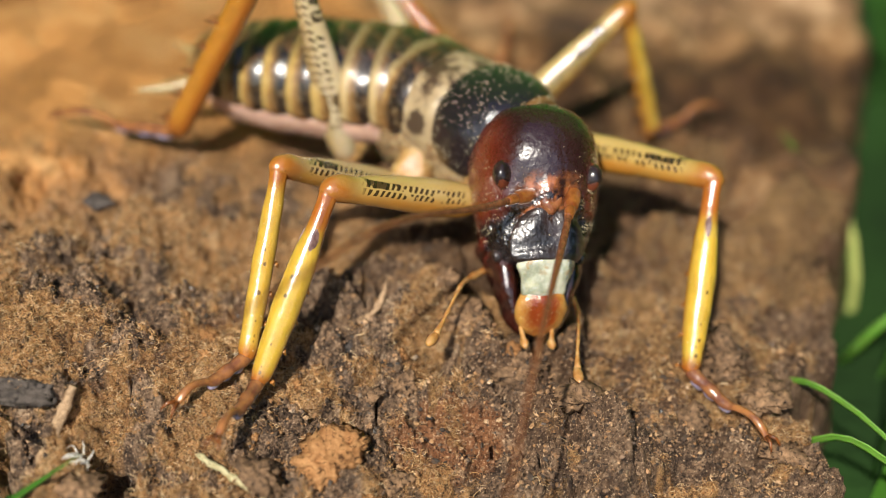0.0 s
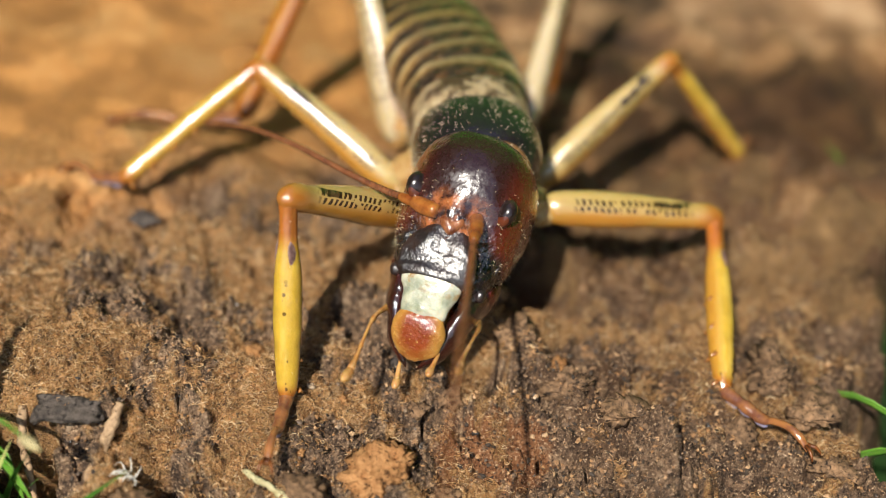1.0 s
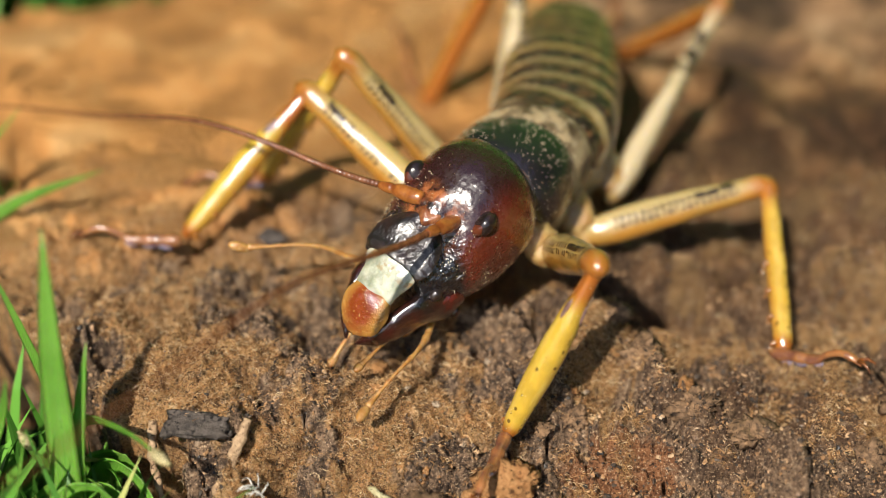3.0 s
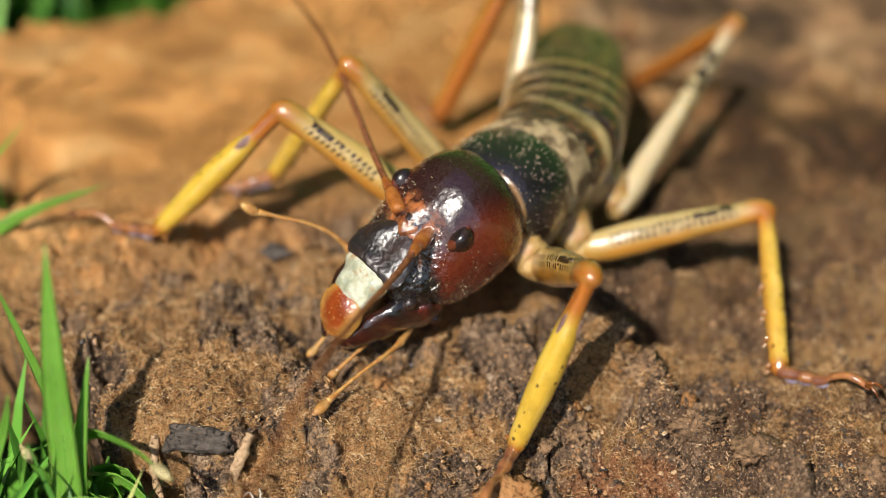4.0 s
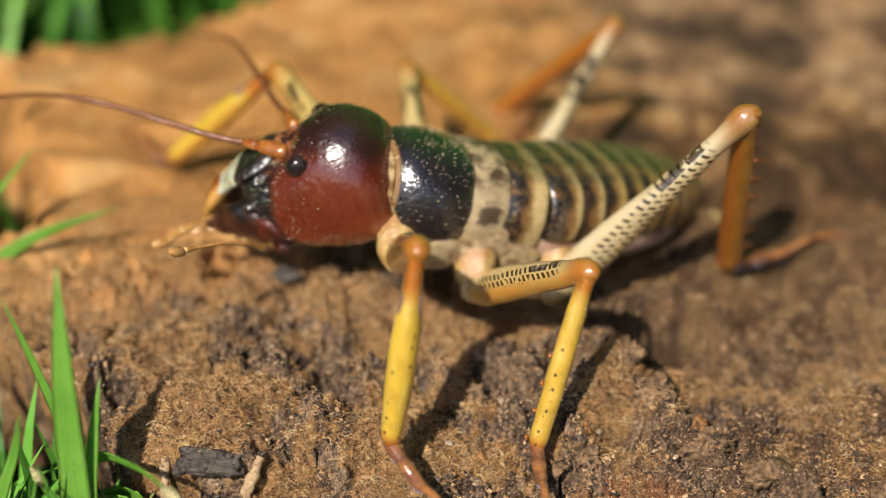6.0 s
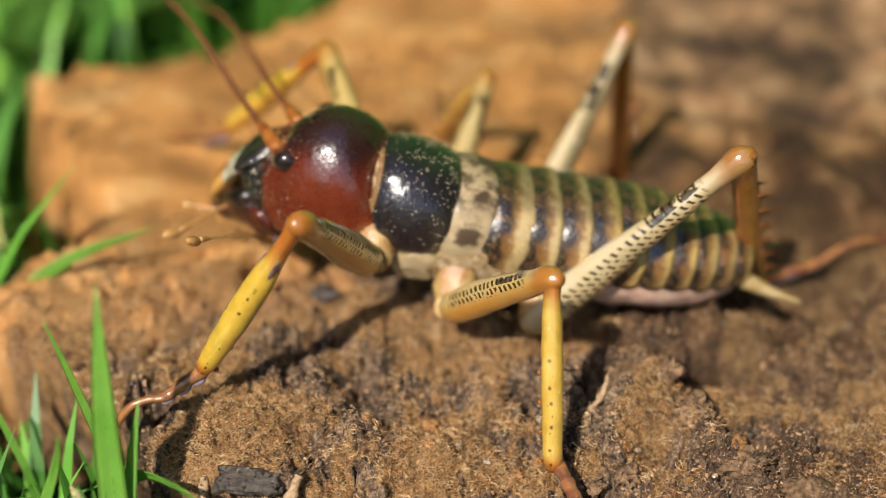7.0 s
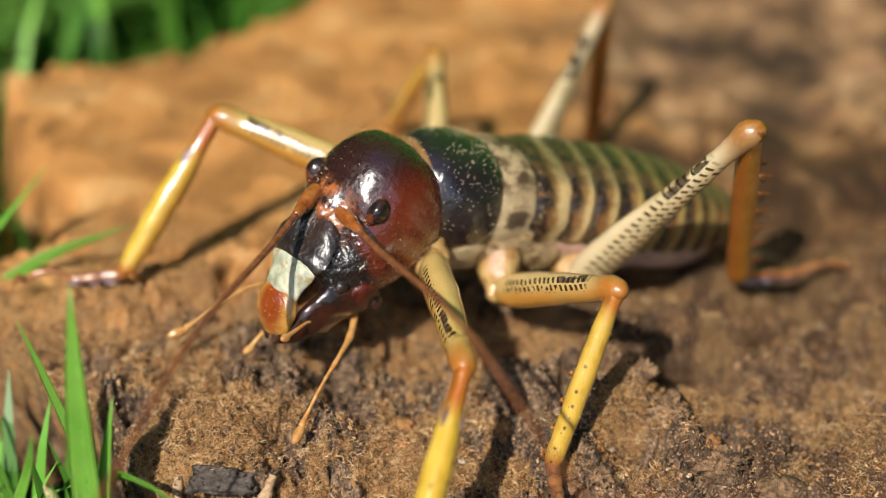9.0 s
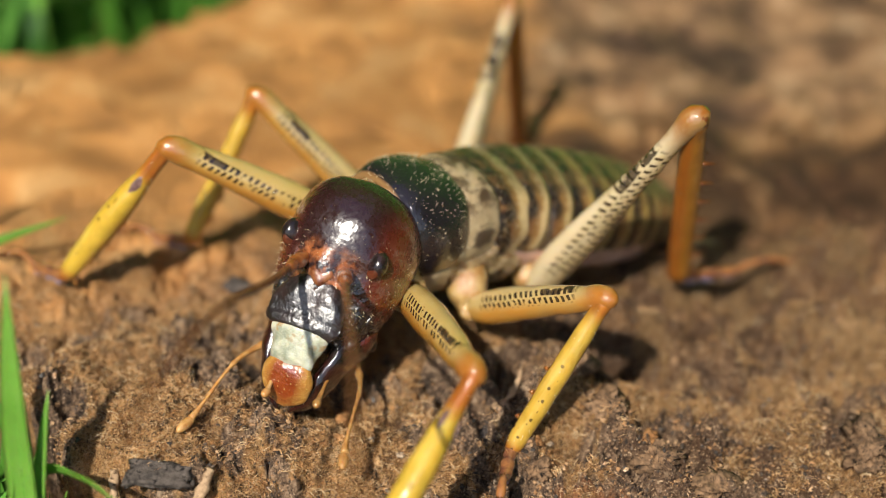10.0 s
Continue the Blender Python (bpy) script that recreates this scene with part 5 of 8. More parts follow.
def build_leg(pair, side):
    s = 1 if side == "left" else -1
    lf, lt, la = LENGTHS[pair]
    hx, hy, hz = HIPS[pair]
    # coxa, fixed to the body
    pts = [(hx - 0.5, s * 3.2, -2.8), (hx - 0.3, s * (hy * 0.5 + 2.2), hz * 0.65 - 1.4), (hx, s * hy * 0.92, hz - 0.2), (hx, s * hy, hz)]
    pts = catmull([(i, *p, r) for i, (p, r) in enumerate(zip(pts, (2.3, 2.2, 1.7, 1.3)))], 16)
    part("coxa", lumpy(lumpy(tube([p[1:4] for p in pts], [p[4] for p in pts], 18), 1.8, 0.45, hx), 0.7, 0.15, hx + s), HIP_SKIN, weta, "knobbly yellow-cream hip joint")
    if pair == "hind":
        keys = [(-0.8, 0.8, 1.0, 0), (0.4, 1.3, 1.6, 0), (4, 1.6, 2.15, 0.1), (9, 1.55, 2.1, 0.1), (15, 1.3, 1.7, 0.1), (20, 1.1, 1.35, 0), (lf - 3.5, 1.0, 1.2, 0), (lf - 1.8, 1.2, 1.35, 0), (lf - 0.4, 1.45, 1.6, 0), (lf + 0.7, 1.2, 1.25, -0.1), (lf + 1.4, 0.5, 0.5, -0.2)]
    else:
        w = 1.0 if pair == "front" else 0.93
        keys = [(-0.9, 0.8 * w, 1.0 * w, 0), (0.3, 1.5 * w, 1.7 * w, 0), (3.5, 1.75 * w, 2.05 * w, 0), (8, 1.7 * w, 1.95 * w, 0.1), (13, 1.5 * w, 1.7 * w, 0.1), (lf - 3, 1.3 * w, 1.45 * w, 0), (lf - 0.8, 1.35 * w, 1.45 * w, 0), (lf + 0.7, 1.0 * w, 1.0 * w, -0.2), (lf + 1.2, 0.3, 0.3, -0.3)]
    femur = part("femur", lumpy(bone(keys, 40, 20), 2.5, 0.1, hx), THIGH[pair], weta, "pale thigh with rows of short dark dashes")
    part("knee", lumpy(egg(1.2 if pair == "hind" else 0.7, 1.3 if pair == "hind" else 1.12, 1.15 if pair == "hind" else 0.7, (lf + 0.2, 0, -0.2)), 0.6, 0.12, hx), SPINE if pair == "hind" else KNEE, femur, "orange-brown knee")
    if pair == "hind":
        keys = [(-0.9, 0.8, 0.9, 0), (0.3, 1.35, 1.5, 0), (2.0, 1.2, 1.4, 0), (6, 1.2, 1.45, 0), (lt * 0.6, 1.25, 1.5, 0), (lt - 3, 1.3, 1.45, 0), (lt - 0.6, 1.35, 1.4, 0), (lt + 0.4, 0.7, 0.8, 0)]
    elif pair == "front":
        keys = [(-0.7, 0.6, 0.7, 0), (0.3, 0.95, 1.05, 0), (1.6, 0.85, 0.95, 0), (4.2, 0.95, 1.0, 0), (7.5, 1.3, 1.35, 0), (11, 1.45, 1.5, 0), (15, 1.35, 1.4, 0), (lt - 2, 1.1, 1.15, 0), (lt - 0.5, 0.95, 1.0, 0), (lt + 0.4, 0.5, 0.5, 0)]
    else:
        keys = [(-0.7, 0.6, 0.7, 0), (0.3, 0.95, 1.05, 0), (1.6, 0.85, 0.95, 0), (5, 1.0, 1.05, 0), (10, 1.1, 1.15, 0), (lt - 2.5, 1.0, 1.05, 0), (lt - 0.5, 0.95, 1.0, 0), (lt + 0.4, 0.5, 0.5, 0)]
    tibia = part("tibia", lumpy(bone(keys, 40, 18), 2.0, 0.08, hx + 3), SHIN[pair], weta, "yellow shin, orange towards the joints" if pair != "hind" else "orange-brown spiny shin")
    if pair == "front":
        for q in (1, -1):
            part("eardrum", egg(1.5, 0.22, 0.62), EAR, tibia, "oval brown eardrum patch", place(5.6, q * 0.86, 0.25, 0, 0, q * 5))
    rr = random.Random(len(pair) * 7 + s)
    count, size = (7, 1.9) if pair == "hind" else (4, 0.8)
    keys = [(0, 0.3, 0.3, 0), (size * 0.6, 0.17, 0.17, 0.05), (size, 0.02, 0.02, 0.15)]
    hard = SPINE if pair == "hind" else KNEE
    me = link_mesh("spine", bone(keys, 7, 7), hard)
    for q in (1, -1):
        for i in range(count):
            f = (0.25 + 0.7 * i / (count - 1)) if pair == "hind" else (0.5 + 0.47 * i / (count - 1))
            up = 1 if pair == "hind" else -1
            part("spine", me, hard, tibia, "", place(lt * f, q * 0.75, up * 0.95, q * -28 * up, -up * 62, 0))
    rows = []
    for _ in range(60):
        x, a = rr.uniform(1, lt - 0.5), rr.uniform(0, 6.28)
        r = float(np.interp(x, [k[0] for k in [(0, 1), (lt * 0.5, 1.2), (lt, 0.95)]], [0.85, 1.2, 0.95]))
        n = Vector((0.25, math.cos(a), math.sin(a)))
        rows.append((Vector((x, r * math.cos(a), r * math.sin(a))), Vector((x, r * math.cos(a), r * math.sin(a))) + n * rr.uniform(0.25, 0.55)))
    tagged(part("hairs", hairs(rows, 0.028), BRISTLE, tibia, "fine pale hairs"), kind="stuff")
    # foot: three padded joints, then a slim arched joint with two claws
    keys = [(-0.5, 0.5, 0.5, 0), (0.3, 0.75, 0.72, 0), (la * 0.22, 0.62, 0.6, -0.1), (la * 0.27, 0.75, 0.7, -0.15), (la * 0.38, 0.62, 0.58, -0.3), (la * 0.42, 0.7, 0.62, -0.35), (la * 0.52, 0.55, 0.5, -0.2), (la * 0.58, 0.42, 0.42, 0.25), (la * 0.75, 0.4, 0.4, 0.75), (la * 0.9, 0.48, 0.46, 0.35), (la, 0.34, 0.3, -0.4)]
    tarsus = part("tarsus", bone(keys, 46, 14), FOOT, weta, "glossy brown foot with lilac pads and claws")
    for f, w in ((0.08, 0.75), (0.25, 0.75), (0.42, 0.8)):
        part("pad", egg(la * 0.085, w * 0.62, 0.5), PAD, tarsus, "pale lilac sole pad", place(la * f + 0.4, 0, -0.75))
    for q in (1, -1):
        pts = [(la - 0.3, q * 0.15, 0), (la + 0.5, q * 0.5, 0.0), (la + 1.0, q * 0.7, -0.5), (la + 1.1, q * 0.75, -1.0)]
        part("claw", tube(pts, [0.24, 0.2, 0.12, 0.02], 7), SPINE, tarsus, "small curved claw")
    for name, ob in (("femur", femur), ("tibia", tibia), ("tarsus", tarsus)):
        PARTS[f"{pair}_{side}_{name}"] = ob


for pair in ("front", "middle", "hind"):
    for side in ("left", "right"):
        build_leg(pair, side)


# ---- what moves ----
def motions():
    walk(weta, [
        (0, pose(0.03315, -0.00057, 0.01110, 3.20, -1.40, -49.50)), (0.2, pose(0.03131, -0.00383, 0.01334, 0.40, -2.60, -60.10)),
        (0.4, pose(0.02866, -0.00485, 0.01263, -0.20, 1.70, -79.00)), (0.5, pose(0.02754, -0.00802, 0.01416, 8.10, -2.10, -73.80)),
        (0.8, pose(0.02346, -0.00608, 0.01385, -0.60, 2.50, -86.70)), (1, pose(0.02275, -0.00526, 0.01100, 1.90, 1.50, -89.40)),
        (1.2, pose(0.02346, -0.00567, 0.01110, -3.00, 6.80, -91.50)), (1.5, pose(0.02111, -0.00434, 0.00988, 1.10, 4.20, -96.70)),
        (1.7, pose(0.01969, -0.00587, 0.01069, 2.10, 1.80, -100.40)), (1.8, pose(0.01826, -0.00587, 0.01222, -0.80, -3.00, -103.60)),
        (2, pose(0.01775, -0.00536, 0.01120, -6.30, -5.80, -109.30)), (2.2, pose(0.01561, -0.00587, 0.01130, -3.40, -6.80, -111.80)),
        (2.5, pose(0.01265, -0.00394, 0.00977, -3.40, -3.20, -114.60)), (4, pose(0.00918, -0.00200, 0.00988, -5.50, -1.20, -123.20)),
        (4.5, pose(0.00785, -0.00006, 0.00916, -7.60, -2.00, -129.00)), (5, pose(0.00510, 0.00055, 0.00998, -5.50, -5.50, -139.20)),
        (5.5, pose(0.00316, 0.00106, 0.01039, -1.30, -9.80, -146.40)), (5.8, pose(-0.00112, 0.00218, 0.01090, 0.80, -10.10, -157.20)),
        (6, pose(-0.00316, 0.00178, 0.01365, 1.10, -16.90, -161.50)), (6.2, pose(-0.00388, 0.00269, 0.01334, 1.90, -16.30, -165.70)),
        (7.3, pose(-0.00898, 0.00463, 0.01396, -3.30, -18.60, -178.00)), (7.5, pose(-0.00806, 0.00453, 0.01406, -3.90, -20.60, -175.50)),
        (8, pose(-0.00561, 0.00484, 0.01640, -4.30, -27.60, -175.40)), (8.5, pose(-0.00326, 0.00412, 0.01640, -4.40, -19.30, -163.90)),
        (9, pose(-0.00163, 0.00178, 0.01528, -7.40, -16.40, -153.10)), (9.5, pose(0.00020, 0.00188, 0.01518, -7.80, -15.90, -149.10)),
        (10, pose(0.00112, -0.00302, 0.01304, -8.20, -11.90, -141.70)),
    ])
    walk(PARTS['head'], [
        (0, pose(0.00000, 0.00000, 0.00000, -8.60, 33.60, -42.30)), (0.2, pose(0.00000, 0.00000, 0.00000, -9.50, 34.90, -40.80)),
        (0.4, pose(0.00000, 0.00000, 0.00000, -1.50, 25.20, -29.80)), (0.5, pose(0.00000, 0.00000, 0.00000, -4.10, 21.00, -41.60)),
        (0.8, pose(0.00000, 0.00000, 0.00000, -9.70, 35.30, -26.40)), (1, pose(0.00000, 0.00000, 0.00000, -5.90, 22.40, -27.30)),
        (1.2, pose(0.00000, 0.00000, 0.00000, 2.70, 22.10, -25.90)), (1.5, pose(0.00000, 0.00000, 0.00000, -3.30, 17.90, -20.10)),
        (1.7, pose(0.00000, 0.00000, 0.00000, -9.50, 18.10, -17.80)), (1.8, pose(0.00000, 0.00000, 0.00000, -13.40, 29.40, -19.00)),
        (2, pose(0.00000, 0.00000, 0.00000, -5.00, 33.60, -21.40)), (2.2, pose(0.00000, 0.00000, 0.00000, -5.80, 24.70, -20.00)),
        (2.5, pose(0.00000, 0.00000, 0.00000, -8.10, 17.40, -15.70)), (4, pose(0.00000, 0.00000, 0.00000, -10.00, 22.50, -21.30)),
        (4.5, pose(0.00000, 0.00000, 0.00000, -7.30, 21.80, -18.10)), (5, pose(0.00000, 0.00000, 0.00000, -6.25, 26.41, -24.10)),
        (5.5, pose(0.00000, 0.00000, 0.00000, -8.03, 29.98, -30.86)), (5.8, pose(0.00000, 0.00000, 0.00000, -12.82, 26.75, -31.68)),
        (6, pose(0.00000, 0.00000, 0.00000, -16.63, 26.61, -37.20)), (6.2, pose(0.00000, 0.00000, 0.00000, -16.26, 25.82, -32.87)),
        (7.3, pose(0.00000, 0.00000, 0.00000, -12.63, 28.91, -29.82)), (7.5, pose(0.00000, 0.00000, 0.00000, -14.70, 32.74, -28.45)),
        (8, pose(0.00000, 0.00000, 0.00000, -9.09, 46.21, -5.08)), (8.5, pose(0.00000, 0.00000, 0.00000, 3.73, 40.22, 19.53)),
        (9, pose(0.00000, 0.00000, 0.00000, 9.34, 37.77, 21.78)), (9.5, pose(0.00000, 0.00000, 0.00000, 9.28, 30.22, 27.39)),
        (10, pose(0.00000, 0.00000, 0.00000, 6.94, 39.05, 30.74)),
    ])
    walk(PARTS['abdomen'], [
        (0, pose(-0.01750, 0.00000, 0.00000, 0.00, -3.70, 28.30)), (0.2, pose(-0.01750, 0.00000, 0.00000, 0.00, -6.10, 29.30)),
        (0.4, pose(-0.01750, 0.00000, 0.00000, 0.00, -2.50, 18.60)), (0.5, pose(-0.01750, 0.00000, 0.00000, 0.00, -3.50, 23.50)),
        (0.8, pose(-0.01750, 0.00000, 0.00000, 0.00, -0.60, 9.50)), (1, pose(-0.01750, 0.00000, 0.00000, 0.00, -0.80, 13.70)),
        (1.2, pose(-0.01750, 0.00000, 0.00000, 0.00, -0.20, 6.60)), (1.5, pose(-0.01750, 0.00000, 0.00000, 0.00, 0.00, 3.80)),
        (1.7, pose(-0.01750, 0.00000, 0.00000, 0.00, 0.00, 3.70)), (1.8, pose(-0.01750, 0.00000, 0.00000, 0.00, 0.00, 3.90)),
        (2, pose(-0.01750, 0.00000, 0.00000, 0.00, 0.10, 4.80)), (2.2, pose(-0.01750, 0.00000, 0.00000, 0.00, 0.40, 6.60)),
        (2.5, pose(-0.01750, 0.00000, 0.00000, 0.00, 2.80, 16.60)), (4, pose(-0.01750, 0.00000, 0.00000, 0.00, -3.10, 22.90)),
        (4.5, pose(-0.01750, 0.00000, 0.00000, 0.00, -1.70, 34.70)), (5, pose(-0.01750, 0.00000, 0.00000, 0.00, -2.90, 39.70)),
        (5.5, pose(-0.01750, 0.00000, 0.00000, 0.00, -4.70, 31.70)), (5.8, pose(-0.01750, 0.00000, 0.00000, 0.00, 1.70, 18.40)),
        (6, pose(-0.01750, 0.00000, 0.00000, 0.00, -0.10, 15.20)), (6.2, pose(-0.01750, 0.00000, 0.00000, 0.00, -0.80, 7.20)),
        (7.3, pose(-0.01750, 0.00000, 0.00000, 0.00, 6.20, 1.20)), (7.5, pose(-0.01750, 0.00000, 0.00000, 0.00, 4.50, 2.90)),
        (8, pose(-0.01750, 0.00000, 0.00000, 0.00, 6.50, 6.90)), (8.5, pose(-0.01750, 0.00000, 0.00000, 0.00, -1.30, -1.00)),
        (9, pose(-0.01750, 0.00000, 0.00000, 0.00, -3.10, -5.00)), (9.5, pose(-0.01750, 0.00000, 0.00000, 0.00, -4.90, -2.60)),
        (10, pose(-0.01750, 0.00000, 0.00000, 0.00, -4.70, -9.90)),
    ])
    walk(PARTS['front_left_femur'], [
        (0, pose(-0.00129, 0.00754, -0.00414, -16.84, -10.90, 8.32)), (0.2, pose(-0.00129, 0.00754, -0.00414, -5.75, -15.91, 11.97)),
        (0.4, pose(-0.00129, 0.00754, -0.00414, -2.94, -25.50, 29.77)), (0.5, pose(-0.00129, 0.00754, -0.00414, -21.46, 27.43, 84.06)),
        (0.8, pose(-0.00129, 0.00754, -0.00414, -25.18, 11.03, 91.20)), (1, pose(-0.00129, 0.00754, -0.00414, -24.80, 8.99, 93.72)),
        (1.2, pose(-0.00129, 0.00754, -0.00414, -31.41, 7.18, 96.70)), (1.5, pose(-0.00129, 0.00754, -0.00414, -28.19, 9.01, 102.64)),
        (1.7, pose(-0.00129, 0.00754, -0.00414, -3.66, -34.37, 44.42)), (1.8, pose(-0.00129, 0.00754, -0.00414, -8.63, -30.90, 15.56)),
        (2, pose(-0.00129, 0.00754, -0.00414, -3.85, -23.72, 10.82)), (2.2, pose(-0.00129, 0.00754, -0.00414, -5.46, -22.77, 18.20)),
        (2.5, pose(-0.00129, 0.00754, -0.00414, -6.44, -29.72, 26.97)), (4, pose(-0.00129, 0.00754, -0.00414, -3.53, -34.69, 40.27)),
        (4.5, pose(-0.00129, 0.00754, -0.00414, -0.59, -39.12, 46.02)), (5, pose(-0.00129, 0.00754, -0.00414, 3.91, -36.82, 55.78)),
        (5.5, pose(-0.00129, 0.00754, -0.00414, 10.22, -30.93, 59.96)), (5.8, pose(-0.00129, 0.00754, -0.00414, 11.60, -28.69, 78.99)),
        (6, pose(-0.00129, 0.00754, -0.00414, 13.90, -30.13, 67.18)), (6.2, pose(-0.00129, 0.00754, -0.00414, -5.89, -20.56, 25.61)),
        (7.3, pose(-0.00129, 0.00754, -0.00414, 6.64, -37.35, 54.67)), (7.5, pose(-0.00129, 0.00754, -0.00414, 8.22, -35.78, 51.55)),
        (8, pose(-0.00129, 0.00754, -0.00414, 11.86, -19.58, 55.96)), (8.5, pose(-0.00129, 0.00754, -0.00414, 0.26, -12.60, 49.78)),
        (9, pose(-0.00129, 0.00754, -0.00414, 5.87, -4.98, 71.87)), (9.5, pose(-0.00129, 0.00754, -0.00414, 3.24, 0.11, 66.55)),
        (10, pose(-0.00129, 0.00754, -0.00414, -3.09, -15.27, 66.07)),
    ])
    walk(PARTS['front_left_tibia'], [
        (0, pose(0.01707, 0.01023, -0.00057, -63.63, 46.84, -56.28)), (0.2, pose(0.01649, 0.01131, 0.00104, -44.88, 69.80, -35.27)),
        (0.4, pose(0.01352, 0.01601, 0.00400, -20.11, 73.84, 7.93)), (0.5, pose(0.00044, 0.02423, -0.01285, -126.01, 23.31, -31.98)),
        (0.8, pose(-0.00168, 0.02609, -0.00776, -103.67, 26.65, -7.13)), (1, pose(-0.00250, 0.02617, -0.00709, -102.54, 24.68, -6.65)),
        (1.2, pose(-0.00348, 0.02616, -0.00650, -100.02, 16.92, -3.68)), (1.5, pose(-0.00537, 0.02575, -0.00710, -101.44, 19.56, 3.97)),
        (1.7, pose(0.00985, 0.01846, 0.00653, -20.89, 80.55, 21.52)), (1.8, pose(0.01433, 0.01189, 0.00557, -51.52, 64.92, -45.11)),
        (2, pose(0.01571, 0.01079, 0.00346, -59.77, 67.66, -55.89)), (2.2, pose(0.01527, 0.01298, 0.00317, -76.62, 69.25, -66.30)),
        (2.5, pose(0.01334, 0.01498, 0.00523, -63.88, 68.15, -46.71)), (4, pose(0.01057, 0.01759, 0.00662, -52.53, 73.06, -20.32)),
        (4.5, pose(0.00889, 0.01809, 0.00778, -29.47, 70.98, 10.37)), (5, pose(0.00722, 0.02005, 0.00719, -11.42, 78.14, 42.60)),
        (5.5, pose(0.00683, 0.02158, 0.00557, 45.69, 81.05, 110.55)), (5.8, pose(0.00188, 0.02381, 0.00493, 52.36, 75.20, 135.53)),
        (6, pose(0.00505, 0.02261, 0.00535, 58.00, 80.10, 128.19)), (6.2, pose(0.01467, 0.01519, 0.00250, -63.79, 67.71, -44.58)),
        (7.3, pose(0.00740, 0.01980, 0.00733, -34.06, 77.14, 13.40)), (7.5, pose(0.00824, 0.01955, 0.00691, -34.71, 78.38, 10.39)),
        (8, pose(0.00868, 0.02230, 0.00219, -78.49, 81.21, -27.72)), (8.5, pose(0.01062, 0.02162, -0.00002, -71.51, 62.54, -27.90)),
        (9, pose(0.00457, 0.02543, -0.00250, -16.50, 36.26, 58.92)), (9.5, pose(0.00623, 0.02488, -0.00418, -24.42, 34.07, 50.51)),
        (10, pose(0.00610, 0.02421, 0.00084, -41.65, 41.95, 25.45)),
    ])
    walk(PARTS['front_left_tarsus'], [
        (0, pose(0.02490, -0.00150, -0.01560, -3.40, 9.30, -3.60)), (0.2, pose(0.02230, 0.00720, -0.01830, -0.10, 10.90, 6.20)),
        (0.4, pose(0.01920, 0.01680, -0.01580, -0.60, 6.30, 27.40)), (0.5, pose(0.01650, 0.01420, -0.02100, -7.10, 11.10, 18.60)),
        (0.8, pose(0.01660, 0.02380, -0.01700, -1.00, 0.50, 35.70)), (1, pose(0.01610, 0.02400, -0.01570, -2.40, 1.10, 38.30)),
        (1.2, pose(0.01620, 0.02490, -0.01250, -1.90, -10.80, 39.00)), (1.5, pose(0.01400, 0.02710, -0.01400, -3.50, -9.20, 38.40)),
        (1.7, pose(0.01300, 0.01970, -0.01380, -3.11, -30.55, 25.03)), (1.8, pose(0.02050, 0.00570, -0.01310, -1.00, 19.10, -33.20)),
        (2, pose(0.02010, 0.00430, -0.01560, 5.70, 14.00, -5.70)), (2.2, pose(0.01820, 0.00630, -0.01610, 3.20, 12.60, -1.90)),
        (2.5, pose(0.01860, 0.00940, -0.01390, 3.70, -7.90, 6.30)), (4, pose(0.01620, 0.01550, -0.01310, 5.70, -9.50, 11.70)),
        (4.5, pose(0.01550, 0.01930, -0.01170, 7.90, -10.30, 17.40)), (5, pose(0.01034, 0.02292, -0.01298, 7.51, -6.04, 30.54)),
        (5.5, pose(0.00570, 0.02458, -0.01479, 6.77, -0.18, 36.13)), (5.8, pose(-0.00188, 0.02750, -0.01499, 6.72, -0.75, 46.27)),
        (6, pose(0.00286, 0.02539, -0.01496, 16.72, 10.43, 110.42)), (6.2, pose(0.02024, 0.00970, -0.01657, 9.57, 20.68, 42.33)),
        (7.3, pose(0.01186, 0.02086, -0.01277, 8.32, 53.60, 11.61)), (7.5, pose(0.01233, 0.02030, -0.01328, 8.37, 56.87, 8.84)),
        (8, pose(0.01147, 0.02083, -0.01818, 8.48, 63.81, 6.63)), (8.5, pose(0.01902, 0.01718, -0.01831, -7.55, 51.82, -31.25)),
        (9, pose(0.01315, 0.03967, -0.01469, 18.34, 11.98, 64.93)), (9.5, pose(0.01709, 0.03805, -0.01572, 17.90, 12.88, 58.78)),
        (10, pose(0.01995, 0.03079, -0.01294, 14.52, 15.10, 45.03)),
    ])
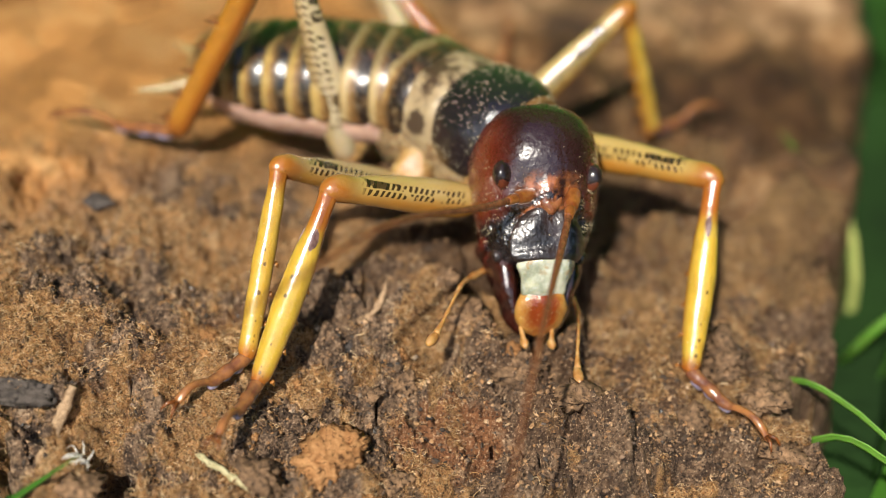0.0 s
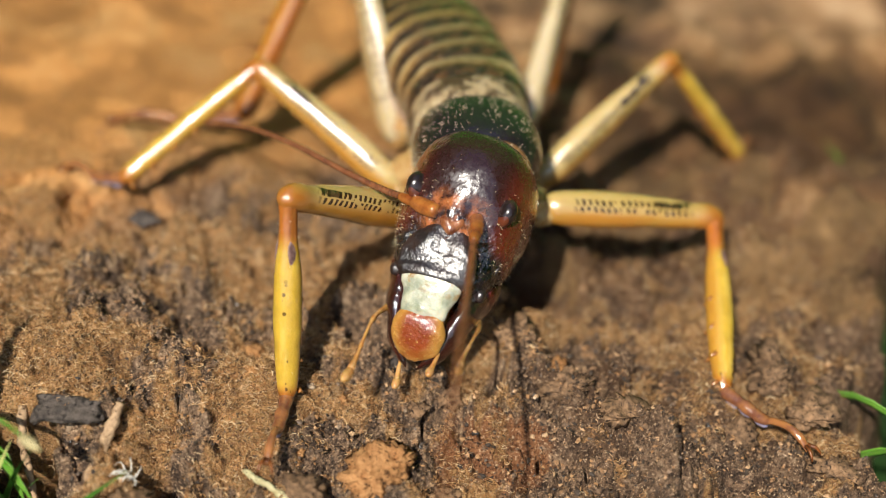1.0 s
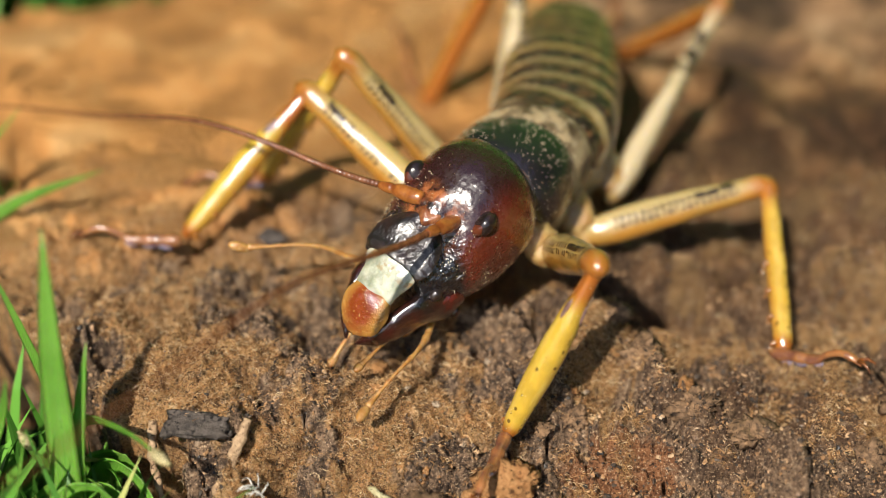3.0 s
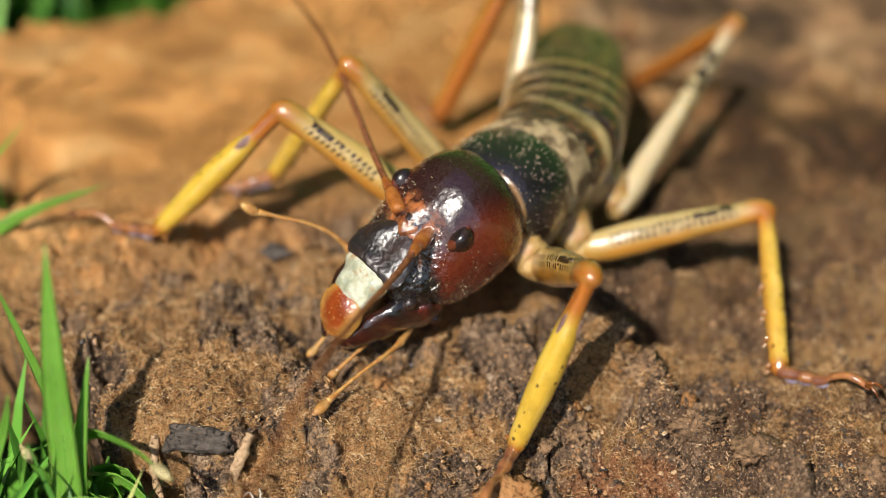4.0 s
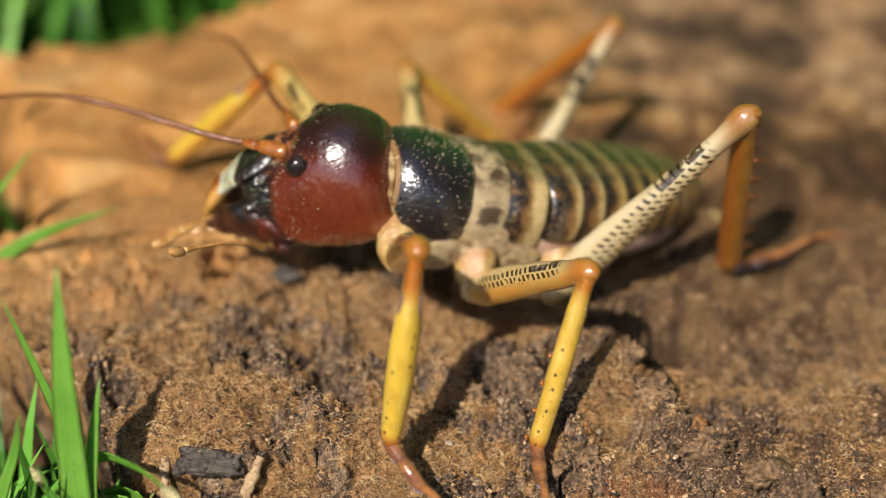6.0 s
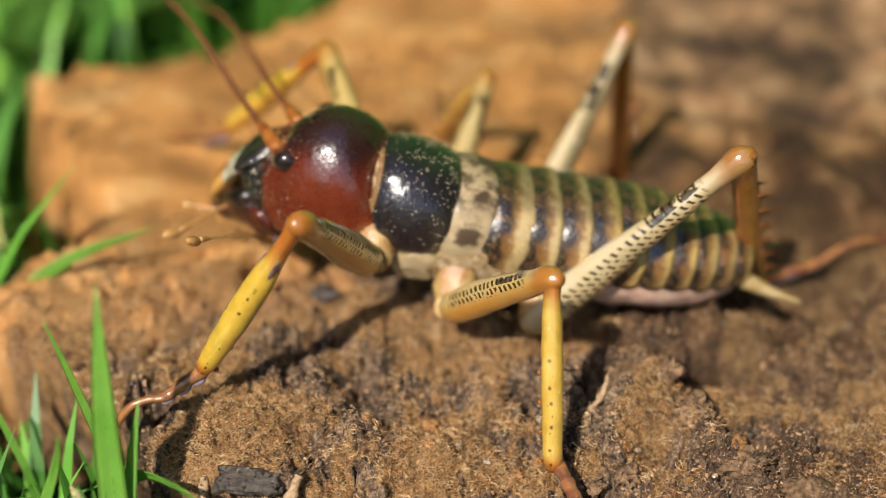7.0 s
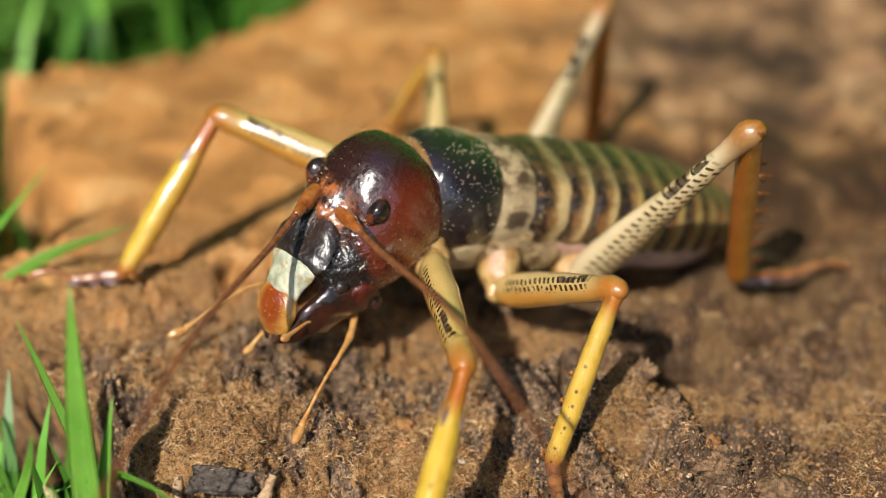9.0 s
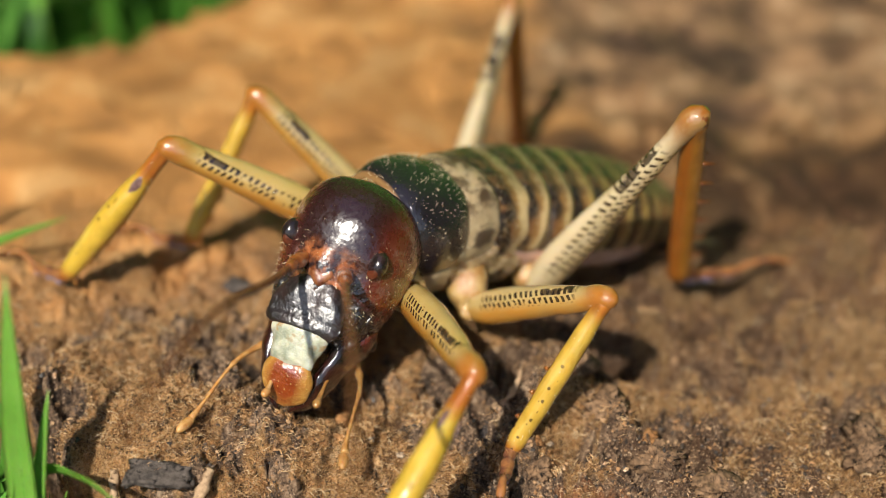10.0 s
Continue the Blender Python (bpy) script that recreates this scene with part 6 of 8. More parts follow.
    walk(PARTS['front_right_femur'], [
        (0, pose(-0.00129, -0.00754, -0.00414, 6.34, -26.03, -102.58)), (0.2, pose(-0.00129, -0.00754, -0.00414, 1.97, -21.32, -89.01)),
        (0.4, pose(-0.00129, -0.00754, -0.00414, 7.87, -22.81, -69.58)), (0.5, pose(-0.00129, -0.00754, -0.00414, -0.05, -31.15, -76.80)),
        (0.8, pose(-0.00129, -0.00754, -0.00414, 6.24, -22.20, -51.90)), (1, pose(-0.00129, -0.00754, -0.00414, 6.48, -31.50, -51.25)),
        (1.2, pose(-0.00129, -0.00754, -0.00414, 14.13, -27.17, -53.14)), (1.5, pose(-0.00129, -0.00754, -0.00414, 12.24, -31.93, -46.06)),
        (1.7, pose(-0.00129, -0.00754, -0.00414, 7.28, -32.94, -39.35)), (1.8, pose(-0.00129, -0.00754, -0.00414, 5.22, -36.46, -47.44)),
        (2, pose(-0.00129, -0.00754, -0.00414, 3.12, -15.69, -87.79)), (2.2, pose(-0.00129, -0.00754, -0.00414, 7.72, -17.87, -98.27)),
        (2.5, pose(-0.00129, -0.00754, -0.00414, 16.08, -18.51, -104.45)), (4, pose(-0.00129, -0.00754, -0.00414, 6.58, -28.96, -69.16)),
        (4.5, pose(-0.00129, -0.00754, -0.00414, 9.21, -28.01, -61.62)), (5, pose(-0.00129, -0.00754, -0.00414, 11.18, -26.33, -59.56)),
        (5.5, pose(-0.00129, -0.00754, -0.00414, -4.24, -38.89, -42.69)), (5.8, pose(-0.00129, -0.00754, -0.00414, -1.30, -20.18, -68.60)),
        (6, pose(-0.00129, -0.00754, -0.00414, -5.90, -16.52, -70.18)), (6.2, pose(-0.00129, -0.00754, -0.00414, -5.69, -18.89, -64.26)),
        (7.3, pose(-0.00129, -0.00754, -0.00414, -3.72, -21.24, -68.52)), (7.5, pose(-0.00129, -0.00754, -0.00414, -5.09, -19.92, -71.97)),
        (8, pose(-0.00129, -0.00754, -0.00414, -11.98, -7.41, -67.69)), (8.5, pose(-0.00129, -0.00754, -0.00414, 9.00, 3.22, -28.90)),
        (9, pose(-0.00129, -0.00754, -0.00414, 8.04, -1.10, -39.28)), (9.5, pose(-0.00129, -0.00754, -0.00414, 7.29, -0.48, -38.17)),
        (10, pose(-0.00129, -0.00754, -0.00414, -0.98, -15.40, -32.77)),
    ])
    walk(PARTS['front_right_tibia'], [
        (0, pose(-0.00499, -0.02411, 0.00416, 23.06, 49.00, -77.23)), (0.2, pose(-0.00099, -0.02514, 0.00273, 19.69, 64.06, -67.94)),
        (0.4, pose(0.00479, -0.02387, 0.00319, 37.29, 63.77, -28.40)), (0.5, pose(0.00240, -0.02329, 0.00564, 14.60, 68.95, -60.03)),
        (0.8, pose(0.00951, -0.02131, 0.00300, 43.56, 73.91, -4.93)), (1, pose(0.00880, -0.02011, 0.00574, 38.12, 68.19, -6.69)),
        (1.2, pose(0.00880, -0.02099, 0.00449, 53.58, 64.42, 8.35)), (1.5, pose(0.00984, -0.01909, 0.00586, 47.98, 60.03, 12.28)),
        (1.7, pose(0.01098, -0.01760, 0.00614, 46.75, 68.96, 15.66)), (1.8, pose(0.00899, -0.01874, 0.00709, 24.45, 60.80, -17.14)),
        (2, pose(-0.00059, -0.02572, 0.00097, 26.34, 51.24, -61.85)), (2.2, pose(-0.00388, -0.02534, 0.00166, 51.53, 50.74, -43.38)),
        (2.5, pose(-0.00576, -0.02489, 0.00186, 70.81, 42.27, -22.78)), (4, pose(0.00459, -0.02299, 0.00501, 19.33, 50.54, -47.17)),
        (4.5, pose(0.00664, -0.02222, 0.00473, 26.68, 51.97, -31.20)), (5, pose(0.00729, -0.02214, 0.00424, 44.43, 51.34, -8.13)),
        (5.5, pose(0.00952, -0.01751, 0.00773, 0.09, 54.89, -42.42)), (5.8, pose(0.00518, -0.02406, 0.00238, 16.33, 48.06, -51.38)),
        (6, pose(0.00486, -0.02459, 0.00123, 18.49, 57.67, -50.00)), (6.2, pose(0.00647, -0.02365, 0.00198, 17.47, 59.13, -44.58)),
        (7.3, pose(0.00516, -0.02393, 0.00271, 28.00, 60.19, -36.47)), (7.5, pose(0.00421, -0.02444, 0.00230, 29.49, 60.37, -38.70)),
        (8, pose(0.00583, -0.02488, -0.00170, 21.19, 71.43, -44.58)), (8.5, pose(0.01523, -0.01666, -0.00520, 80.22, 57.64, 49.27)),
        (9, pose(0.01334, -0.01950, -0.00378, 72.34, 60.64, 32.51)), (9.5, pose(0.01357, -0.01922, -0.00398, 63.09, 62.46, 23.44)),
        (10, pose(0.01403, -0.01740, 0.00088, -7.80, 68.05, -40.52)),
    ])
    walk(PARTS['front_right_tarsus'], [
        (0, pose(-0.00200, -0.03730, -0.01140, -2.80, -13.00, -62.30)), (0.2, pose(0.00240, -0.03350, -0.01580, -2.20, -8.00, -49.60)),
        (0.4, pose(0.01280, -0.02820, -0.01530, 0.90, -12.50, -25.20)), (0.5, pose(0.00610, -0.02970, -0.01360, -8.50, -14.80, -25.60)),
        (0.8, pose(0.01520, -0.02180, -0.01680, 1.20, -11.20, -13.50)), (1, pose(0.01640, -0.02100, -0.01340, -1.60, -8.70, -11.20)),
        (1.2, pose(0.01760, -0.01970, -0.01410, 4.00, -18.70, -7.60)), (1.5, pose(0.01990, -0.01690, -0.01200, -0.50, -7.90, -8.90)),
        (1.7, pose(0.01810, -0.01560, -0.01310, -2.20, -3.90, 1.80)), (1.8, pose(0.01860, -0.02170, -0.01090, -3.11, 13.41, -104.20)),
        (2, pose(0.00550, -0.03710, -0.01510, -2.70, 10.70, -65.00)), (2.2, pose(0.00560, -0.03430, -0.01430, -4.99, 2.21, -67.23)),
        (2.5, pose(0.00830, -0.03080, -0.01200, -1.50, 1.90, -64.75)), (4, pose(0.01350, -0.03260, -0.01090, -0.46, 9.70, -82.16)),
        (4.5, pose(0.01750, -0.02880, -0.01150, -0.63, 15.90, -79.92)), (5, pose(0.02004, -0.02397, -0.01185, -3.43, 21.75, -70.57)),
        (5.5, pose(0.01827, -0.02551, -0.00913, -5.96, 40.60, -38.48)), (5.8, pose(0.01378, -0.03482, -0.01295, -9.91, -3.70, -72.79)),
        (6, pose(0.01194, -0.03303, -0.01618, -16.40, 7.75, -72.23)), (6.2, pose(0.01401, -0.03107, -0.01571, -15.90, 8.93, -68.74)),
        (7.3, pose(0.01340, -0.03002, -0.01517, -8.89, 47.63, -34.15)), (7.5, pose(0.01216, -0.03081, -0.01562, -10.88, 48.98, -37.56)),
        (8, pose(0.01050, -0.02949, -0.02124, -17.43, 46.65, -44.28)), (8.5, pose(0.02243, -0.00830, -0.02261, 2.41, 22.16, -5.18)),
        (9, pose(0.02186, -0.01407, -0.02174, 0.90, 17.28, -20.71)), (9.5, pose(0.02231, -0.01543, -0.02226, -2.02, 17.66, -31.94)),
        (10, pose(0.01989, -0.02241, -0.01824, -11.40, 19.58, -85.07)),
    ])
    walk(PARTS['middle_left_femur'], [
        (0, pose(-0.01083, 0.00847, -0.00705, 0.56, -38.69, 69.76)), (0.2, pose(-0.01083, 0.00847, -0.00705, 1.23, -36.00, 90.95)),
        (0.4, pose(-0.01083, 0.00847, -0.00705, -5.49, -35.24, 122.39)), (0.5, pose(-0.01083, 0.00847, -0.00705, 4.34, -21.10, 112.88)),
        (0.8, pose(-0.01083, 0.00847, -0.00705, 0.12, -26.48, 118.86)), (1, pose(-0.01083, 0.00847, -0.00705, -3.63, -29.13, 119.36)),
        (1.2, pose(-0.01083, 0.00847, -0.00705, -17.13, -34.02, 61.80)), (1.5, pose(-0.01083, 0.00847, -0.00705, -16.81, -32.39, 67.32)),
        (1.7, pose(-0.01083, 0.00847, -0.00705, -12.18, -30.71, 72.46)), (1.8, pose(-0.01083, 0.00847, -0.00705, -5.02, -31.11, 75.42)),
        (2, pose(-0.01083, 0.00847, -0.00705, -2.38, -42.82, 83.72)), (2.2, pose(-0.01083, 0.00847, -0.00705, -2.30, -36.43, 91.64)),
        (2.5, pose(-0.01083, 0.00847, -0.00705, -21.07, -20.08, 122.12)), (4, pose(-0.01083, 0.00847, -0.00705, -26.56, -16.36, 130.04)),
        (4.5, pose(-0.01083, 0.00847, -0.00705, -28.37, -22.71, 131.92)), (5, pose(-0.01083, 0.00847, -0.00705, -27.93, -17.05, 147.17)),
        (5.5, pose(-0.01083, 0.00847, -0.00705, -24.49, -13.26, 157.22)), (5.8, pose(-0.01083, 0.00847, -0.00705, 2.13, -40.05, 84.68)),
        (6, pose(-0.01083, 0.00847, -0.00705, 9.88, -38.27, 96.36)), (6.2, pose(-0.01083, 0.00847, -0.00705, 9.58, -39.96, 102.34)),
        (7.3, pose(-0.01083, 0.00847, -0.00705, 12.26, -50.36, 114.83)), (7.5, pose(-0.01083, 0.00847, -0.00705, 14.70, -51.18, 110.06)),
        (8, pose(-0.01083, 0.00847, -0.00705, 18.19, -51.65, 112.88)), (8.5, pose(-0.01083, 0.00847, -0.00705, 9.84, -38.33, 101.70)),
        (9, pose(-0.01083, 0.00847, -0.00705, 7.37, -38.96, 89.28)), (9.5, pose(-0.01083, 0.00847, -0.00705, 4.68, -33.66, 88.33)),
        (10, pose(-0.01083, 0.00847, -0.00705, 0.43, -39.91, 86.99)),
    ])
    walk(PARTS['middle_left_tibia'], [
        (0, pose(-0.00542, 0.02315, 0.00548, 2.62, 72.71, 72.80)), (0.2, pose(-0.01110, 0.02468, 0.00473, -2.91, 69.57, 87.49)),
        (0.4, pose(-0.01960, 0.02229, 0.00451, -23.15, 68.61, 94.84)), (0.5, pose(-0.01810, 0.02570, 0.00016, 8.13, 73.59, 121.65)),
        (0.8, pose(-0.01949, 0.02418, 0.00188, 8.44, 64.03, 128.32)), (1, pose(-0.01941, 0.02373, 0.00271, -11.81, 53.91, 106.05)),
        (1.2, pose(-0.00298, 0.02311, 0.00416, -52.85, 54.19, -6.06)), (1.5, pose(-0.00430, 0.02408, 0.00368, -59.25, 57.98, -6.55)),
        (1.7, pose(-0.00564, 0.02490, 0.00318, -67.62, 66.84, -6.71)), (1.8, pose(-0.00651, 0.02508, 0.00330, -56.38, 72.99, 11.33)),
        (2, pose(-0.00922, 0.02308, 0.00657, -35.56, 69.93, 38.94)), (2.2, pose(-0.01129, 0.02459, 0.00485, -45.45, 71.52, 37.94)),
        (2.5, pose(-0.02084, 0.02441, -0.00017, -78.79, 37.21, 23.01)), (4, pose(-0.02320, 0.02319, -0.00141, -77.39, 25.74, 34.61)),
        (4.5, pose(-0.02318, 0.02223, 0.00069, -67.96, 22.51, 44.54)), (5, pose(-0.02693, 0.01886, -0.00117, -73.71, 17.95, 58.79)),
        (5.5, pose(-0.02881, 0.01602, -0.00245, -78.33, 19.05, 67.82)), (5.8, pose(-0.00941, 0.02375, 0.00584, -32.23, 77.85, 46.03)),
        (6, pose(-0.01257, 0.02411, 0.00536, -1.83, 83.18, 91.82)), (6.2, pose(-0.01411, 0.02347, 0.00582, 2.39, 80.40, 102.04)),
        (7.3, pose(-0.01620, 0.02007, 0.00838, 13.72, 55.19, 129.13)), (7.5, pose(-0.01514, 0.02027, 0.00856, 15.56, 53.78, 127.01)),
        (8, pose(-0.01567, 0.01993, 0.00867, 16.60, 55.84, 130.85)), (8.5, pose(-0.01402, 0.02386, 0.00538, -4.43, 73.67, 93.60)),
        (9, pose(-0.01063, 0.02405, 0.00555, -19.94, 75.25, 63.82)), (9.5, pose(-0.01034, 0.02514, 0.00406, -49.50, 75.94, 30.74)),
        (10, pose(-0.01002, 0.02382, 0.00581, -81.94, 76.34, -7.36)),
    ])
    walk(PARTS['middle_left_tarsus'], [
        (0, pose(-0.00370, 0.02870, -0.01320, 0.66, -3.10, 78.31)), (0.2, pose(-0.01080, 0.03150, -0.01360, 2.57, -4.46, 91.83)),
        (0.4, pose(-0.02020, 0.02940, -0.01370, -1.69, -1.58, 110.62)), (0.5, pose(-0.02100, 0.03040, -0.01860, 4.14, -0.68, 104.90)),
        (0.8, pose(-0.02480, 0.03090, -0.01570, -2.60, -11.56, 115.40)), (1, pose(-0.02260, 0.03480, -0.01310, 1.28, 21.10, 157.76)),
        (1.2, pose(0.00840, 0.02190, -0.01170, -3.77, 3.81, 53.77)), (1.5, pose(0.00600, 0.02290, -0.01290, -4.23, -11.05, 59.56)),
        (1.7, pose(0.00200, 0.02400, -0.01480, -2.72, -18.47, 63.20)), (1.8, pose(-0.00090, 0.02620, -0.01540, 3.22, -21.56, 64.09)),
        (2, pose(-0.00400, 0.02730, -0.01180, 8.28, -23.39, 67.51)), (2.2, pose(-0.00640, 0.02840, -0.01370, 8.58, -29.15, 69.54)),
        (2.5, pose(-0.00650, 0.03050, -0.01200, 4.34, -26.44, 74.27)), (4, pose(-0.00870, 0.03320, -0.00990, 1.38, -20.20, 89.37)),
        (4.5, pose(-0.01030, 0.03490, -0.00680, 0.90, -4.70, 97.77)), (5, pose(-0.01729, 0.03477, -0.00720, 2.92, 2.81, 113.04)),
        (5.5, pose(-0.02184, 0.03314, -0.00884, 10.65, -26.92, 93.46)), (5.8, pose(-0.00655, 0.02671, -0.01328, 9.04, 5.69, 67.91)),
        (6, pose(-0.01265, 0.02643, -0.01406, 15.96, 5.89, 74.55)), (6.2, pose(-0.01479, 0.02666, -0.01346, 15.68, 5.37, 79.57)),
        (7.3, pose(-0.02325, 0.02873, -0.00768, 16.07, -5.69, 111.41)), (7.5, pose(-0.02210, 0.02950, -0.00722, 18.62, -5.89, 106.37)),
        (8, pose(-0.02285, 0.02823, -0.00752, 26.59, -7.43, 98.73)), (8.5, pose(-0.01436, 0.02935, -0.01339, 19.67, -4.33, 83.38)),
        (9, pose(-0.00844, 0.02852, -0.01336, 18.03, -5.68, 65.79)), (9.5, pose(-0.00626, 0.02757, -0.01492, 17.78, -10.97, 51.07)),
        (10, pose(-0.00544, 0.02323, -0.01320, 14.03, -6.13, 39.17)),
    ])
    walk(PARTS['middle_right_femur'], [
        (0, pose(-0.01083, -0.00847, -0.00705, 7.24, -33.90, -91.90)), (0.2, pose(-0.01083, -0.00847, -0.00705, 6.81, -28.36, -84.32)),
        (0.4, pose(-0.01083, -0.00847, -0.00705, 15.57, -29.38, -92.14)), (0.5, pose(-0.01083, -0.00847, -0.00705, 22.97, -38.44, -120.95)),
        (0.8, pose(-0.01083, -0.00847, -0.00705, 23.80, -8.42, -134.22)), (1, pose(-0.01083, -0.00847, -0.00705, 21.25, -27.20, -126.00)),
        (1.2, pose(-0.01083, -0.00847, -0.00705, 25.59, -9.58, -128.66)), (1.5, pose(-0.01083, -0.00847, -0.00705, 25.40, -23.98, -117.89)),
        (1.7, pose(-0.01083, -0.00847, -0.00705, 23.68, -24.89, -117.35)), (1.8, pose(-0.01083, -0.00847, -0.00705, 19.37, -21.13, -117.53)),
        (2, pose(-0.01083, -0.00847, -0.00705, -2.77, -32.79, -82.07)), (2.2, pose(-0.01083, -0.00847, -0.00705, -1.38, -38.80, -87.34)),
        (2.5, pose(-0.01083, -0.00847, -0.00705, -0.03, -46.91, -75.86)), (4, pose(-0.01083, -0.00847, -0.00705, -2.40, -46.94, -62.06)),
        (4.5, pose(-0.01083, -0.00847, -0.00705, 2.32, -46.96, -58.49)), (5, pose(-0.01083, -0.00847, -0.00705, -29.26, -15.72, -102.80)),
        (5.5, pose(-0.01083, -0.00847, -0.00705, -33.67, -23.79, -94.67)), (5.8, pose(-0.01083, -0.00847, -0.00705, -31.21, -31.69, -91.00)),
        (6, pose(-0.01083, -0.00847, -0.00705, -35.35, -30.74, -92.73)), (6.2, pose(-0.01083, -0.00847, -0.00705, -34.76, -32.10, -87.98)),
        (7.3, pose(-0.01083, -0.00847, -0.00705, -3.32, -30.45, -102.45)), (7.5, pose(-0.01083, -0.00847, -0.00705, -6.78, -31.58, -101.14)),
        (8, pose(-0.01083, -0.00847, -0.00705, -15.93, -28.79, -94.26)), (8.5, pose(-0.01083, -0.00847, -0.00705, -11.85, -29.04, -99.84)),
        (9, pose(-0.01083, -0.00847, -0.00705, -13.32, -27.71, -105.74)), (9.5, pose(-0.01083, -0.00847, -0.00705, -14.99, -27.31, -104.78)),
        (10, pose(-0.01083, -0.00847, -0.00705, 1.68, -29.62, -50.65)),
    ])
    walk(PARTS['middle_right_tibia'], [
        (0, pose(-0.01138, -0.02509, 0.00413, 25.57, 50.66, -60.63)), (0.2, pose(-0.00908, -0.02602, 0.00247, 37.35, 59.59, -40.89)),
        (0.4, pose(-0.01148, -0.02592, 0.00278, 44.72, 45.21, -38.51)), (0.5, pose(-0.01890, -0.02193, 0.00541, 46.58, 32.50, -53.54)),
        (0.8, pose(-0.02465, -0.02268, -0.00412, 73.35, 26.03, -64.18)), (1, pose(-0.02131, -0.02289, 0.00211, 50.86, 30.78, -66.48)),
        (1.2, pose(-0.02317, -0.02390, -0.00371, 74.52, 27.02, -53.46)), (1.5, pose(-0.01940, -0.02465, 0.00109, 58.60, 27.05, -50.01)),
        (1.7, pose(-0.01918, -0.02462, 0.00138, 58.53, 29.00, -47.85)), (1.8, pose(-0.01947, -0.02505, 0.00017, 65.20, 33.07, -41.00)),
        (2, pose(-0.00851, -0.02516, 0.00380, 3.47, 64.83, -78.16)), (2.2, pose(-0.01010, -0.02407, 0.00551, 13.35, 63.51, -70.56)),
        (2.5, pose(-0.00749, -0.02175, 0.00758, 5.63, 64.02, -68.17)), (4, pose(-0.00442, -0.02056, 0.00759, -11.19, 64.75, -77.41)),
        (4.5, pose(-0.00368, -0.02013, 0.00760, 1.78, 66.19, -56.30)), (5, pose(-0.01510, -0.02728, -0.00162, -84.98, 28.94, 148.94)),
        (5.5, pose(-0.01232, -0.02675, 0.00103, -74.43, 27.40, 161.95)), (5.8, pose(-0.01113, -0.02552, 0.00348, -67.76, 33.97, 174.86)),
        (6, pose(-0.01165, -0.02567, 0.00319, -65.55, 29.57, -179.46)), (6.2, pose(-0.01023, -0.02544, 0.00360, -65.54, 30.80, -175.42)),
        (7.3, pose(-0.01456, -0.02534, 0.00311, 25.67, 47.68, -71.29)), (7.5, pose(-0.01413, -0.02522, 0.00344, 18.86, 50.49, -77.03)),
        (8, pose(-0.01213, -0.02598, 0.00260, 2.40, 57.19, -88.14)), (8.5, pose(-0.01382, -0.02573, 0.00268, 0.92, 58.62, -96.53)),
        (9, pose(-0.01564, -0.02555, 0.00227, -7.78, 56.60, -113.03)), (9.5, pose(-0.01537, -0.02569, 0.00215, -14.78, 56.87, -120.67)),
        (10, pose(0.00022, -0.02194, 0.00286, 43.13, 77.88, -2.88)),
    ])
    walk(PARTS['middle_right_tarsus'], [
        (0, pose(-0.00530, -0.03590, -0.01100, -1.60, -3.30, -86.50)), (0.2, pose(-0.00160, -0.03250, -0.01440, -2.60, 3.60, -72.30)),
        (0.4, pose(-0.00070, -0.03450, -0.01110, 1.69, 7.11, -72.84)), (0.5, pose(-0.00910, -0.03520, -0.00510, -5.70, 15.96, -65.76)),
        (0.8, pose(-0.01700, -0.03850, -0.01270, 1.63, 19.90, -129.59)), (1, pose(-0.01460, -0.03830, -0.00790, 2.42, 13.21, -129.26)),
        (1.2, pose(-0.01280, -0.03790, -0.01260, 3.67, 17.54, -127.21)), (1.5, pose(-0.00820, -0.03800, -0.00780, 4.16, 12.15, -126.58)),
        (1.7, pose(-0.00770, -0.03730, -0.00810, 2.63, 5.52, -123.20)), (1.8, pose(-0.00710, -0.03580, -0.01050, -3.05, 10.13, -117.63)),
        (2, pose(-0.00680, -0.03330, -0.01390, -5.88, -0.88, -89.64)), (2.2, pose(-0.00720, -0.03230, -0.01200, -6.51, -1.18, -84.70)),
        (2.5, pose(-0.00430, -0.02970, -0.01000, -2.75, 8.11, -82.39)), (4, pose(-0.00260, -0.02870, -0.01010, 2.00, 21.30, -56.74)),
        (4.5, pose(0.00070, -0.02670, -0.01030, 3.80, 23.41, -47.96)), (5, pose(-0.02977, -0.01845, -0.01108, -7.97, -17.52, -143.61)),
        (5.5, pose(-0.02883, -0.02136, -0.00797, -7.76, -22.03, -137.78)), (5.8, pose(-0.02728, -0.02407, -0.00745, -7.24, -18.86, -130.66)),
        (6, pose(-0.02866, -0.02583, -0.00646, -12.96, -21.54, -126.92)), (6.2, pose(-0.02698, -0.02678, -0.00642, -12.82, -21.18, -123.10)),
        (7.3, pose(-0.01033, -0.03781, -0.01136, -18.74, 16.56, -86.29)), (7.5, pose(-0.01134, -0.03735, -0.01165, -20.89, 15.11, -89.92)),
        (8, pose(-0.01179, -0.03658, -0.01384, -27.44, 11.88, -87.20)), (8.5, pose(-0.01498, -0.03585, -0.01402, -19.73, 7.31, -97.06)),
        (9, pose(-0.01986, -0.03546, -0.01406, -17.94, 4.50, -107.64)), (9.5, pose(-0.02083, -0.03488, -0.01423, -17.57, 3.06, -110.34)),
        (10, pose(0.00432, -0.02215, -0.01627, -8.64, 21.47, -70.57)),
    ])
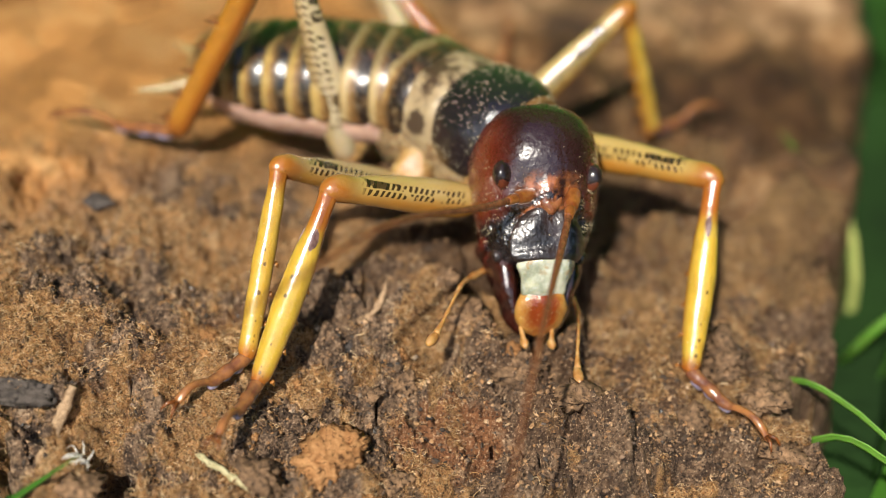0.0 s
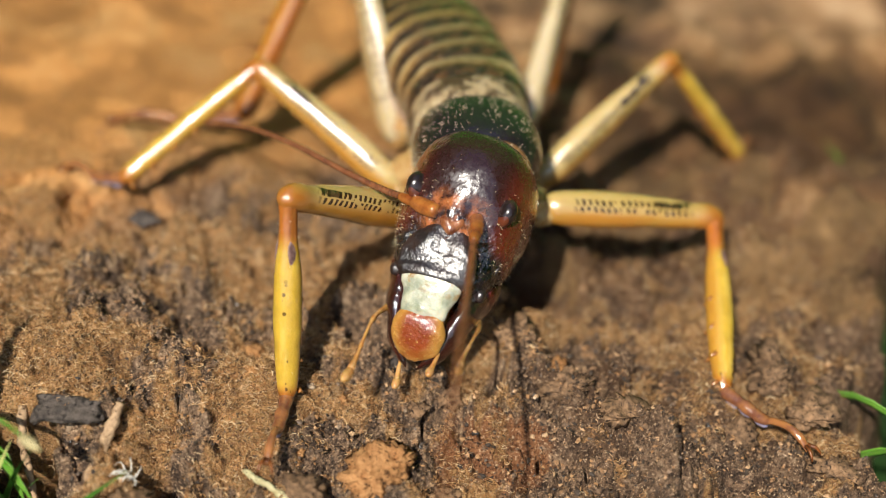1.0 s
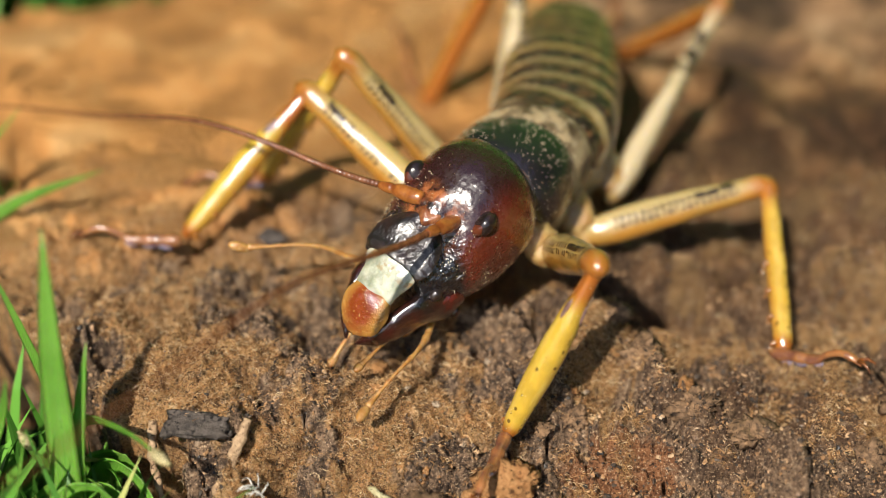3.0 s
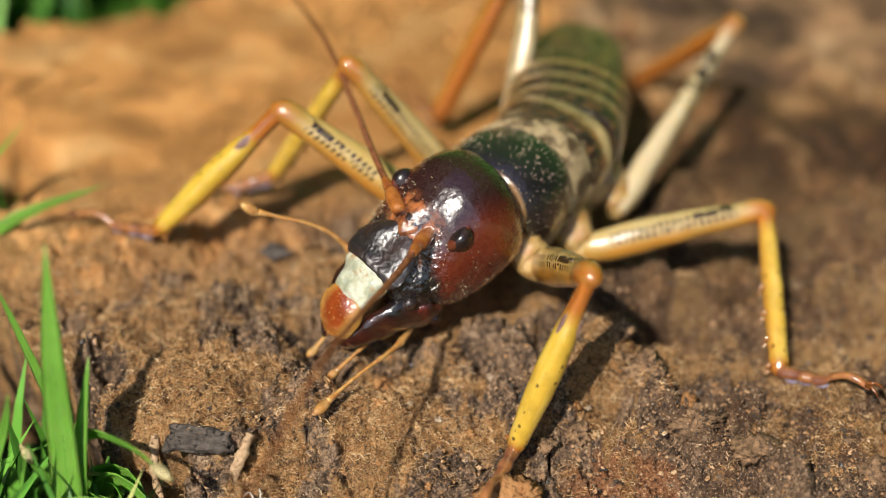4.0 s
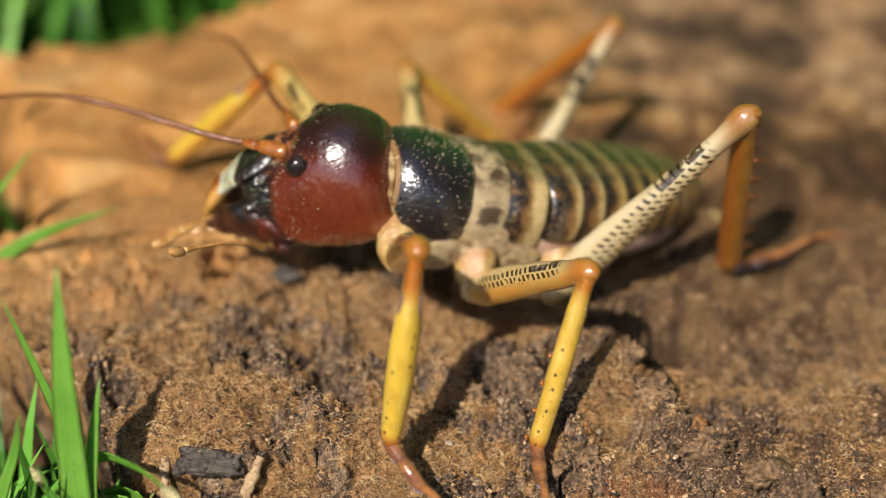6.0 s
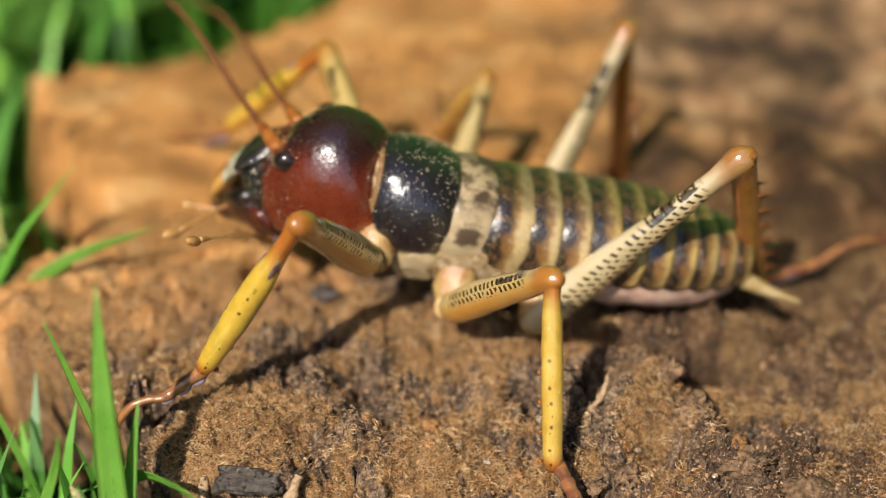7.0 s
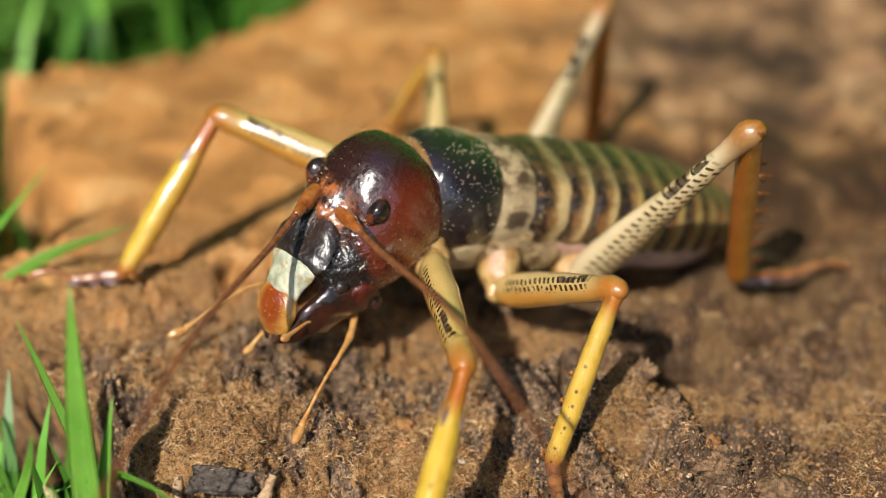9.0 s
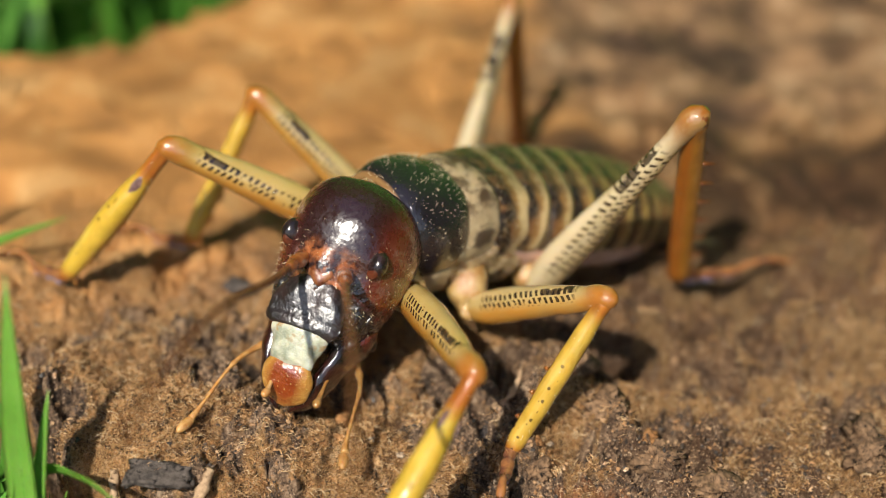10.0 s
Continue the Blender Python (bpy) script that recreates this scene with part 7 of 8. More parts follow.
    walk(PARTS['hind_left_femur'], [
        (0, pose(-0.02050, 0.00760, -0.00700, -10.33, -19.29, 158.01)), (0.2, pose(-0.02050, 0.00760, -0.00700, -7.58, -30.57, 158.54)),
        (0.4, pose(-0.02050, 0.00760, -0.00700, -0.55, -31.91, 162.31)), (0.5, pose(-0.02050, 0.00760, -0.00700, 3.82, -29.50, 162.31)),
        (0.8, pose(-0.02050, 0.00760, -0.00700, -2.13, -30.03, 164.06)), (1, pose(-0.02050, 0.00760, -0.00700, 3.20, -37.45, 156.79)),
        (1.2, pose(-0.02050, 0.00760, -0.00700, -1.94, -30.62, 161.50)), (1.5, pose(-0.02050, 0.00760, -0.00700, 8.23, -52.84, 155.38)),
        (1.7, pose(-0.02050, 0.00760, -0.00700, 6.59, -35.07, 163.92)), (1.8, pose(-0.02050, 0.00760, -0.00700, 4.61, -41.62, 167.75)),
        (2, pose(-0.02050, 0.00760, -0.00700, 4.20, -65.60, 171.72)), (2.2, pose(-0.02050, 0.00760, -0.00700, 6.14, -45.03, 169.00)),
        (2.5, pose(-0.02050, 0.00760, -0.00700, 12.19, -31.05, 173.84)), (4, pose(-0.02050, 0.00760, -0.00700, 9.09, -27.29, -179.56)),
        (4.5, pose(-0.02050, 0.00760, -0.00700, 5.82, -29.16, -172.04)), (5, pose(-0.02050, 0.00760, -0.00700, 51.21, -68.22, 75.44)),
        (5.5, pose(-0.02050, 0.00760, -0.00700, 50.36, -70.07, 99.00)), (5.8, pose(-0.02050, 0.00760, -0.00700, 34.25, -65.65, 131.35)),
        (6, pose(-0.02050, 0.00760, -0.00700, 27.84, -64.83, 146.70)), (6.2, pose(-0.02050, 0.00760, -0.00700, 25.54, -63.14, 153.44)),
        (7.3, pose(-0.02050, 0.00760, -0.00700, 7.42, -62.09, -177.40)), (7.5, pose(-0.02050, 0.00760, -0.00700, 11.35, -65.38, 175.02)),
        (8, pose(-0.02050, 0.00760, -0.00700, 16.98, -71.98, 168.99)), (8.5, pose(-0.02050, 0.00760, -0.00700, 38.21, -66.71, 131.86)),
        (9, pose(-0.02050, 0.00760, -0.00700, 42.95, -68.17, 115.40)), (9.5, pose(-0.02050, 0.00760, -0.00700, 48.59, -66.92, 103.90)),
        (10, pose(-0.02050, 0.00760, -0.00700, 45.35, -70.89, 107.00)),
    ])
    walk(PARTS['hind_left_tibia'], [
        (0, pose(-0.04588, 0.01785, 0.00258, -130.65, 36.52, 5.17)), (0.2, pose(-0.04374, 0.01673, 0.00775, -123.89, 60.58, 20.92)),
        (0.4, pose(-0.04395, 0.01508, 0.00833, -167.24, 73.47, -4.85)), (0.5, pose(-0.04455, 0.01527, 0.00728, -146.76, 77.15, 13.46)),
        (0.8, pose(-0.04464, 0.01449, 0.00751, -160.19, 77.41, 2.17)), (1, pose(-0.04166, 0.01667, 0.01064, 136.31, 82.12, -62.95)),
        (1.2, pose(-0.04417, 0.01552, 0.00777, 166.93, 78.13, -28.94)), (1.5, pose(-0.03642, 0.01490, 0.01611, 147.78, 72.89, -43.43)),
        (1.7, pose(-0.04331, 0.01418, 0.00966, 93.56, 77.14, -94.32)), (1.8, pose(-0.04169, 0.01220, 0.01226, 55.55, 77.35, -129.18)),
        (2, pose(-0.03236, 0.00932, 0.01941, 30.09, 75.91, -145.29)), (2.2, pose(-0.04062, 0.01151, 0.01352, 41.63, 65.84, -137.00)),
        (2.5, pose(-0.04520, 0.01027, 0.00796, 44.15, 41.71, -131.61)), (4, pose(-0.04627, 0.00740, 0.00630, 48.93, 47.59, -121.95)),
        (4.5, pose(-0.04558, 0.00409, 0.00713, 43.65, 49.45, -120.09)), (5, pose(-0.01780, 0.01801, 0.01993, 51.15, 63.18, -165.24)),
        (5.5, pose(-0.02205, 0.01736, 0.02026, 45.31, 62.65, -154.60)), (5.8, pose(-0.02840, 0.01658, 0.01942, 44.50, 59.87, -142.04)),
        (6, pose(-0.03081, 0.01437, 0.01925, 38.11, 52.99, -142.22)), (6.2, pose(-0.03222, 0.01346, 0.01887, 39.93, 51.11, -136.21)),
        (7.3, pose(-0.03406, 0.00699, 0.01863, 23.60, 48.16, -139.86)), (7.5, pose(-0.03253, 0.00865, 0.01936, 24.20, 45.40, -141.98)),
        (8, pose(-0.02931, 0.00931, 0.02058, 20.85, 38.93, -142.89)), (8.5, pose(-0.02815, 0.01614, 0.01964, 34.52, 49.25, -144.90)),
        (9, pose(-0.02512, 0.01734, 0.01992, 32.96, 54.14, -157.20)), (9.5, pose(-0.02323, 0.01864, 0.01968, 36.08, 56.55, -160.04)),
        (10, pose(-0.02328, 0.01668, 0.02040, 28.58, 59.59, -167.80)),
    ])
    walk(PARTS['hind_left_tarsus'], [
        (0, pose(-0.02260, 0.01996, -0.01473, 3.07, -13.67, 122.84)), (0.2, pose(-0.03039, 0.02184, -0.01759, 2.25, -21.28, 134.18)),
        (0.4, pose(-0.03570, 0.01438, -0.01956, -0.94, -18.30, 154.99)), (0.5, pose(-0.03825, 0.01678, -0.02108, 8.40, -16.76, 146.87)),
        (0.8, pose(-0.03831, 0.01473, -0.02088, -1.33, -15.49, 163.35)), (1, pose(-0.03984, 0.01312, -0.01818, 1.52, -13.99, 165.57)),
        (1.2, pose(-0.03893, 0.01262, -0.02070, -4.41, -9.23, 169.15)), (1.5, pose(-0.03021, 0.00901, -0.01169, 0.69, 7.00, 173.83)),
        (1.7, pose(-0.04379, 0.00772, -0.01870, 2.04, -14.79, 176.76)), (1.8, pose(-0.04571, 0.00726, -0.01612, -0.86, -20.90, -179.45)),
        (2, pose(-0.03818, 0.00529, -0.00881, -7.26, -20.55, -171.82)), (2.2, pose(-0.04933, 0.00339, -0.01302, -4.80, -26.53, -170.05)),
        (2.5, pose(-0.05962, -0.00597, -0.01140, -4.17, -14.34, -165.18)), (4, pose(-0.05665, -0.00925, -0.01518, -5.67, -13.59, -155.06)),
        (4.5, pose(-0.05506, -0.01227, -0.01497, -7.77, -13.09, -148.09)), (5, pose(-0.03049, 0.01467, -0.00603, -3.81, 8.15, 163.54)),
        (5.5, pose(-0.03412, 0.01163, -0.00557, 0.39, 1.74, 170.70)), (5.8, pose(-0.03991, 0.00759, -0.00574, 0.39, -3.40, -177.71)),
        (6, pose(-0.04465, 0.00364, -0.00398, -0.60, -15.97, -174.40)), (6.2, pose(-0.04541, 0.00082, -0.00377, -0.63, -16.50, -171.30)),
        (7.3, pose(-0.04889, -0.00553, -0.00304, -10.38, -23.61, -156.25)), (7.5, pose(-0.04863, -0.00393, -0.00135, -10.79, -22.97, -158.56)),
        (8, pose(-0.04735, -0.00434, 0.00230, -14.22, -27.39, -156.54)), (8.5, pose(-0.04369, 0.00522, -0.00240, -6.50, -8.54, -173.05)),
        (9, pose(-0.04083, 0.01074, -0.00366, -6.09, -7.87, 176.16)), (9.5, pose(-0.03831, 0.01316, -0.00459, -5.30, -10.17, 172.37)),
        (10, pose(-0.03767, 0.01357, -0.00468, -4.85, -6.26, 165.52)),
    ])
    walk(PARTS['hind_right_femur'], [
        (0, pose(-0.02050, -0.00760, -0.00700, -17.44, -78.05, -145.40)), (0.2, pose(-0.02050, -0.00760, -0.00700, 18.97, -58.41, 175.86)),
        (0.4, pose(-0.02050, -0.00760, -0.00700, 24.56, -25.78, -176.59)), (0.5, pose(-0.02050, -0.00760, -0.00700, 32.72, -37.26, 171.13)),
        (0.8, pose(-0.02050, -0.00760, -0.00700, 21.33, -23.54, -171.06)), (1, pose(-0.02050, -0.00760, -0.00700, 25.84, -55.41, -162.90)),
        (1.2, pose(-0.02050, -0.00760, -0.00700, 22.95, -24.76, -166.83)), (1.5, pose(-0.02050, -0.00760, -0.00700, 29.21, -51.04, -157.81)),
        (1.7, pose(-0.02050, -0.00760, -0.00700, -10.47, -78.16, -101.04)), (1.8, pose(-0.02050, -0.00760, -0.00700, -28.43, -76.55, -72.02)),
        (2, pose(-0.02050, -0.00760, -0.00700, -11.63, -64.11, -130.55)), (2.2, pose(-0.02050, -0.00760, -0.00700, 4.34, -49.19, -150.94)),
        (2.5, pose(-0.02050, -0.00760, -0.00700, 8.96, -44.48, -157.99)), (4, pose(-0.02050, -0.00760, -0.00700, 6.89, -58.94, -152.69)),
        (4.5, pose(-0.02050, -0.00760, -0.00700, 5.60, -59.05, -145.38)), (5, pose(-0.02050, -0.00760, -0.00700, 8.76, -44.43, -143.54)),
        (5.5, pose(-0.02050, -0.00760, -0.00700, -32.10, -19.98, -11.56)), (5.8, pose(-0.02050, -0.00760, -0.00700, 15.22, -51.05, -144.25)),
        (6, pose(-0.02050, -0.00760, -0.00700, 3.81, -45.66, -135.07)), (6.2, pose(-0.02050, -0.00760, -0.00700, -13.56, -51.13, -125.98)),
        (7.3, pose(-0.02050, -0.00760, -0.00700, -20.20, -43.44, -110.78)), (7.5, pose(-0.02050, -0.00760, -0.00700, -21.83, -49.02, -113.77)),
        (8, pose(-0.02050, -0.00760, -0.00700, -30.28, -57.42, -107.83)), (8.5, pose(-0.02050, -0.00760, -0.00700, -20.79, -44.27, -124.93)),
        (9, pose(-0.02050, -0.00760, -0.00700, -21.25, -40.67, -133.33)), (9.5, pose(-0.02050, -0.00760, -0.00700, -23.14, -39.53, -132.31)),
        (10, pose(-0.02050, -0.00760, -0.00700, -21.08, -38.61, -136.56)),
    ])
    walk(PARTS['hind_right_tibia'], [
        (0, pose(-0.02544, -0.01101, 0.02137, 28.56, 63.32, -131.66)), (0.2, pose(-0.03565, -0.00650, 0.01770, 60.98, 62.88, -94.25)),
        (0.4, pose(-0.04657, -0.00915, 0.00561, 90.44, 34.14, -45.91)), (0.5, pose(-0.04330, -0.00404, 0.01056, 78.91, 37.85, -62.93)),
        (0.8, pose(-0.04676, -0.01173, 0.00458, 101.41, 36.26, -34.44)), (1, pose(-0.03623, -0.01244, 0.01688, 72.76, 55.85, -50.86)),
        (1.2, pose(-0.04614, -0.01360, 0.00515, 98.64, 35.70, -29.50)), (1.5, pose(-0.03738, -0.01449, 0.01555, 76.41, 48.98, -36.76)),
        (1.7, pose(-0.02164, -0.01344, 0.02138, 37.31, 63.32, -66.46)), (1.8, pose(-0.01842, -0.01402, 0.02120, 8.29, 67.87, -87.11)),
        (2, pose(-0.02873, -0.01722, 0.01909, 10.36, 75.25, -124.39)), (2.2, pose(-0.03707, -0.01681, 0.01495, 21.26, 69.19, -115.54)),
        (2.5, pose(-0.03968, -0.01536, 0.01332, 57.22, 70.25, -81.33)), (4, pose(-0.03379, -0.01446, 0.01784, 97.94, 69.50, -34.85)),
        (4.5, pose(-0.03277, -0.01607, 0.01787, 103.63, 67.34, -20.66)), (5, pose(-0.03715, -0.01991, 0.01330, 77.94, 65.02, -40.07)),
        (5.5, pose(0.00620, -0.01306, 0.00291, -96.69, 15.18, -158.49)), (5.8, pose(-0.03530, -0.01825, 0.01555, 66.08, 53.25, -43.90)),
        (6, pose(-0.03485, -0.02191, 0.01374, 44.96, 51.94, -78.59)), (6.2, pose(-0.03119, -0.02233, 0.01558, -14.95, 67.96, -149.05)),
        (7.3, pose(-0.02797, -0.02729, 0.01294, -39.71, 70.20, -160.12)), (7.5, pose(-0.02817, -0.02501, 0.01489, -37.16, 69.94, -161.58)),
        (8, pose(-0.02528, -0.02247, 0.01744, -39.99, 66.06, -163.49)), (8.5, pose(-0.03239, -0.02462, 0.01324, -39.82, 73.64, -177.46)),
        (9, pose(-0.03559, -0.02360, 0.01190, -48.12, 72.80, 163.87)), (9.5, pose(-0.03555, -0.02414, 0.01146, -57.88, 70.89, 152.48)),
        (10, pose(-0.03695, -0.02318, 0.01110, -50.28, 68.49, 157.36)),
    ])
    walk(PARTS['hind_right_tarsus'], [
        (0, pose(-0.03413, -0.02077, -0.00462, 2.70, 8.10, -162.20)), (0.2, pose(-0.03663, -0.01973, -0.00819, -0.90, 8.30, -150.70)),
        (0.4, pose(-0.02982, -0.02644, -0.01071, 1.30, 12.10, -127.20)), (0.5, pose(-0.03285, -0.02449, -0.00729, 3.70, 1.90, -130.40)),
        (0.8, pose(-0.02742, -0.02500, -0.01263, 2.10, 12.20, -113.80)), (1, pose(-0.02593, -0.02511, -0.00720, 2.00, 10.70, -106.30)),
        (1.2, pose(-0.02558, -0.02523, -0.01183, 6.50, 17.60, -98.30)), (1.5, pose(-0.02209, -0.02591, -0.00640, 4.40, 12.60, -93.30)),
        (1.7, pose(-0.01642, -0.02541, -0.00461, 2.00, 13.00, -93.80)), (1.8, pose(-0.01786, -0.02496, -0.00574, -3.10, 20.00, -90.60)),
        (2, pose(-0.03292, -0.02333, -0.00904, -8.53, 4.74, -142.60)), (2.2, pose(-0.04153, -0.02613, -0.01224, -7.42, -19.82, -137.88)),
        (2.5, pose(-0.03820, -0.02507, -0.01406, -4.91, -20.62, -138.70)), (4, pose(-0.02543, -0.02029, -0.00941, -4.60, 10.50, -131.40)),
        (4.5, pose(-0.02228, -0.02003, -0.00897, -6.10, 12.50, -126.00)), (5, pose(-0.02776, -0.02781, -0.01307, -7.35, -12.42, -111.25)),
        (5.5, pose(-0.01992, -0.02336, -0.00471, -9.79, 8.49, -107.88)), (5.8, pose(-0.02276, -0.03032, -0.00776, -10.23, -11.38, -92.50)),
        (6, pose(-0.03130, -0.03949, -0.00916, -1.66, -40.62, -171.10)), (6.2, pose(-0.04056, -0.02794, -0.01139, -22.80, -48.62, -92.35)),
        (7.3, pose(-0.03724, -0.03064, -0.01443, -26.34, -43.88, -89.45)), (7.5, pose(-0.03763, -0.02816, -0.01243, -28.95, -43.47, -90.29)),
        (8, pose(-0.03660, -0.02582, -0.00915, -36.88, -40.36, -85.17)), (8.5, pose(-0.04058, -0.02499, -0.01467, -24.78, -40.22, -105.45)),
        (9, pose(-0.04386, -0.02121, -0.01589, -22.41, -40.07, -119.27)), (9.5, pose(-0.04400, -0.01974, -0.01603, -21.26, -39.35, -124.73)),
        (10, pose(-0.04680, -0.01908, -0.01597, -17.03, -38.07, -136.83)),
    ])
    walk(PARTS['antenna_left'], [
        (0, pose(0.01000, -0.00450, 0.00070, -2.90, -2.80, -57.10)), (0.2, pose(0.01020, -0.00420, 0.00040, -2.30, 3.90, -53.30)),
        (0.4, pose(0.01030, -0.00290, 0.00260, 1.00, 4.30, -28.40)), (0.5, pose(0.00950, -0.00460, 0.00320, -8.10, 3.30, -29.50)),
        (0.8, pose(0.01090, -0.00150, 0.00030, 1.20, -4.50, -16.00)), (1, pose(0.01040, -0.00190, 0.00290, -1.60, -7.00, -10.30)),
        (1.2, pose(0.01020, -0.00260, 0.00330, 3.00, -10.20, 0.40)), (1.5, pose(0.01030, -0.00080, 0.00380, -0.00, -0.40, -15.00)),
        (1.7, pose(0.01040, 0.00030, 0.00340, -1.30, -6.50, -22.10)), (1.8, pose(0.01090, 0.00040, 0.00120, -0.60, -4.80, -25.50)),
        (2, pose(0.01090, -0.00110, 0.00090, 2.90, 2.80, -27.20)), (2.2, pose(0.01070, -0.00060, 0.00250, 0.30, 2.80, -24.10)),
        (2.5, pose(0.01040, 0.00060, 0.00360, 2.00, -9.60, -21.30)), (4, pose(0.01070, -0.00040, 0.00260, 5.60, -3.10, 12.10)),
        (4.5, pose(0.01060, -0.00010, 0.00290, 7.60, -15.60, -9.20)), (5, pose(0.01074, -0.00138, 0.00211, -2.65, 18.93, -64.61)),
        (5.5, pose(0.01059, -0.00249, 0.00135, -9.10, 31.06, -63.70)), (5.8, pose(0.01067, -0.00203, 0.00169, -10.01, 22.84, -58.60)),
        (6, pose(0.01060, -0.00274, 0.00147, -15.32, 15.35, -45.58)), (6.2, pose(0.01073, -0.00192, 0.00168, -14.56, 6.18, -45.36)),
        (7.3, pose(0.01074, -0.00178, 0.00135, -14.64, 4.13, -67.25)), (7.5, pose(0.01087, -0.00135, 0.00056, -16.42, 42.78, -42.27)),
        (8, pose(0.01057, 0.00248, -0.00162, 22.88, -33.01, 118.32)), (8.5, pose(0.00950, 0.00546, -0.00003, 20.59, -35.39, 98.75)),
        (9, pose(0.00970, 0.00527, 0.00050, 16.72, -9.81, 88.17)), (9.5, pose(0.00893, 0.00603, 0.00197, 17.57, -2.83, 58.93)),
        (10, pose(0.00859, 0.00692, 0.00025, 15.30, -19.25, 49.18)),
    ])
    walk(PARTS['antenna_right'], [
        (0, pose(0.00710, -0.00830, 0.00130, -1.90, -19.20, -81.80)), (0.2, pose(0.00740, -0.00810, 0.00110, -2.60, -16.40, -62.20)),
        (0.4, pose(0.00800, -0.00710, 0.00270, 1.40, -18.30, -44.90)), (0.5, pose(0.00640, -0.00820, 0.00350, -7.20, -23.10, -49.30)),
        (0.8, pose(0.00920, -0.00590, 0.00100, 2.70, -26.70, -56.20)), (1, pose(0.00840, -0.00620, 0.00330, 2.50, 11.30, -138.90)),
        (1.2, pose(0.00800, -0.00690, 0.00310, 2.30, 16.40, -138.30)), (1.5, pose(0.00870, -0.00530, 0.00400, 4.40, 28.30, -129.50)),
        (1.7, pose(0.00920, -0.00430, 0.00420, 2.70, -12.00, -122.60)), (1.8, pose(0.00990, -0.00420, 0.00220, -2.30, -12.80, -145.80)),
        (2, pose(0.00940, -0.00560, 0.00120, -8.30, 5.00, -121.70)), (2.2, pose(0.00930, -0.00520, 0.00290, -7.30, -9.70, -135.50)),
        (2.5, pose(0.00930, -0.00410, 0.00430, -2.90, 11.90, -84.20)), (4, pose(0.00930, -0.00490, 0.00340, -4.40, -3.10, -129.00)),
        (4.5, pose(0.00930, -0.00460, 0.00350, -6.50, 0.20, -132.10)), (5, pose(0.00896, -0.00579, 0.00254, -7.75, -10.44, -122.75)),
        (5.5, pose(0.00842, -0.00669, 0.00196, -9.65, -4.36, -108.54)), (5.8, pose(0.00864, -0.00632, 0.00267, -6.24, 7.28, -97.43)),
        (6, pose(0.00823, -0.00674, 0.00276, -11.07, 9.82, -91.94)), (6.2, pose(0.00866, -0.00611, 0.00287, -11.98, 3.40, -69.58)),
        (7.3, pose(0.00884, -0.00611, 0.00227, -15.39, 13.29, -72.96)), (7.5, pose(0.00930, -0.00567, 0.00151, -19.78, 10.09, -81.49)),
        (8, pose(0.01066, -0.00222, -0.00112, -14.22, 33.57, -39.44)), (8.5, pose(0.01091, 0.00087, -0.00025, 17.65, -4.59, 48.38)),
        (9, pose(0.01101, 0.00067, -0.00007, 16.84, 13.62, 45.05)), (9.5, pose(0.01083, 0.00164, 0.00132, -18.88, 50.03, -81.94)),
        (10, pose(0.01069, 0.00263, -0.00018, 13.84, -11.37, 32.63)),
    ])
    walk(PARTS['outer_palp_left'], [
        (0, pose(-0.00070, 0.00040, -0.00730, 0.70, -32.70, -2.00)), (0.2, pose(-0.00040, -0.00020, -0.00790, 0.10, -35.80, 0.80)),
        (0.4, pose(-0.00000, -0.00080, -0.00850, -0.70, -38.80, 3.90)), (0.5, pose(0.00020, -0.00110, -0.00880, -1.20, -40.30, 5.50)),
        (0.8, pose(0.00090, -0.00190, -0.00960, -3.20, -44.70, 10.90)), (1, pose(0.00140, -0.00250, -0.01010, -4.90, -47.40, 14.80)),
        (1.2, pose(0.00120, -0.00280, -0.00950, -4.80, -44.30, 15.80)), (1.5, pose(0.00100, -0.00310, -0.00850, -4.40, -39.60, 17.00)),
        (1.7, pose(0.00100, -0.00330, -0.00790, -4.00, -36.50, 17.80)), (1.8, pose(0.00090, -0.00350, -0.00750, -3.80, -34.90, 18.10)),
        (2, pose(0.00090, -0.00370, -0.00690, -3.40, -31.80, 18.80)), (2.2, pose(0.00070, -0.00370, -0.00570, -2.40, -26.20, 18.10)),
        (2.5, pose(0.00070, -0.00360, -0.00390, -0.90, -17.90, 17.20)), (4, pose(0.00040, -0.00330, -0.00490, -1.50, -22.60, 15.80)),
        (4.5, pose(0.00050, -0.00340, -0.00430, -1.20, -19.90, 16.30)), (5, pose(0.00480, -0.00760, -0.00710, -10.10, -33.90, 46.10)),
        (5.5, pose(0.00690, -0.00890, -0.00290, -1.30, -13.50, 53.60)), (5.8, pose(0.00650, -0.00880, -0.00300, -1.60, -14.30, 52.00)),
        (6, pose(0.00894, -0.00896, -0.00774, -19.98, -39.52, 71.76)), (6.2, pose(0.00817, -0.00870, -0.00796, -19.19, -40.49, 67.54)),
        (7.3, pose(0.01431, -0.00888, -0.00779, -36.03, -40.36, 104.07)), (7.5, pose(0.01241, -0.00843, -0.00980, -45.55, -49.75, 99.77)),
        (8, pose(0.00400, -0.00730, -0.00420, -3.20, -20.00, 39.80)), (8.5, pose(0.00340, -0.00690, -0.00450, -3.40, -21.20, 37.00)),
        (9, pose(0.00200, -0.00490, -0.00140, 1.10, -6.30, 24.40)), (9.5, pose(0.00180, -0.00240, 0.00160, 2.00, 8.70, 12.20)),
        (10, pose(0.00200, -0.00510, -0.00720, -5.80, -33.90, 27.70)),
    ])
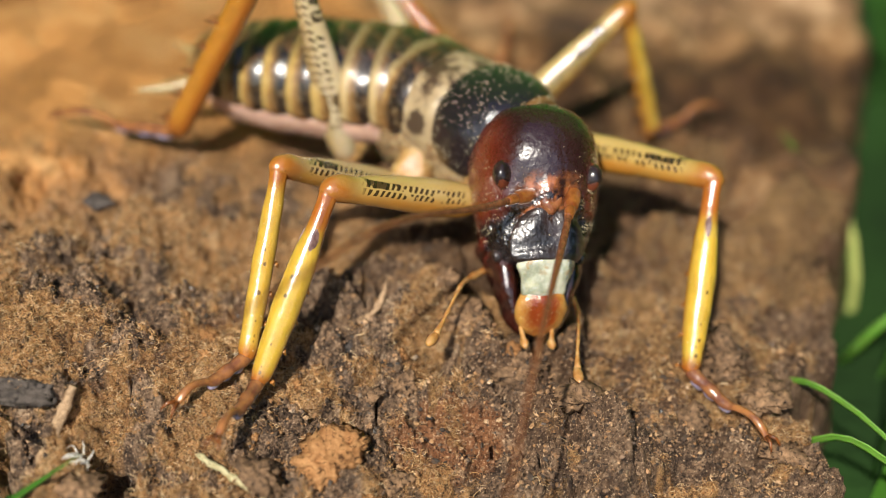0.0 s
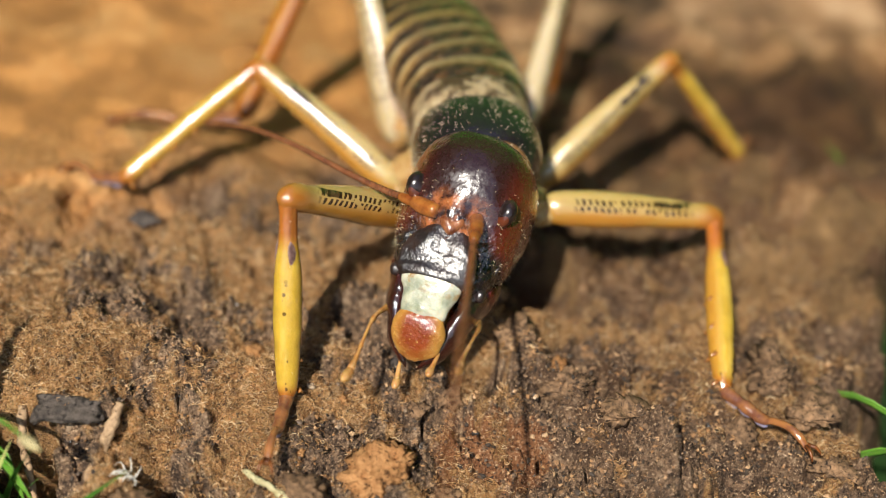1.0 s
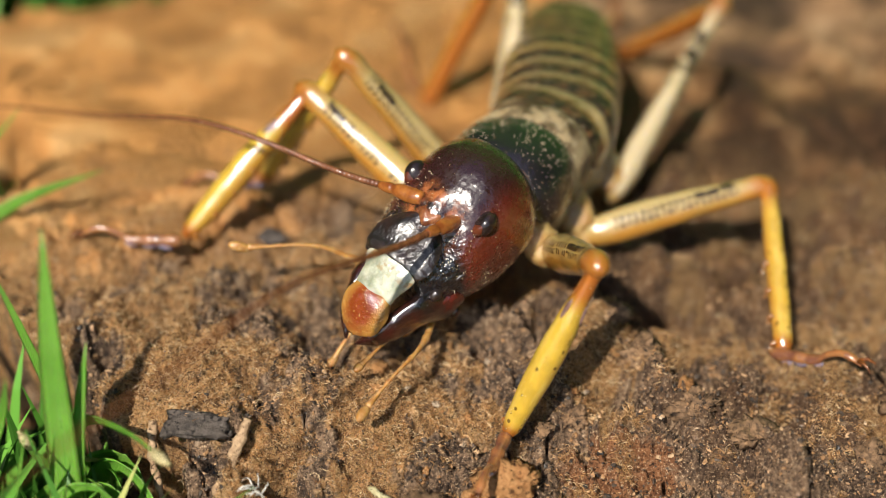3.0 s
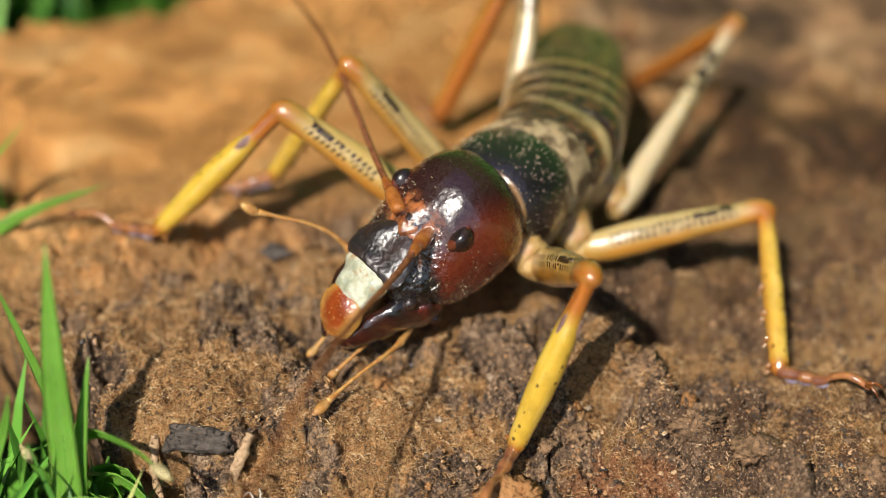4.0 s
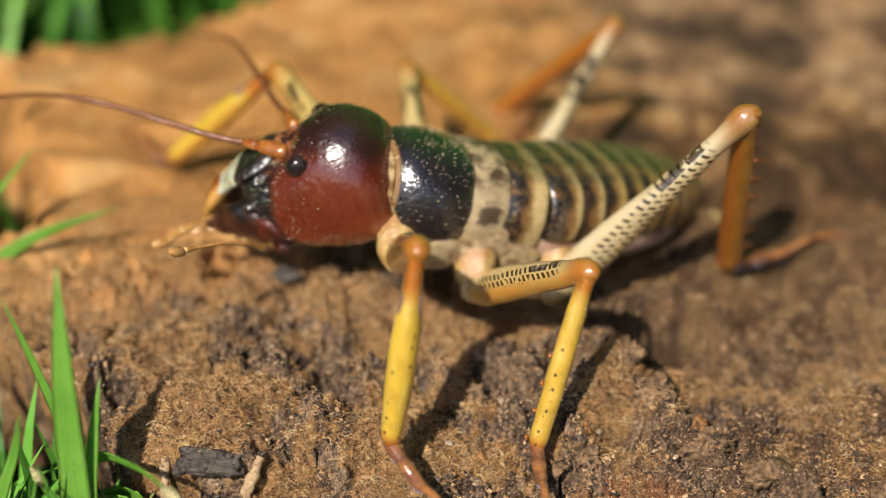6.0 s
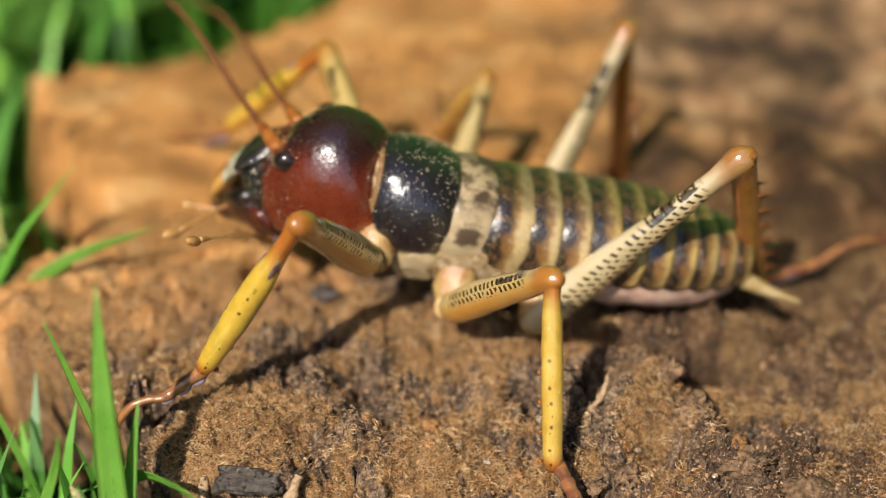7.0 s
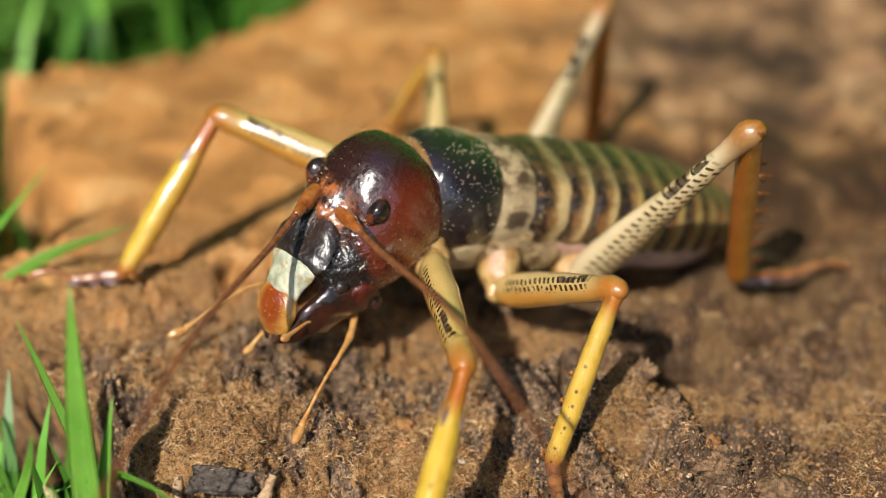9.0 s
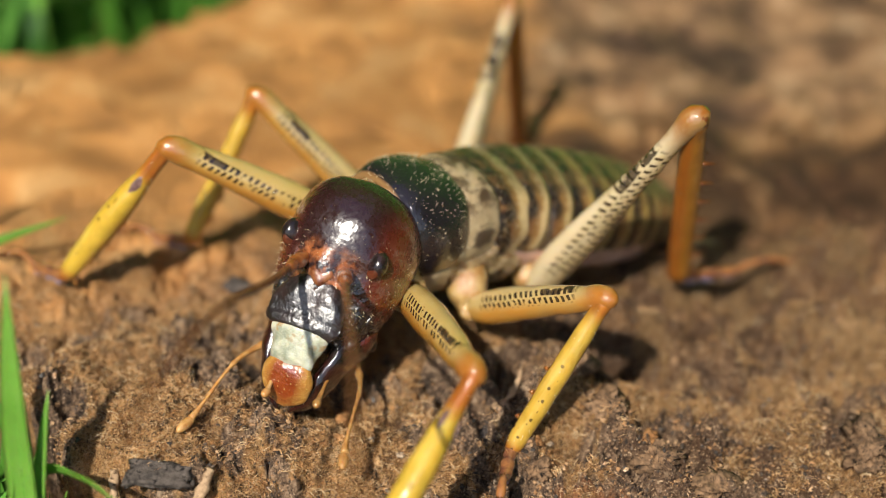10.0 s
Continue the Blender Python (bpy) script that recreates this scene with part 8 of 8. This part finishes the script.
    walk(PARTS['outer_palp_right'], [
        (0, pose(0.00400, 0.00700, -0.00730, 9.30, -34.70, -41.20)), (0.2, pose(0.00290, 0.00600, -0.00740, 7.60, -35.10, -33.90)),
        (0.4, pose(0.00190, 0.00480, -0.00750, 5.80, -35.10, -26.30)), (0.5, pose(0.00140, 0.00420, -0.00750, 4.80, -34.90, -22.50)),
        (0.8, pose(0.00020, 0.00220, -0.00740, 2.10, -33.80, -11.20)), (1, pose(-0.00030, 0.00080, -0.00720, 0.60, -32.70, -4.10)),
        (1.2, pose(-0.00080, -0.00060, -0.00680, -0.80, -30.40, 3.20)), (1.5, pose(-0.00120, -0.00300, -0.00590, -2.20, -26.20, 14.10)),
        (1.7, pose(-0.00120, -0.00460, -0.00520, -2.50, -23.10, 20.90)), (1.8, pose(-0.00110, -0.00530, -0.00480, -2.50, -21.40, 24.20)),
        (2, pose(0.00373, 0.00633, -0.00804, 9.83, -39.80, -39.77)), (2.2, pose(0.00367, 0.00690, -0.00552, 4.90, -27.15, -39.71)),
        (2.5, pose(0.00512, 0.00795, -0.00448, 3.80, -22.11, -47.46)), (4, pose(0.00571, 0.00749, -0.00855, 15.58, -42.96, -52.91)),
        (4.5, pose(0.00476, 0.00391, -0.01261, 20.32, -64.83, -38.08)), (5, pose(0.00028, 0.00019, -0.00935, -0.78, -44.49, -0.67)),
        (5.5, pose(0.00220, -0.01130, -0.00090, 3.00, -4.90, 52.90)), (5.8, pose(0.00180, -0.01080, -0.00100, 2.70, -5.20, 50.20)),
        (6, pose(0.00084, -0.00983, -0.00496, -4.98, -22.34, 48.10)), (6.2, pose(0.00010, -0.00853, -0.00453, -3.52, -20.68, 40.80)),
        (7.3, pose(0.00410, -0.01311, -0.00631, -11.57, -26.98, 71.58)), (7.5, pose(0.00319, -0.01176, -0.00825, -16.73, -35.01, 66.56)),
        (8, pose(-0.00040, -0.00660, -0.00160, 0.80, -7.70, 29.40)), (8.5, pose(-0.00036, -0.00063, -0.00820, -1.77, -38.57, 3.74)),
        (9, pose(0.00076, 0.00363, -0.00328, 0.17, -15.78, -18.00)), (9.5, pose(0.00025, 0.00204, -0.00144, -0.65, -6.87, -9.79)),
        (10, pose(0.00045, 0.00320, -0.00412, 0.60, -19.77, -15.83)),
    ])
    walk(PARTS['inner_palp_left'], [
        (0, pose(-0.00020, 0.00070, -0.00830, 0.00, -35.10, -3.00)), (0.2, pose(-0.00020, 0.00030, -0.00830, -0.20, -35.10, -1.20)),
        (0.4, pose(-0.00020, -0.00010, -0.00830, -0.50, -35.10, 0.50)), (0.5, pose(-0.00010, -0.00030, -0.00830, -0.60, -35.10, 1.40)),
        (0.8, pose(-0.00000, -0.00090, -0.00820, -1.00, -35.00, 4.10)), (1, pose(0.00000, -0.00130, -0.00820, -1.20, -34.90, 5.90)),
        (1.2, pose(-0.00000, -0.00130, -0.00790, -1.10, -33.60, 6.10)), (1.5, pose(-0.00010, -0.00140, -0.00740, -1.00, -31.50, 6.40)),
        (1.7, pose(-0.00020, -0.00150, -0.00710, -0.90, -30.10, 6.60)), (1.8, pose(-0.00020, -0.00150, -0.00690, -0.90, -29.40, 6.70)),
        (2, pose(-0.00030, -0.00160, -0.00660, -0.80, -28.00, 6.90)), (2.2, pose(-0.00030, -0.00160, -0.00630, -0.70, -26.60, 7.10)),
        (2.5, pose(-0.00030, -0.00170, -0.00580, -0.50, -24.50, 7.40)), (4, pose(-0.00020, -0.00210, -0.00330, 0.40, -14.00, 8.80)),
        (4.5, pose(-0.00020, -0.00230, -0.00400, 0.20, -17.00, 9.70)), (5, pose(-0.00020, -0.00250, -0.00470, -0.10, -20.00, 10.60)),
        (5.5, pose(-0.00010, -0.00270, -0.00540, -0.50, -23.10, 11.60)), (5.8, pose(0.00000, -0.00280, -0.00590, -0.70, -25.00, 12.20)),
        (6, pose(0.00010, -0.00290, -0.00620, -0.90, -26.30, 12.60)), (6.2, pose(0.00010, -0.00290, -0.00650, -1.10, -27.50, 13.00)),
        (7.3, pose(0.00070, -0.00330, -0.00810, -2.50, -34.60, 15.60)), (7.5, pose(0.00080, -0.00340, -0.00840, -2.80, -35.90, 16.10)),
        (8, pose(0.00110, -0.00350, -0.00910, -3.60, -39.10, 17.40)), (8.5, pose(0.00140, -0.00370, -0.00980, -4.60, -42.20, 18.80)),
        (9, pose(0.00180, -0.00380, -0.01040, -5.70, -45.20, 20.40)), (9.5, pose(0.00220, -0.00390, -0.01100, -6.90, -48.20, 22.00)),
        (10, pose(0.00270, -0.00400, -0.01160, -8.30, -51.00, 23.80)),
    ])
    walk(PARTS['inner_palp_right'], [
        (0, pose(-0.00020, 0.00020, -0.00820, 0.50, -35.00, -1.00)), (0.2, pose(-0.00040, -0.00010, -0.00730, 0.30, -31.00, 0.20)),
        (0.4, pose(-0.00060, -0.00030, -0.00640, 0.20, -26.90, 1.30)), (0.5, pose(-0.00070, -0.00050, -0.00590, 0.20, -24.90, 1.80)),
        (0.8, pose(-0.00080, -0.00080, -0.00440, 0.30, -18.70, 3.30)), (1, pose(-0.00080, -0.00110, -0.00340, 0.40, -14.70, 4.30)),
        (1.2, pose(-0.00080, -0.00140, -0.00350, 0.50, -14.90, 5.50)), (1.5, pose(-0.00080, -0.00180, -0.00350, 0.60, -15.10, 7.30)),
        (1.7, pose(-0.00080, -0.00210, -0.00360, 0.60, -15.30, 8.60)), (1.8, pose(-0.00080, -0.00230, -0.00360, 0.70, -15.30, 9.20)),
        (2, pose(-0.00080, -0.00260, -0.00360, 0.70, -15.50, 10.40)), (2.2, pose(-0.00050, -0.00170, -0.00160, 0.90, -7.00, 6.70)),
        (2.5, pose(0.00050, -0.00030, 0.00130, 0.20, 5.70, 1.10)), (4, pose(-0.00070, -0.00120, -0.00250, 0.60, -10.60, 5.00)),
        (4.5, pose(-0.00070, -0.00170, -0.00260, 0.70, -11.20, 6.80)), (5, pose(-0.00070, -0.00210, -0.00270, 0.90, -11.70, 8.50)),
        (5.5, pose(-0.00060, -0.00150, -0.00200, 0.80, -8.80, 6.20)), (5.8, pose(-0.00050, -0.00120, -0.00160, 0.70, -7.00, 4.80)),
        (6, pose(-0.00050, -0.00090, -0.00130, 0.60, -5.70, 3.80)), (6.2, pose(-0.00040, -0.00070, -0.00100, 0.50, -4.50, 2.90)),
        (7.3, pose(0.00030, 0.00060, 0.00050, -0.50, 2.20, -2.40)), (7.5, pose(0.00040, 0.00080, 0.00080, -0.80, 3.50, -3.40)),
        (8, pose(0.00080, 0.00140, 0.00140, -1.50, 6.40, -5.90)), (8.5, pose(0.00130, 0.00190, 0.00200, -2.30, 9.30, -8.30)),
        (9, pose(-0.00030, 0.00110, -0.00200, -0.40, -8.80, -4.70)), (9.5, pose(-0.00050, 0.00010, -0.00690, 0.40, -29.20, -0.40)),
        (10, pose(0.00090, -0.00090, -0.01100, -0.70, -47.20, 4.60)),
    ])


motions()
